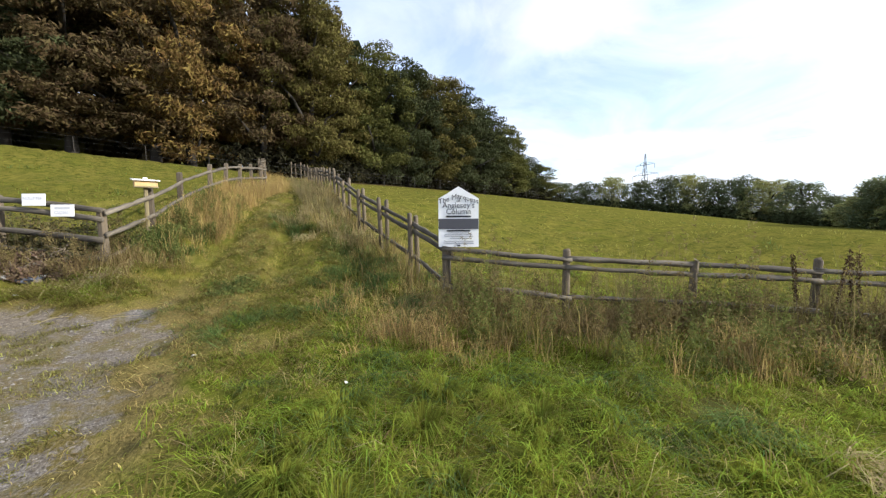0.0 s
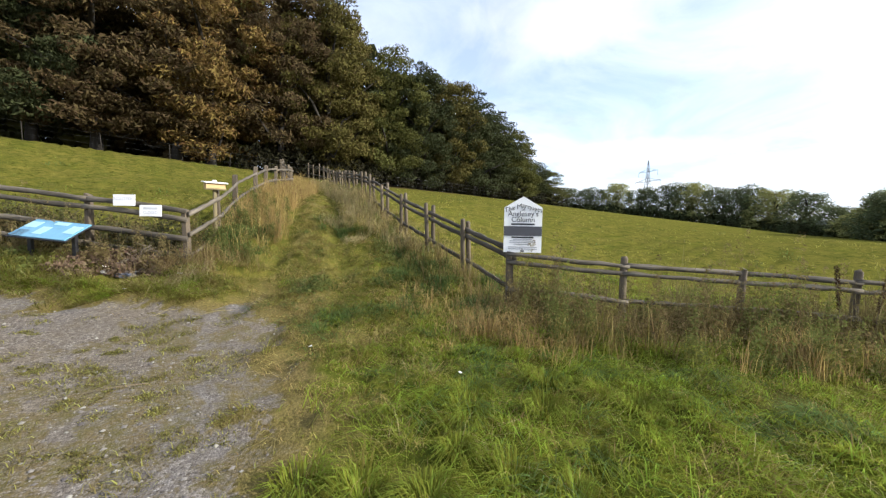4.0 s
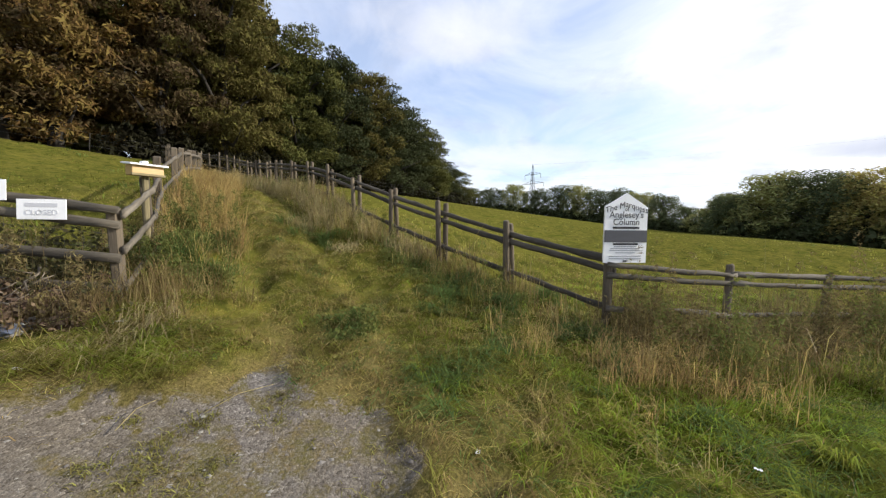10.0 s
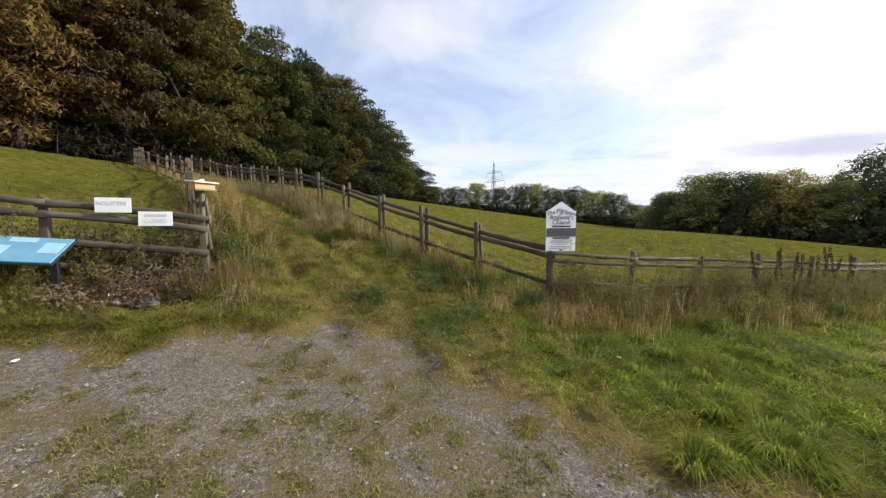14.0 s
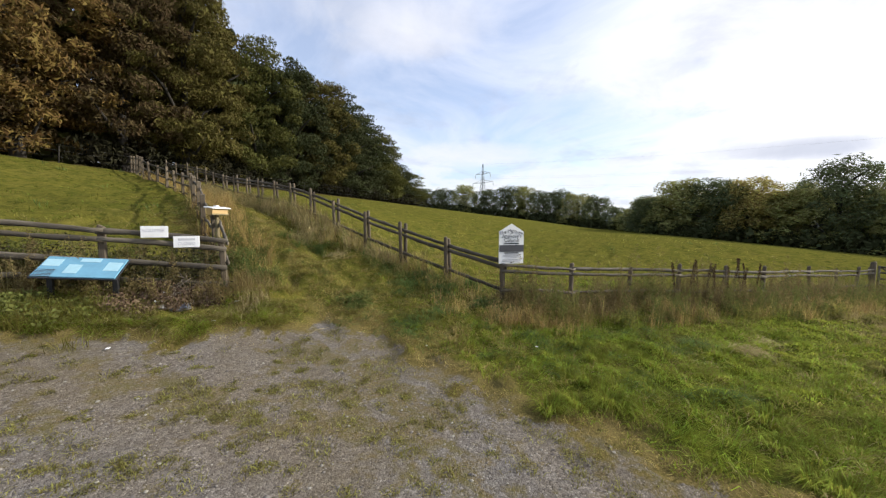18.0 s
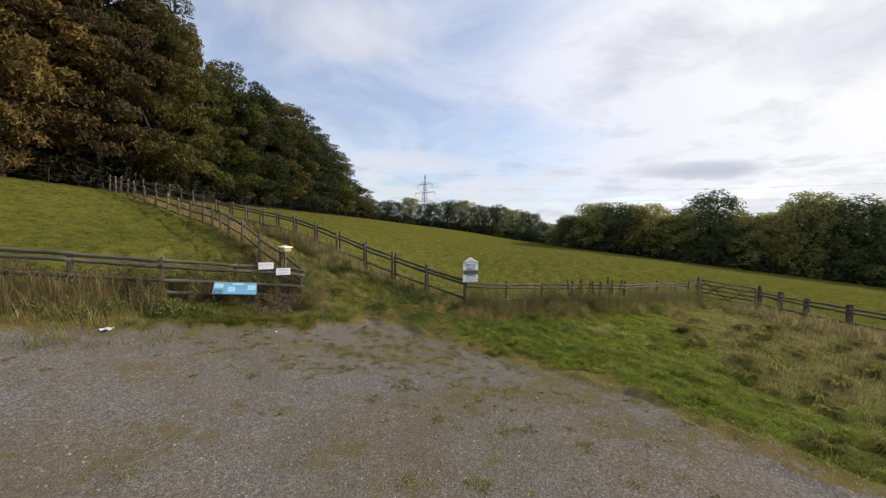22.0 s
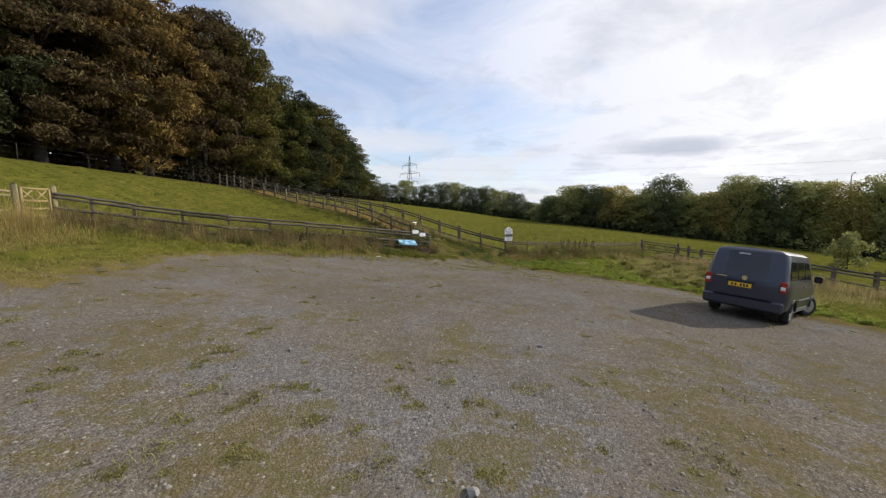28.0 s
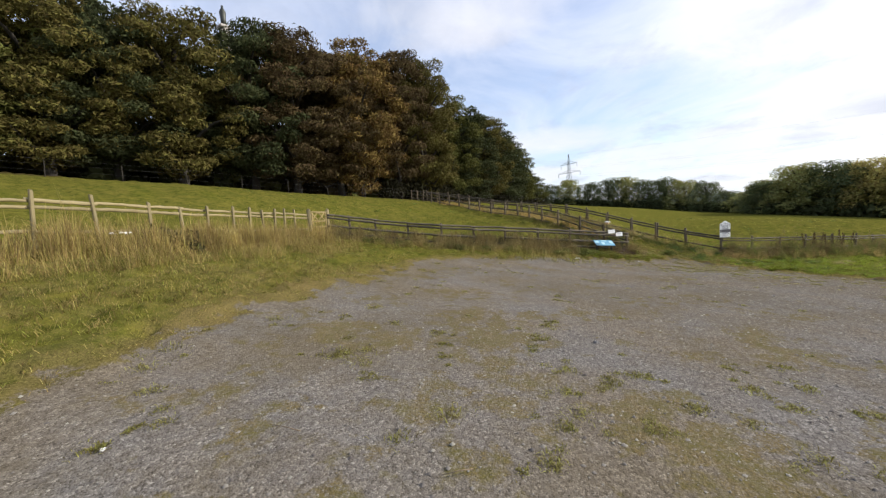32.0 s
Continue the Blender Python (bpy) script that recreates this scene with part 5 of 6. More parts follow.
# ---- grass ----
def blades(name, label, x, y, h, w, lean, mat, aim=None):
    """Many bent grass blades, three triangles each, as one mesh."""
    n = len(x)
    z = ground_height(x, y) - 0.01
    a = rng.uniform(0, 2 * math.pi, n) if aim is None else aim
    d = np.stack([np.cos(a), np.sin(a), np.zeros(n)], 1)
    s = np.stack([-np.sin(a + rng.normal(0, 0.6, n)), np.cos(a), np.zeros(n)], 1)
    base = np.stack([x, y, z], 1)
    up = np.array([0, 0, 1.0])
    k = (h * lean)[:, None]
    hh = h[:, None]
    mid = base + d * k * 0.32 + up * hh * 0.6
    tip = base + d * k + up * hh * (1 - 0.35 * np.minimum(lean, 1.6))[:, None]
    ww = w[:, None]
    v = np.stack([base - s * ww * 0.5, base + s * ww * 0.5, mid + s * ww * 0.42, mid - s * ww * 0.42, tip], 1).reshape(-1, 3)
    i = np.arange(n) * 5
    f = np.concatenate([np.stack([i, i + 1, i + 2], 1), np.stack([i, i + 2, i + 3], 1), np.stack([i + 3, i + 2, i + 4], 1)])
    return tagged(new(name, np_mesh(name, v, f, (mat,))), label, "grass", kind="stuff")


def scatter(n, x0, x1, y0, y1, want):
    x, y = rng.uniform(x0, x1, n), rng.uniform(y0, y1, n)
    keep = rng.random(n) < want(x, y)
    return x[keep], y[keep]


def clump(n, x0, x1, y0, y1, want, per, spread):
    """Tufts: a few centres, each with a handful of blades round it."""
    cx, cy = scatter(n, x0, x1, y0, y1, want)
    x = np.repeat(cx, per) + rng.normal(0, spread, len(cx) * per)
    y = np.repeat(cy, per) + rng.normal(0, spread, len(cy) * per)
    return x, y


def near_cam(x, y, r):
    """Thicker where the verge lies beside the car park."""
    return np.exp(-(along(x, y, [(0.5, 0.5), (-2, 4), (-6, 5), (-12, 7), (-20, 9)]) / r) ** 2)


def want_lush(x, y):
    g, d, l, w, e = covers(x, y)
    return np.clip((1 - g) ** 2 * (0.12 + 1.0 * l - 0.35 * d) * np.exp(-along(x, y, [(3, 3), (0.5, 0.5), (-3, -3.5)]) / 5.0) * 1.4 * (e < -0.05), 0, 1)


def want_mid(x, y):
    g, d, l, w, e = covers(x, y)
    return np.clip((1 - g) ** 2 * (0.9 - 0.6 * l) * near_cam(x, y, 6.0) * (e < 0.1), 0, 1)


def want_dry(x, y):
    g, d, l, w, e = covers(x, y)
    return np.clip((1 - g) ** 2 * d * near_cam(x, y, 6.5) * (e < 0.05), 0, 1)


def tussock(x, y):
    """Uneven growth: tufts that stand up between flattened hollows."""
    return np.clip(0.85 + 0.6 * ripple(x, y, 0.6, 15) + 0.4 * ripple(x, y, 1.7, 16), 0.25, 2.1) * (0.35 + 0.65 * step(-inside(x, y, GRAVEL_EDGE), 0.1, 1.4))


x, y = clump(34000, -8, 11, -8, 7, want_lush, 7, 0.045)
n = len(x)
blades("lush_grass", "thick bright green grass on the verge", x, y, rng.uniform(0.05, 0.13, n) * tussock(x, y), rng.uniform(0.005, 0.010, n), rng.uniform(0.8, 2.4, n), M_GRASS_LUSH)
x, y = clump(60000, -24, 9, -8, 16, want_mid, 6, 0.05)
n = len(x)
blades("verge_grass", "rough olive-green grass round the car park and on the track", x, y, rng.uniform(0.04, 0.12, n) * tussock(x, y), rng.uniform(0.005, 0.010, n), rng.uniform(0.8, 2.4, n), M_GRASS_MID)
x, y = clump(72000, -24, 9, -8, 16, want_dry, 6, 0.06)
n = len(x)
blades("dry_grass", "straw-coloured dry autumn grass round the car park", x, y, rng.uniform(0.04, 0.17, n) * tussock(x, y), rng.uniform(0.003, 0.007, n), rng.uniform(0.6, 2.0, n), M_GRASS_DRY)


def want_track(x, y):
    g, d, l, w, e = covers(x, y)
    return np.clip((1 - g) ** 2 * (e < 0.15) * np.exp(-(along(x, y, TRACK_MID[:6]) / 2.2) ** 2), 0, 1)


for name, label, mat, count in (("track_grass", "matted short grass trodden flat on the track", M_GRASS_MID, 6000), ("track_straw", "dry straw-coloured grass lying on the track", M_GRASS_DRY, 7000), ("track_dark_grass", "dark green grass tufts on the track", M_GRASS_TUFT, 3000)):
    x, y = clump(count, -2, 7, 3, 15, want_track, 8, 0.05)
    n = len(x)
    blades(name, label, x, y, rng.uniform(0.03, 0.10, n) * tussock(x, y), rng.uniform(0.003, 0.007, n), rng.uniform(1.0, 2.8, n), mat)


def beside(line, n, lo, hi, per, spread, first=0.0, last=1.0, gap=-0.35):
    """Blade feet in clumps beside a fence, from lo to hi metres to its right-hand side."""
    p = np.array(line)
    seg = np.hypot(*np.diff(p, axis=0).T)
    cum = np.concatenate([[0], np.cumsum(seg)])
    s = rng.uniform(first, last, n) * cum[-1]
    px, py = np.interp(s, cum, p[:, 0]), np.interp(s, cum, p[:, 1])
    k = np.clip(np.searchsorted(cum, s) - 1, 0, len(seg) - 1)
    d = np.diff(p, axis=0)[k] / seg[k][:, None]
    o = rng.uniform(lo, hi, n)
    cx, cy = px + d[:, 1] * o, py - d[:, 0] * o
    keep = ripple(cx, cy, 1.1, 11) + 0.5 * ripple(cx, cy, 0.5, 12) > gap
    cx, cy = cx[keep], cy[keep]
    return np.repeat(cx, per) + rng.normal(0, spread, len(cx) * per), np.repeat(cy, per) + rng.normal(0, spread, len(cy) * per)


def fence_growth(name, label, mat, spots, h0, h1, w0, w1, l0, l1):
    xs, ys = zip(*spots)
    x, y = np.concatenate(xs), np.concatenate(ys)
    n = len(x)
    hh = rng.uniform(h0, h1, n) * (0.78 + 0.30 * ripple(x, y, 0.9, 14) + 0.25 * ripple(x, y, 2.3, 19))
    blades(name, label, x, y, np.clip(hh, 0.08, 2), rng.uniform(w0, w1, n), rng.uniform(l0, l1, n), mat)


fence_growth("tall_dry_grass", "tall straw-coloured grass along the fences", M_GRASS_DRY,
             [beside(FENCE_RIGHT, 240, 0.25, 1.4, 18, 0.07, 0, 0.9, 0.3), beside(FENCE_TRACK, 420, -1.0, 0.1, 14, 0.08, 0, 0.75), beside(FENCE_UP, 380, -0.1, 1.0, 14, 0.08, 0.0, 0.8),
              beside(FENCE_FRONT, 340, -1.8, -0.1, 14, 0.09, 0.22), beside(FENCE_PALE, 700, -3.0, -0.1, 18, 0.10)], 0.22, 0.68, 0.004, 0.008, 0.2, 1.4)
fence_growth("dead_weeds", "brown dead weeds and dock stems along the fences", M_GRASS_DEAD,
             [beside(FENCE_TRACK, 120, -0.6, 0.1, 10, 0.09, 0, 0.6), beside(FENCE_FRONT, 480, -0.9, 0.5, 14, 0.09, 0.22), beside(FENCE_PALE, 260, -1.3, 0.2, 12, 0.10)], 0.3, 0.95, 0.005, 0.011, 0.03, 0.5)
fence_growth("fence_weeds", "thin olive-brown dead weeds grown up through the fence", M_STEM,
             [beside(FENCE_RIGHT, 600, -0.35, 0.6, 14, 0.13, 0, 1)], 0.4, 1.2, 0.003, 0.007, 0.05, 0.9)
fence_growth("bank_stems", "rank olive and brown growth against the front fence", M_STEM,
             [beside(FENCE_FRONT, 420, -1.3, 0.1, 14, 0.12, 0.22), beside(FENCE_FRONT, 420, -0.1, 0.5, 12, 0.16)], 0.3, 0.95, 0.004, 0.009, 0.05, 0.8)
fence_growth("verge_tufts", "rough olive grass on the bank below the front fence", M_GRASS_MID,
             [beside(FENCE_FRONT, 620, -2.8, -0.1, 14, 0.10, 0.2)], 0.10, 0.38, 0.004, 0.009, 0.4, 1.8)
fence_growth("far_fence_growth", "tall buff grass hiding the foot of the far fence", M_GRASS_BUFF,
             [beside(FENCE_FAR, 700, 0.1, 2.2, 14, 0.14, 0, 0.85)], 0.3, 0.8, 0.006, 0.012, 0.2, 0.9)
fence_growth("golden_grass", "tall golden autumn grass against the pale fence", M_GRASS_DRY,
             [beside(FENCE_PALE, 520, -1.6, -0.05, 14, 0.09, 0, 0.62), beside(FENCE_PALE, 160, -1.6, -0.3, 14, 0.09, 0.62, 1)], 0.6, 1.25, 0.005, 0.010, 0.05, 0.7)
fence_growth("tall_green_grass", "tall green grass and nettles along the fences", M_GRASS_MID,
             [beside(FENCE_RIGHT, 620, 0.0, 1.6, 16, 0.09, 0, 1), beside(FENCE_TRACK, 260, -1.2, 0.1, 14, 0.09, 0, 0.7), beside(FENCE_UP, 160, -0.1, 0.9, 12, 0.09, 0, 0.7), beside(FENCE_PALE, 420, -3.2, 0.0, 14, 0.12)], 0.15, 0.6, 0.003, 0.008, 0.3, 1.3)


def tufts(name, label, mat, cx, cy, per, spread, l0, l1, w0=0.004, w1=0.008, fan=0.8, lean0=1.3, lean1=3.0):
    """Tufts of long blades; each tuft is combed over one way, as wind and rain left it."""
    k = len(cx)
    lie = 4.2 + 1.3 * ripple(cx, cy, 1.6, 21) + rng.normal(0, 0.7, k)
    grown = np.repeat(rng.uniform(0.6, 1.25, k), per)
    wide = np.repeat(rng.uniform(0.6, 1.4, k), per) * spread
    x = np.repeat(cx, per) + rng.normal(0, 1, k * per) * wide
    y = np.repeat(cy, per) + rng.normal(0, 1, k * per) * wide
    n = k * per
    blades(name, label, x, y, rng.uniform(l0, l1, n) * grown, rng.uniform(w0, w1, n), rng.uniform(lean0, lean1, n), mat, np.repeat(lie, per) + rng.normal(0, fan, n))


def want_verge(x, y):
    g, d, l, w, e = covers(x, y)
    return np.clip((e < -0.55) * step(ripple(x, y, 1.1, 22) + 0.4, -0.2, 0.6) * np.exp(-along(x, y, [(4, 2), (1, 0), (-3, -3.5)]) / 3.4), 0, 1)


def want_path(x, y):
    g, d, l, w, e = covers(x, y)
    tk = along(x, y, TRACK_MID)
    lane = np.exp(-((tk - 0.58) / 0.25) ** 2) * step(y, 6, 7.5)
    return np.clip((e < -0.25) * np.exp(-(tk / 2.6) ** 2) * (1 - 0.9 * lane) * np.exp(-np.maximum(y - 8, 0) / 6), 0, 1)


def want_bank(x, y):
    g, d, l, w, e = covers(x, y)
    return np.clip((e < -0.3) * step(along(x, y, FENCE_FRONT), 2.2, 1.3) * step(9.6 - y, 0, 1) * step(x + 4.5, 0, 0.8) * step(0.2 - x, 0, 0.6) * step(np.hypot(x + 1.0, y - 8.15), 0.45, 0.8), 0, 1)


tufts("verge_long_grass", "long bright green grass combed over in tufts on the verge", M_GRASS_LUSH, *scatter(5200, -5, 8, -6, 5.5, want_verge), 26, 0.07, 0.08, 0.2)
tufts("verge_olive_grass", "olive grass tufts between the bright ones", M_GRASS_MID, *scatter(2200, -5, 8, -6, 6.5, want_verge), 24, 0.07, 0.07, 0.18)
tufts("verge_deep_grass", "deep green coarse tufts on the verge by the fence corner", M_GRASS_DEEP, *scatter(1500, 0.6, 4.6, 0.5, 6.6, lambda a, b: want_verge(a, b) * step(ripple(a, b, 0.9, 26), 0.0, 0.6)), 30, 0.08, 0.09, 0.2)
tufts("mown_strip", "short bright yellow-green grass on the mown way to the gate", M_GATE_STRIP, *scatter(5200, 1.5, 11, -6.5, 1.5, lambda a, b: (along(a, b, [(2.0, 0.6), (4.5, -1.2), (7.5, -3.6), (11, -6.2)]) < 1.1 + 0.5 * ripple(a, b, 1.4, 27)) * step(ripple(a, b, 0.7, 28), -0.5, 0.3)), 18, 0.10, 0.04, 0.10, 0.005, 0.010, 2.4, 0.6, 1.8)
tufts("verge_straw", "pale dead blades lying through the verge", M_GRASS_STRAW, *scatter(900, -4, 7, -5, 5, want_verge), 14, 0.10, 0.07, 0.18, 0.002, 0.004)
tufts("track_long_grass", "long olive grass tufts on the track", M_GRASS_MID, *scatter(2600, -2, 8, 3, 19, want_path), 22, 0.06, 0.05, 0.14)
tufts("track_dark_tufts", "deep green grass tufts on the track", M_GRASS_DEEP, *scatter(700, -2, 8, 3, 17, want_path), 26, 0.07, 0.06, 0.15)
tufts("track_buff_tufts", "buff and straw tufts on the track", M_GRASS_DRY, *scatter(1900, -2, 8, 3, 19, want_path), 22, 0.08, 0.05, 0.16, 0.003, 0.006)
tufts("panel_grass", "long green grass round the feet of the information panel", M_GRASS_LUSH, *scatter(800, -5, 0.6, 6.5, 10, want_bank), 30, 0.06, 0.07, 0.17)
tufts("panel_olive_grass", "long olive grass below the front fence", M_GRASS_MID, *scatter(1100, -5, 0.6, 6.5, 10, want_bank), 28, 0.07, 0.07, 0.17)
tufts("panel_front_grass", "long green grass hiding the legs of the information panel", M_GRASS_MID, -2.1 + rng.normal(0, 0.5, 60), 8.35 + rng.normal(0, 0.3, 60), 30, 0.07, 0.16, 0.34, 0.004, 0.008, 1.4, 0.4, 1.4)
tufts("panel_straw", "bleached straw and dead stems through the bank grass", M_GRASS_STRAW, *scatter(320, -5, 0.6, 6.5, 10, want_bank), 20, 0.08, 0.08, 0.18, 0.002, 0.005)
DEEP_AT = [(1.2, 6.4, 0.24), (1.0, 5.1, 0.26), (3.1, 6.2, 0.34), (3.3, 6.4, 0.3), (4.2, 5.3, 0.34), (3.0, 4.6, 0.3), (1.05, 9.2, 0.4), (0.5, 8.85, 0.4), (3.2, 5.5, 0.32), (2.0, 5.0, 0.22), (0.55, 8.4, 0.36), (2.0, 2.6, 0.2),
           (1.8, 3.2, 0.2), (3.45, 10.2, 0.38), (3.0, 9.3, 0.34), (3.6, 7.2, 0.34), (3.9, 8.2, 0.32), (2.5, 4.0, 0.24), (3.9, 6.6, 0.34)]


def deep_tussocks():
    for x, y, r in DEEP_AT:
        k = 9
        tufts("deep_green_tussock", "dense dark green tussock of coarse grass beside the track", M_GRASS_DEEP, x + rng.normal(0, r * 0.55, k), y + rng.normal(0, r * 0.55, k), 44, 0.07, r * 0.45, r * 0.9, 0.005, 0.010, 1.6, 0.8, 2.2)


deep_tussocks()
tufts("bank_gold_grass", "tall golden grass on the bank between fence and track", M_GRASS_GOLD, *beside(FENCE_UP, 620, 0.05, 1.15, 1, 0.0, 0.06, 0.8, 0.1), 26, 0.08, 0.24, 0.70, 0.004, 0.008, 1.2, 0.15, 0.9)
tufts("field_side_straw", "tall straw grass along the track fence", M_GRASS_STRAW, *beside(FENCE_TRACK, 460, -0.95, -0.05, 1, 0.0, 0.12, 0.75), 24, 0.08, 0.25, 0.62, 0.004, 0.008, 1.2, 0.2, 1.2)
tufts("rut_straw_heap", "bleached straw heap with a dark hollow beside the rut", M_GRASS_STRAW, 3.9 + rng.normal(0, 0.35, 16), 9.9 + rng.normal(0, 0.4, 16), 46, 0.09, 0.3, 0.62, 0.004, 0.007, 1.0, 0.5, 1.6)


def thicket(name, label, mat, line, n, first, last, lo, hi, top, leaves, size):
    """Weeds grown tall and tangled along a fence: small leaves and seed heads on unseen stems, dense below and ragged above."""
    cx, cy = beside(line, n // 4, lo, hi, 1, 0.0, first, last, -0.1)
    k, rungs = len(cx), 8
    tall = top * rng.uniform(0.4, 1.15, k) * np.clip(0.8 + 0.45 * ripple(cx, cy, 1.5, 23), 0.3, 1.2)
    up = np.tile(np.linspace(0.06, 1.0, rungs), k)
    sway = rng.normal(0, 0.10, (2, k))
    bx = np.repeat(cx, rungs) + np.repeat(sway[0], rungs) * up ** 2 + rng.normal(0, 0.015, k * rungs)
    by = np.repeat(cy, rungs) + np.repeat(sway[1], rungs) * up ** 2 + rng.normal(0, 0.015, k * rungs)
    bz = np.repeat(ground_height(cx, cy), rungs) + np.repeat(tall, rungs) * up
    v, f = leaf_cloud(np.stack([bx, by, bz], 1), rng.uniform(0.035, 0.085, k * rungs) * (1.25 - 0.6 * up), leaves, size, 1.5, 0.2, small=True)
    tagged(new(name, np_mesh(name, v, f, (mat,))), label, "weeds", kind="stuff")


thicket("rust_thicket", "rust-brown dead weeds tangled along the lower fence", M_SCRUB, FENCE_RIGHT, 2100, 0.0, 0.8, -0.2, 0.95, 1.12, 64000, 0.021)
thicket("olive_thicket", "olive weeds tangled along the lower fence", M_WEED, FENCE_RIGHT, 2800, 0.0, 0.9, -0.1, 1.6, 0.82, 84000, 0.022)
thicket("track_thicket", "brown and olive weeds along the track fence", M_WEED, FENCE_TRACK, 420, 0.0, 0.6, -0.8, 0.1, 0.5, 20000, 0.020)
thicket("bank_thicket", "green weeds and nettles on the bank below the box", M_WEED, FENCE_UP, 260, 0.0, 0.2, 0.0, 1.1, 0.6, 16000, 0.022)
thicket("front_thicket", "tangled brown and olive growth under the front fence", M_SCRUB, FENCE_FRONT, 1700, 0.0, 1.0, -0.6, 0.7, 0.85, 76000, 0.021)
tufts("weedy_gold_grass", "golden dead grass bent among the weeds by the lower fence", M_GRASS_GOLD, *beside(FENCE_RIGHT, 620, 0.1, 1.7, 1, 0.0, 0.0, 0.75, 0.5), 34, 0.09, 0.24, 0.56, 0.003, 0.006, 2.2, 0.15, 1.0)
tufts("weedy_brown_grass", "brown dead grass bent among the weeds by the lower fence", M_GRASS_DEAD, *beside(FENCE_RIGHT, 520, -0.1, 1.6, 1, 0.0, 0.0, 0.75, 0.6), 30, 0.09, 0.22, 0.52, 0.003, 0.006, 2.2, 0.15, 1.0)
thicket("corner_thicket", "olive and brown weeds crowding the corner post", M_WEED, FENCE_FRONT[:4], 420, 0.0, 1.0, 0.1, 0.7, 0.8, 18000, 0.021)
tufts("corner_stems", "dead brown stems and bleached grass before the corner post", M_GRASS_DEAD, -0.35 + rng.normal(0, 0.35, 34), 7.75 + rng.normal(0, 0.25, 34), 24, 0.08, 0.25, 0.55, 0.003, 0.006, 1.6, 0.2, 1.2)
tufts("corner_gold_grass", "golden and brown grass mounded before the fence corner", M_GRASS_GOLD, 2.7 + rng.normal(0, 0.48, 46), 3.7 + rng.normal(0, 0.45, 46), 34, 0.09, 0.20, 0.46, 0.003, 0.006, 2.0, 0.3, 1.4)
for x, y in ((4.6, 2.5), (4.2, 2.75), (5.9, 2.05), (5.0, 2.3), (3.0, 3.75)):
    k = 10
    tufts("bleached_tangle", "grey-brown tangle of dead stems bent over a dark hollow", M_GRASS_DEAD, x + rng.normal(0, 0.25, k), y + rng.normal(0, 0.25, k), 40, 0.08, 0.3, 0.6, 0.003, 0.006, 1.0, 0.5, 1.7)


def want_meadow(x, y):
    g, d, l, w, e = covers(x, y)
    m = step(-e, 2.8, 4.4) * step(-y, 2.0, 3.8) * step(x, -4, -1) * step(16 - x, 0, 2)
    return np.clip((1 - g) ** 2 * m * (0.35 + 0.65 * step(ripple(x, y, 2.4, 12), -0.3, 0.6)) * (e < -0.9) * np.exp(-np.hypot(x, y) / 16), 0, 1)


x, y = clump(11000, -6, 16, -11, 2, want_meadow, 12, 0.10)
n = len(x)
blades("meadow_grass", "rough buff tussocky grass beyond the verge", x, y, rng.uniform(0.12, 0.36, n), rng.uniform(0.002, 0.005, n), rng.uniform(0.4, 1.6, n), M_GRASS_BUFF)
x, y = clump(12500, -6, 16, -11, 2, want_meadow, 12, 0.11)
n = len(x)
blades("meadow_green", "rough green tussocky grass beyond the verge", x, y, rng.uniform(0.10, 0.32, n), rng.uniform(0.003, 0.008, n), rng.uniform(0.4, 1.6, n), M_MEADOW)


def want_field(x, y):
    g, d, l, w, e = covers(x, y)
    up = inside(x, y, FENCE_FRONT + [(-11.4, 30), (8, 30)] + FENCE_UP[::-1]) > 0
    right = inside(x, y, FENCE_TRACK + [(34, 28), (34, -4)] + FENCE_RIGHT[::-1]) > 0
    return np.clip((up | right) * (0.35 + 0.3 * ripple(x, y, 3.0, 13)) * np.exp(-np.hypot(x - 2, y - 6) / 14), 0, 1)


def left_field(x, y):
    return want_field(x, y) * (along(x, y, FENCE_TRACK) > along(x, y, FENCE_UP)) * (y > 8)


def right_field(x, y):
    return want_field(x, y) * ((along(x, y, FENCE_TRACK) <= along(x, y, FENCE_UP)) | (y <= 8))


# Upper-field blades take the darker green that stands in for sun angle.
for want, mat, label, count in ((left_field, M_FIELD, "short grazed deep green grass in the upper field", 30000), (right_field, M_PASTURE, "short grazed pale green grass in the lower field", 24000)):
    x, y = clump(count, -14, 34, -6, 29, want, 6, 0.08)
    n = len(x)
    blades("pasture_grass", label, x, y, rng.uniform(0.04, 0.15, n), rng.uniform(0.008, 0.018, n), rng.uniform(0.3, 1.3, n), mat)
cx, cy = scatter(2600, -14, 30, -6, 29, lambda a, b: want_field(a, b) * step(ripple(a, b, 3.1, 24), -0.1, 0.7))
tufts("field_tufts", "coarse darker tufts left standing in the grazed fields", M_GRASS_DEEP, cx, cy, 16, 0.10, 0.10, 0.26, 0.008, 0.016, 2.0, 0.4, 1.4)


def want_tuft(x, y):
    g, d, l, w, e = covers(x, y)
    return np.clip((e > -0.6) * (0.08 + 0.92 * step(ripple(x, y, 2.6, 3) + 0.9 * step(-e, -3.2, 0.0), 0.1, 1.0)), 0, 1)


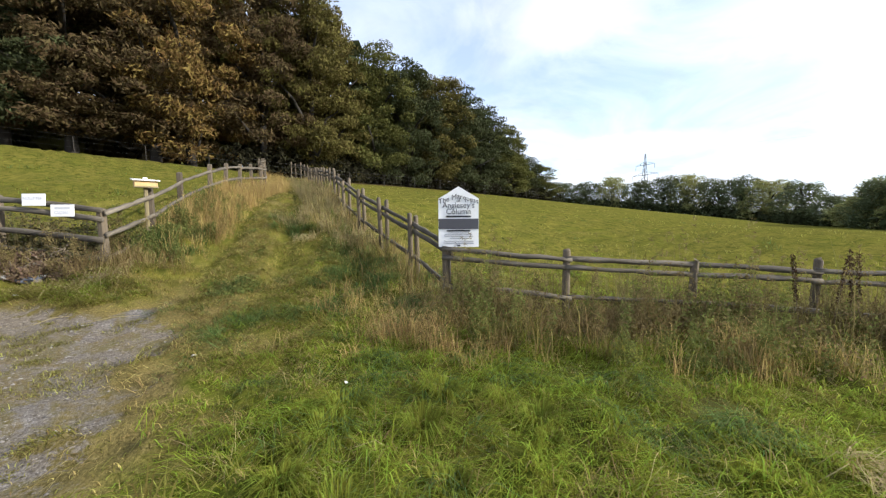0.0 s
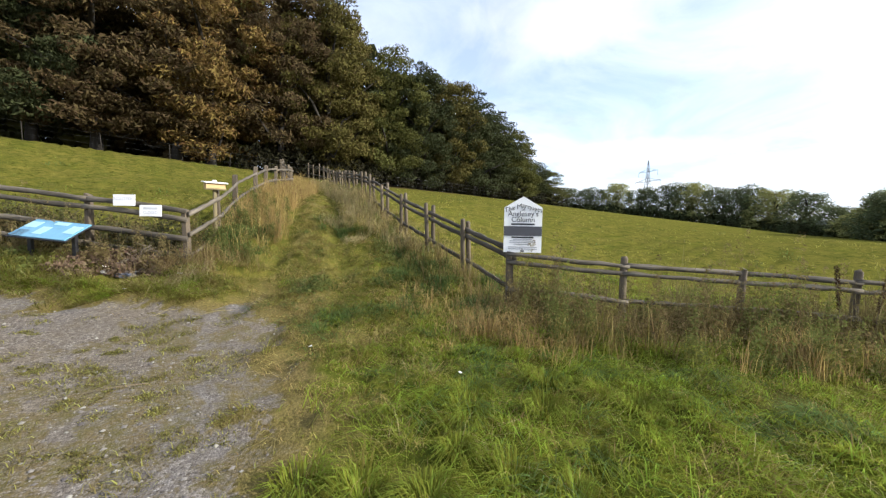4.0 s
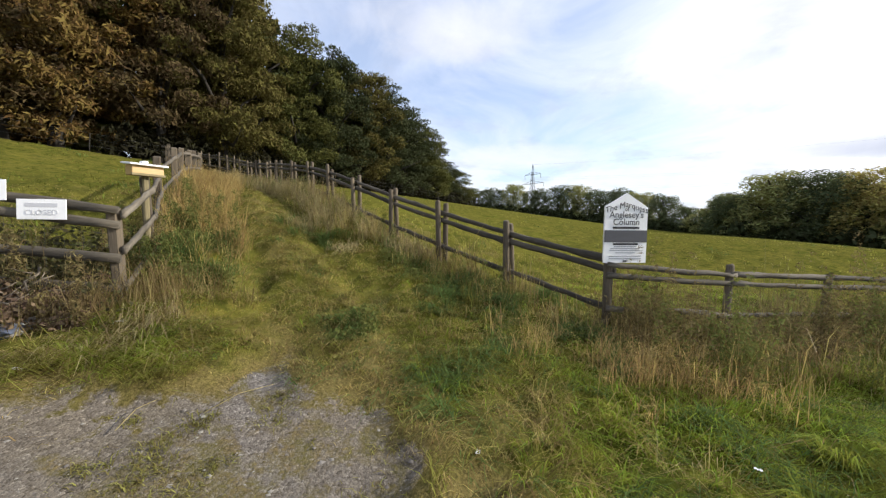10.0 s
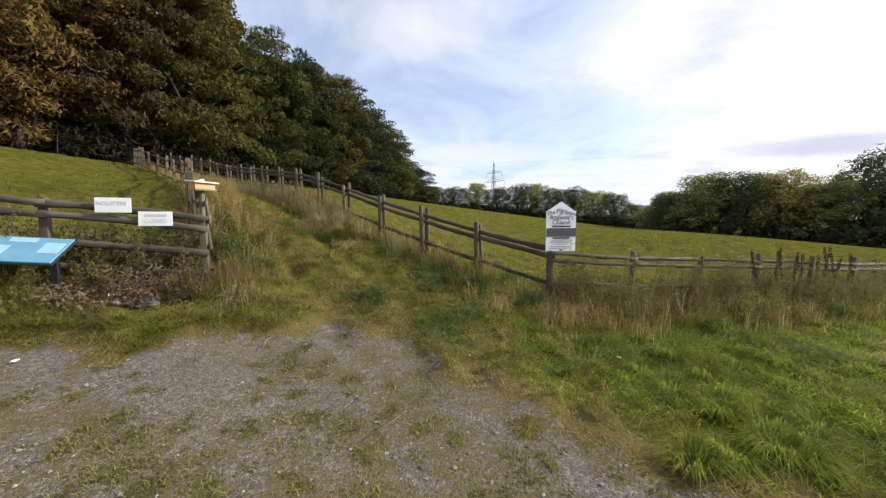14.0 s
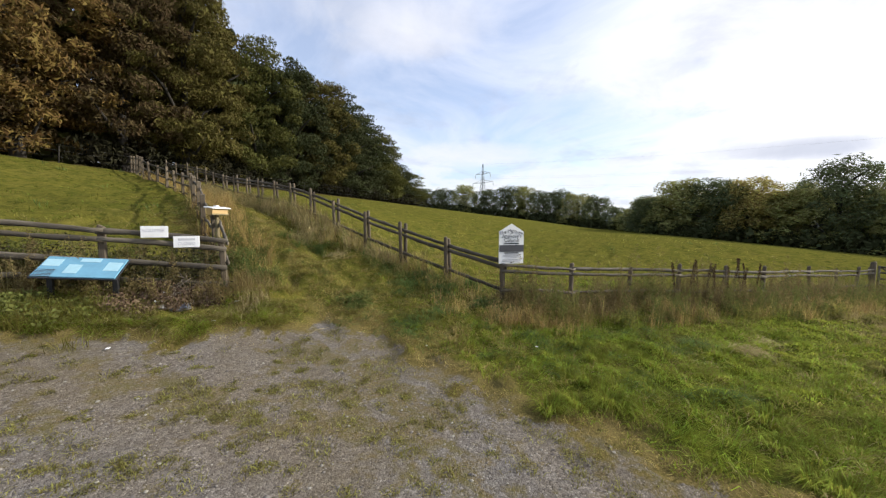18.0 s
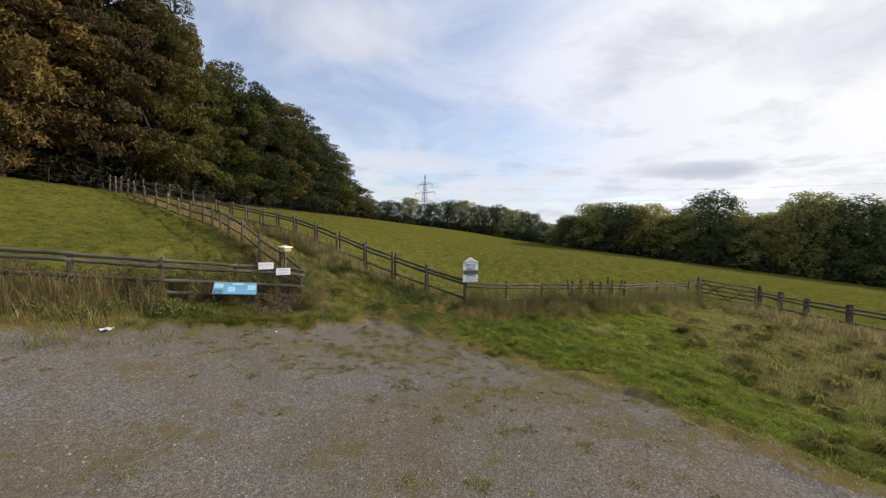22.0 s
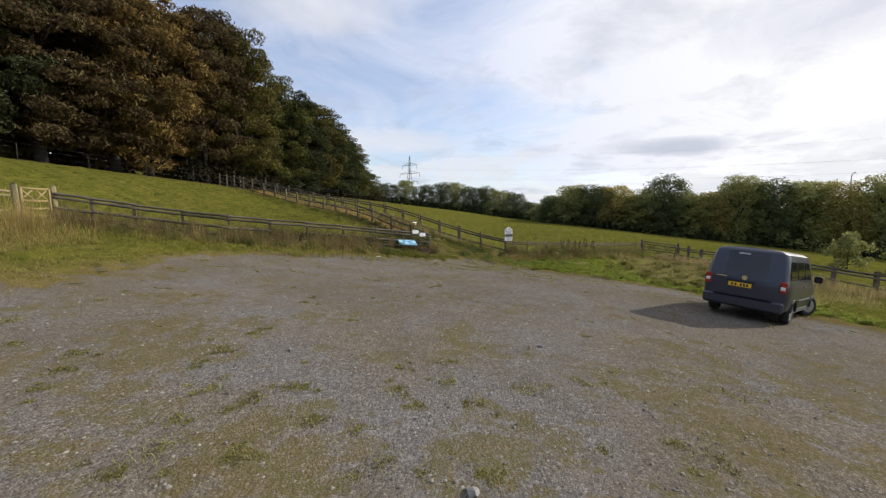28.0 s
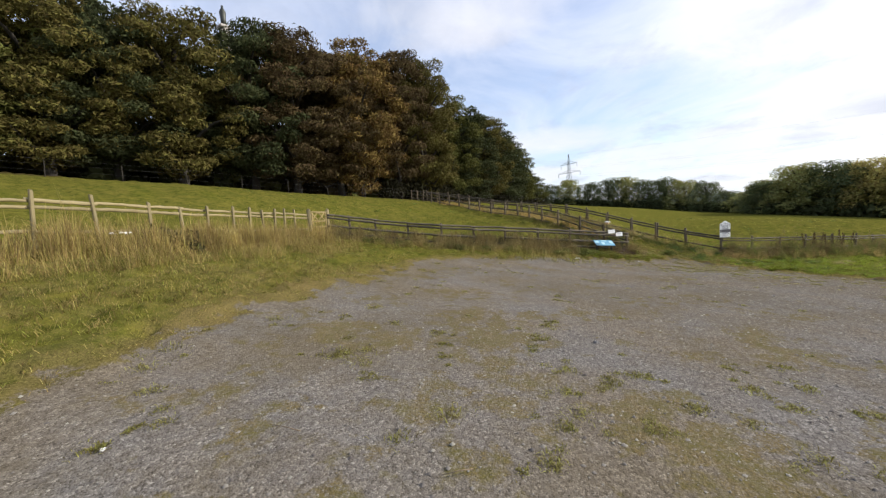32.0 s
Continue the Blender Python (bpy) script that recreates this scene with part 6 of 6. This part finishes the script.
TUFTS_EAST = [(-1.23, 5.24, .09), (-2.22, 6.37, .1), (-2.45, 5.75, .12), (-1.91, 4.46, .1), (-2.17, 4.84, .11), (-3.04, 5.9, .08), (-2.25, 5.13, .2), (-1.33, 4.9, .09), (-1.92, 6.16, .08), (-1.79, 3.35, .17), (-3.4, 6.02, .12), (-3.34, 5.14, .1), (-2.67, 4.18, .13), (-1.47, 4.29, .12),
              (-0.95, 4.15, .16), (-3.15, 4.77, .12), (-1.74, 5.14, .09), (-1.98, 5.44, .08), (-1.33, 3.43, .1), (-1.22, 5.67, .07), (-2.41, 6.58, .06), (-2.81, 7.55, .07), (-2.93, 6.91, .07), (-0.62, 4.73, .12), (-3.53, 5.79, .16), (-3.22, 4.84, .2), (-4.21, 1.45, .14), (-4.27, 0.73, .15), (-2.27, 1.07, .12), (-2.86, 2.87, .08), (-5.64, 1.77, .16), (-5.95, 2.44, .14), (-2.03, -0.31, .18)]
TUFTS_WEST = [(-17.5, 4.7, .16), (-17.5, 5.14, .14), (-16.8, 3.64, .12), (-16.4, 3.2, .12), (-17.1, 4.5, .1), (-17.1, 5.75, .12), (-16.6, 5.9, .12), (-17.8, 2.5, .12), (-17.0, 3.3, .1), (-16.1, 2.3, .17), (-16.7, 2.8, .1), (-17.9, 3.3, .15), (-15.3, -0.06, .12), (-16.9, 0.83, .2), (-18.6, 4.8, .12), (-17.5, 6.9, .12), (-18.1, 6.3, .1), (-13.9, 6.6, .14), (-16, 6, .12),
              (-18, 5, .1), (-18.2, 4.2, .12), (-15.6, 1.8, .14), (-18.8, 6.9, .22), (-17.9, 8.3, .1), (-19, 6.5, .1), (-19.1, 4.7, .12), (-17.2, 4.6, .1), (-16.2, 3.8, .1), (-15.7, 3.3, .12), (-17.8, 6.6, .1), (-20.9, 7, .1), (-15.7, 6, .1), (-13.4, 6.8, .1)]
cx, cy = scatter(1100, -24, 1, -8, 13, want_tuft)
ex, ey = scatter(380, -4.6, 0.2, 1.6, 8.2, lambda a, b: (inside(a, b, GRAVEL_EDGE) > 0.0) * (0.35 + 0.65 * step(ripple(a, b, 1.2, 25), -0.2, 0.5)))
r = np.concatenate([0.03 + 0.08 * rng.random(len(cx)) ** 1.6, 0.04 + 0.09 * rng.random(len(ex)) ** 1.5])
cx, cy = np.concatenate([cx, ex]), np.concatenate([cy, ey])
marked = np.array(TUFTS_EAST + TUFTS_WEST)
for q in range(4):
    spread = marked[:, 2] * (0.0 if q == 0 else 1.0)
    cx, cy = np.concatenate([cx, marked[:, 0] + rng.normal(0, 1, len(marked)) * spread]), np.concatenate([cy, marked[:, 1] + rng.normal(0, 1, len(marked)) * spread])
    r = np.concatenate([r, marked[:, 2] * (0.6 if q == 0 else 0.32)])
per = 90
x = np.repeat(cx, per) + rng.normal(0, 1, len(cx) * per) * np.repeat(r, per) * 0.8
y = np.repeat(cy, per) + rng.normal(0, 1, len(cy) * per) * np.repeat(r, per) * 0.65
n = len(x)
blades("gravel_tufts", "small flattened tufts of grass and moss growing through the gravel", x, y, rng.uniform(0.015, 0.05, n) * np.repeat(np.clip(r / 0.06, 0.7, 1.4), per), rng.uniform(0.004, 0.008, n), rng.uniform(0.6, 1.9, n), M_GRASS_TUFT)

STRAW_AT = [(-0.15, 7.4, 150, 0.38, 3.6), (-0.45, 7.25, 90, 0.32, 4.0), (3.55, 0.0, 260, 0.42, 4.4), (3.2, 8.7, 120, 0.4, 4.2), (4.4, -0.4, 160, 0.38, 4.6)]
DOCKS_AT = [(6.55, 0.7), (6.75, 0.45), (6.95, 0.22), (7.2, 0.05), (7.4, -0.15), (7.6, -0.3), (7.75, -0.5), (7.95, -0.65), (8.15, -0.85), (8.3, -0.95), (8.5, -1.1), (8.8, -1.35), (7.1, 0.3), (9.2, -1.6)]
WEEDS_AT = [(1.04, 9.3, 0.35), (1.12, 6.32, 0.3), (3.14, 6.5, 0.35), (3.7, 5.5, 0.3), (3.2, 4.0, 0.3), (2.6, 3.7, 0.22), (4.1, 3.1, 0.3), (0.6, 9.0, 0.35), (0.3, 8.3, 0.3), (3.5, 7.6, 0.3), (3.9, 8.9, 0.3), (4.9, 2.0, 0.3), (2.2, 5.0, 0.2)]
TUSSOCKS_AT = [(0.8, -3.0, 0.3), (1.3, -4.9, 0.3), (2.3, -3.5, 0.25), (-2.3, -3.6, 0.3), (-1.6, -5.6, 0.3), (0.0, -3.9, 0.22), (-0.6, -4.8, 0.26), (5.2, -2.9, 0.26), (8.4, -6.8, 0.3), (2.0, -7.4, 0.3), (-0.5, -7.0, 0.3), (3.7, -1.8, 0.22), (4.5, -4.5, 0.3), (6.0, -5.5, 0.3), (0.3, -5.6, 0.3), (7.5, -4.0, 0.25), (-3.0, -5.5, 0.3), (3.0, -6.5, 0.3)]


def straw_tussock(x, y, n, length, aim):
    """A pale tussock combed flat by the wind and rain."""
    a = aim + rng.normal(0, 0.6, n)
    r = rng.normal(0, 0.14, (n, 2))
    bx, by = x + r[:, 0], y + r[:, 1]
    ln = length * rng.uniform(0.6, 1.2, n)
    z0 = ground_height(bx, by)
    ex, ey = bx + np.cos(a) * ln, by + np.sin(a) * ln
    z1 = ground_height(ex, ey) + rng.uniform(0.01, 0.07, n)
    mx, my, mz = bx + np.cos(a) * ln * 0.45, by + np.sin(a) * ln * 0.45, z0 + length * rng.uniform(0.10, 0.34, n)
    w = rng.uniform(0.0018, 0.0040, n)
    sx, sy = -np.sin(a) * w, np.cos(a) * w
    v = np.stack([np.stack([bx - sx, by - sy, z0], 1), np.stack([bx + sx, by + sy, z0], 1), np.stack([mx + sx, my + sy, mz], 1), np.stack([mx - sx, my - sy, mz], 1), np.stack([ex, ey, z1], 1)], 1).reshape(-1, 3)
    i = np.arange(n) * 5
    f = np.concatenate([np.stack([i, i + 1, i + 2], 1), np.stack([i, i + 2, i + 3], 1), np.stack([i + 3, i + 2, i + 4], 1)])
    tagged(new("straw_tussock", np_mesh("straw_tussock", v, f, (M_GRASS_STRAW,))), "pale flattened tussock of dead straw on the verge", "grass", group="flattened tussocks", kind="stuff")


for x, y, n, ln, aim in STRAW_AT:
    straw_tussock(x, y, n, ln, aim)


def dome(name, label, mat, x, y, r, h, n, group, w=0.007, sag=0.45):
    """A rounded tussock: blades that spring from one crown and bend outward."""
    a = rng.uniform(0, 2 * math.pi, n)
    q = r * np.sqrt(rng.random(n)) * 0.45
    bx, by = x + np.cos(a) * q, y + np.sin(a) * q
    out = r * rng.uniform(0.3, 1.2, n)
    hh = h * rng.uniform(0.6, 1.15, n)
    z = ground_height(bx, by) - 0.01
    ww = w * rng.uniform(0.6, 1.4, n)
    b = a + rng.normal(0, 0.35, n)
    sx, sy = -np.sin(b) * ww / 2, np.cos(b) * ww / 2
    mx, my = bx + np.cos(b) * out * 0.35, by + np.sin(b) * out * 0.35
    ex, ey = bx + np.cos(b) * out, by + np.sin(b) * out
    ze = z + hh * np.clip(1.05 - sag * out / r * rng.uniform(0.6, 1.4, n), 0.2, 1.2)
    v = np.stack([np.stack([bx - sx, by - sy, z], 1), np.stack([bx + sx, by + sy, z], 1), np.stack([mx + sx, my + sy, z + hh * 0.75], 1), np.stack([mx - sx, my - sy, z + hh * 0.75], 1), np.stack([ex, ey, ze], 1)], 1).reshape(-1, 3)
    i = np.arange(n) * 5
    f = np.concatenate([np.stack([i, i + 1, i + 2], 1), np.stack([i, i + 2, i + 3], 1), np.stack([i + 3, i + 2, i + 4], 1)])
    return tagged(new(name, np_mesh(name, v, f, (mat,))), label, "grass", group=group, kind="stuff")


MORE_TUSSOCKS = [(a, b, c) for a, b, c in zip(rng.uniform(-4, 9, 60), rng.uniform(-9, -2, 60), rng.uniform(0.14, 0.28, 60)) if float(covers(np.array([a]), np.array([b]))[4][0]) < -1.3][:24]
for x, y, h in TUSSOCKS_AT + MORE_TUSSOCKS:
    dome("meadow_tussock", "rounded olive-green tussock in the rough meadow", M_TUSSOCK, x, y, h * 1.25, h * 1.15, 460, "meadow tussocks", 0.010, 0.75)

M_BRAMBLE = leaf_mat("bramble_leaf", (0.07, 0.066, 0.03), 0.35)
lumps = [(a, b) for a, b in zip(rng.uniform(-8, 9, 700), rng.uniform(-7, 3.5, 700)) if -3.0 < float(covers(np.array([a]), np.array([b]))[4][0]) < -0.6][:75]
for x, y in lumps:
    s = rng.uniform(0.12, 0.24)
    dome("lush_tussock", "springy bright green grass tussock on the verge", M_LUMP, x, y, s * 1.2, s * 0.8, 230, "green tussocks on the verge", 0.006, 0.8)

M_DOCK = leaf_mat("dock_seed", (0.075, 0.045, 0.026), 0.15)


def dock_stalk(x, y, h):
    d = thing("dock_stalk", "tall dead brown dock stalk with seed heads beside the fence", "weed", pose(x, y, at_ground(x, y), rng.uniform(-8, 8), rng.uniform(-8, 8), rng.uniform(0, 360)), group="dock stalks")
    part("stem", rod_mesh("stem", [(0, 0, -0.05), (0.015, 0, h * 0.5), (0.03, 0.02, h)], [0.007, 0.006, 0.003], M_TWIG, 5), M_TWIG, d)
    cs = [(0.015 + 0.015 * f, 0.02 * f, h * (0.5 + 0.5 * f)) for f in np.linspace(0, 1, 9)]
    v, f = leaf_cloud(np.array(cs), np.full(len(cs), 0.028), 420, 0.013, 1.9)
    part("seed_head", np_mesh("seed_head", v, f, (M_DOCK,)), M_DOCK, d, "dark brown seed head")


def weed_patch(name, label, spots, count, size, mat, flat=0.6):
    cs, rs = [], []
    for x, y, r in spots:
        for _ in range(7):
            px, py = x + rng.normal(0, r * 0.6), y + rng.normal(0, r * 0.6)
            cs.append((px, py, at_ground(px, py) + r * 0.15))
            rs.append(r * rng.uniform(0.35, 0.7))
    v, f = leaf_cloud(np.array(cs), np.array(rs), count, size, flat)
    tagged(new(name, np_mesh(name, v, f, (mat,))), label, "weeds", kind="stuff")


for x, y in DOCKS_AT:
    dock_stalk(x, y, rng.uniform(0.9, 1.25))
weed_patch("broadleaf_weeds", "low green broad-leaved weeds among the grass", WEEDS_AT, 15000, 0.020, M_WEED)
weed_patch("bank_weeds", "dark green leafy weeds on the bank under the fence", [(-3.2 - 0.85 * k, 9.3 + 0.86 * k, 0.4) for k in range(9)] + [(-1.9, 8.35, 0.35), (-2.6, 8.9, 0.4)], 12000, 0.032, M_WEED)
weed_patch("bank_brambles", "dark leafless brambles and ivy behind the front fence", [(FENCE_FRONT[0][0] - 0.86 * q + 0.3, FENCE_FRONT[0][1] + 0.76 * q + 0.3, 0.55) for q in np.arange(0.2, 8, 0.5)], 17000, 0.028, M_BRAMBLE, 1.3)
weed_patch("bramble_bush", "dark leafy bramble bush against the pale fence", [(-17.5, 15.0, 0.45), (-17.2, 15.4, 0.5), (-17.8, 15.2, 0.4), (-17.4, 15.3, 0.6)], 5200, 0.05, M_BRAMBLE, 1.1)
scrub = [(FENCE_RIGHT[k][0] + (FENCE_RIGHT[k + 1][0] - FENCE_RIGHT[k][0]) * f - o * 0.7, FENCE_RIGHT[k][1] + (FENCE_RIGHT[k + 1][1] - FENCE_RIGHT[k][1]) * f - o * 0.7, r)
         for k in range(8) for f, o, r in ((0.1, 0.15, 0.5), (0.35, 0.3, 0.6), (0.6, 0.1, 0.45), (0.85, 0.25, 0.55))]
weed_patch("fence_scrub", "tangled brown dying weeds along the lower field fence", scrub, 22000, 0.022, M_SCRUB, 1.2)
weed_patch("debris_heap", "brown heap of dead leaves and garden waste below the fence", [(-0.95, 8.2, 0.4), (-1.25, 8.45, 0.4), (-0.6, 8.0, 0.3), (-1.6, 8.6, 0.4), (-0.5, 8.15, 0.3)], 12000, 0.026, M_DEBRIS, 0.4)

# ---- loose stones and litter ----
M_PEBBLE = material("gravel_stone", (0.185, 0.168, 0.145), 0.9, vary=0.3, scale=20, bump=0.3, island=1.1)
M_PEBBLE_PALE = material("pale_stone", (0.22, 0.21, 0.195), 0.9, vary=0.25, scale=20, bump=0.3)


def pebbles():
    """Loose chips of stone on the car park: squashed octahedra with uneven corners."""
    x, y = scatter(74000, -24, 1, -8, 12, lambda a, b: np.clip((covers(a, b)[0] > 0.5) * np.exp(-(along(a, b, [(-1.5, 3), (-6, 2), (-12, 2.5), (-20, 3.5)]) / 5.0) ** 2), 0, 1))
    n = len(x)
    s = 0.005 + 0.016 * rng.random(n) ** 4
    z = ground_height(x, y) + s * 0.15
    dirs = np.array([(1, 0, 0), (0, 1, 0), (-1, 0, 0), (0, -1, 0), (0, 0, 0.7), (0, 0, -0.7)])
    a = rng.uniform(0, 6.28, n)
    ca_, sa_ = np.cos(a)[:, None], np.sin(a)[:, None]
    d = dirs[None] * rng.uniform(0.6, 1.4, (n, 6, 1))
    rx = d[..., 0] * ca_ - d[..., 1] * sa_
    ry = d[..., 0] * sa_ + d[..., 1] * ca_
    v = np.stack([rx * s[:, None] + x[:, None], ry * s[:, None] + y[:, None], d[..., 2] * s[:, None] + z[:, None]], -1).reshape(-1, 3)
    tri = np.array([(0, 1, 4), (1, 2, 4), (2, 3, 4), (3, 0, 4)])
    f = (np.arange(n)[:, None, None] * 6 + tri[None]).reshape(-1, 3)
    tagged(new("loose_gravel", np_mesh("loose_gravel", v, f, (M_PEBBLE,))), "loose grey stone chips lying on the car park", "gravel", kind="stuff")


pebbles()


def stone_mesh(s, seed):
    bm = bmesh.new()
    bmesh.ops.create_icosphere(bm, subdivisions=2, radius=s)
    for v in bm.verts:
        k = 1 + 0.55 * noise.noise(v.co * (1.1 / s) + Vector((seed, 0, 0))) + 0.2 * noise.noise(v.co * (3.0 / s))
        v.co = Vector((v.co.x * k * 1.2, v.co.y * k, v.co.z * k * 0.7))
    return bm_mesh("stone", bm, M_PEBBLE_PALE)


for k, (x, y, s) in enumerate([(-18.0, 2.63, 0.042), (-17.7, 0.56, 0.045), (-0.85, 8.05, 0.06), (-1.15, 8.2, 0.05), (-0.6, 7.85, 0.05), (-16.3, 5.2, 0.03), (-14.5, 2.2, 0.035), (-9.5, 3.0, 0.03), (-1.4, 8.3, 0.05), (-0.75, 8.15, 0.07), (-1.0, 7.9, 0.04), (-1.3, 8.0, 0.05), (-0.5, 7.95, 0.045), (-1.6, 8.35, 0.06), (-0.9, 8.3, 0.05)]):
    tagged(new("stone", stone_mesh(s, k)), "rough pale grey stone lying on the ground", "stone", group="loose stones").matrix_basis = pose(x, y, at_ground(x, y) + s * 0.35, 0, 0, k * 50)

def broken_branch(x, y, ln, yaw, lift, tilt):
    """A dead branch with two side twigs, thrown on the heap."""
    b = thing("broken_branch", "grey dead branch lying on the heap below the fence", "branch", pose(x, y, at_ground(x, y) + lift, 0, tilt, yaw), group="dead branches")
    part("limb", rod_mesh("limb", [(-ln / 2, 0, 0), (-ln * 0.1, 0.03, 0.02), (ln * 0.25, -0.02, 0.05), (ln / 2, 0.02, 0.03)], [0.014, 0.012, 0.009, 0.004], M_STICK, 6), M_STICK, b)
    for f, up in ((-0.1, 0.16), (0.2, 0.12)):
        part("twig", rod_mesh("twig", [(ln * f, 0.01, 0.03), (ln * f + 0.08, 0.05 * (1 if f > 0 else -1), up * 0.6), (ln * f + 0.12, 0.10 * (1 if f > 0 else -1), up)], [0.007, 0.005, 0.002], M_STICK, 5), M_STICK, b)


M_STICK = material("dead_wood", (0.17, 0.14, 0.105), 0.95, vary=0.35, scale=9, bump=0.4, grain=(0.2, 1, 1))
for k in range(9):
    q = k / 13
    broken_branch(-0.55 - 1.15 * q + rng.normal(0, 0.12), 7.98 + 0.72 * q + rng.normal(0, 0.14), rng.uniform(0.3, 0.6), rng.uniform(0, 360), rng.uniform(0.05, 0.16), rng.uniform(-25, 25))
M_BAG = material("grey_blue_plastic", (0.10, 0.12, 0.17), 0.35, vary=0.3, scale=14, bump=0.8, bump_scale=22)


def plastic_bag(x, y, s):
    bm = bmesh.new()
    bmesh.ops.create_icosphere(bm, subdivisions=3, radius=s)
    for v in bm.verts:
        k = 1 + 0.35 * noise.noise(v.co * (2.0 / s)) + 0.18 * noise.noise(v.co * (5.0 / s) + Vector((3, 0, 0)))
        v.co = Vector((v.co.x * k * 1.5, v.co.y * k, v.co.z * k * 0.45))
    ob = tagged(new("plastic_bag", bm_mesh("plastic_bag", bm, M_BAG)), "crumpled blue-grey plastic bag lying in the garden waste", "bag")
    ob.matrix_basis = pose(x, y, at_ground(x, y) + s * 0.35, 0, 0, 25)


plastic_bag(-1.02, 8.02, 0.13)

M_LITTER = material("crumpled_paper", (0.75, 0.75, 0.74), 0.6, vary=0.08)


def litter(x, y, s, lift=0.02):
    bm = bmesh.new()
    bmesh.ops.create_grid(bm, x_segments=6, y_segments=4, size=s)
    for v in bm.verts:
        v.co.z = s * 0.5 * noise.noise(v.co * (2.2 / s) + Vector((x, y, 0)))
        v.co.y *= 0.6
    ex = bmesh.ops.solidify(bm, geom=bm.faces[:], thickness=0.002)
    ob = tagged(new("litter", bm_mesh("litter", bm, M_LITTER)), "small crumpled piece of white paper litter on the ground", "litter", group="scraps of litter")
    ob.matrix_basis = pose(x, y, at_ground(x, y) + lift, 0, 0, x * 57)


for x, y, s, l in ((0.4, 4.43, 0.022, 0.02), (-1.1, 7.1, 0.03, 0.03), (-0.95, 7.95, 0.05, 0.08), (-0.8, 8.2, 0.04, 0.1), (-1.3, 8.1, 0.045, 0.12), (-1.12, 8.25, 0.03, 0.14), (-0.72, 7.85, 0.06, 0.06), (-0.62, 8.05, 0.03, 0.12), (-0.42, 7.55, 0.04, 0.03), (-4.42, 9.29, 0.11, 0.05), (-18.85, 15.1, 0.2, 0.4), (1.3, 3.0, 0.02, 0.12), (-2.3, 7.2, 0.03, 0.02), (-20.87, 6.93, 0.02, 0.015)):
    litter(x, y, s, l)

for k, (x, y, ln) in enumerate([(-0.2, 6.0, 0.5), (-0.7, 6.25, 0.4), (0.35, 6.1, 0.35), (-20.0, 6.3, 0.25), (-19.6, 5.1, 0.2), (-1.2, 4.4, 0.4)]):
    z = at_ground(x, y) + 0.02
    me = rod_mesh("straw_stalk", [(-ln / 2, 0, 0), (0, 0.03, 0.03), (ln / 2, 0.01, 0.01)], [0.003, 0.003, 0.002], M_GRASS_STRAW if k < 3 else M_TWIG, 5)
    tagged(new("dry_stalk", me), "dry broken stalk lying at the gravel's edge", "stalk", group="dry stalks").matrix_basis = pose(x, y, z, 0, 0, 35 * k)
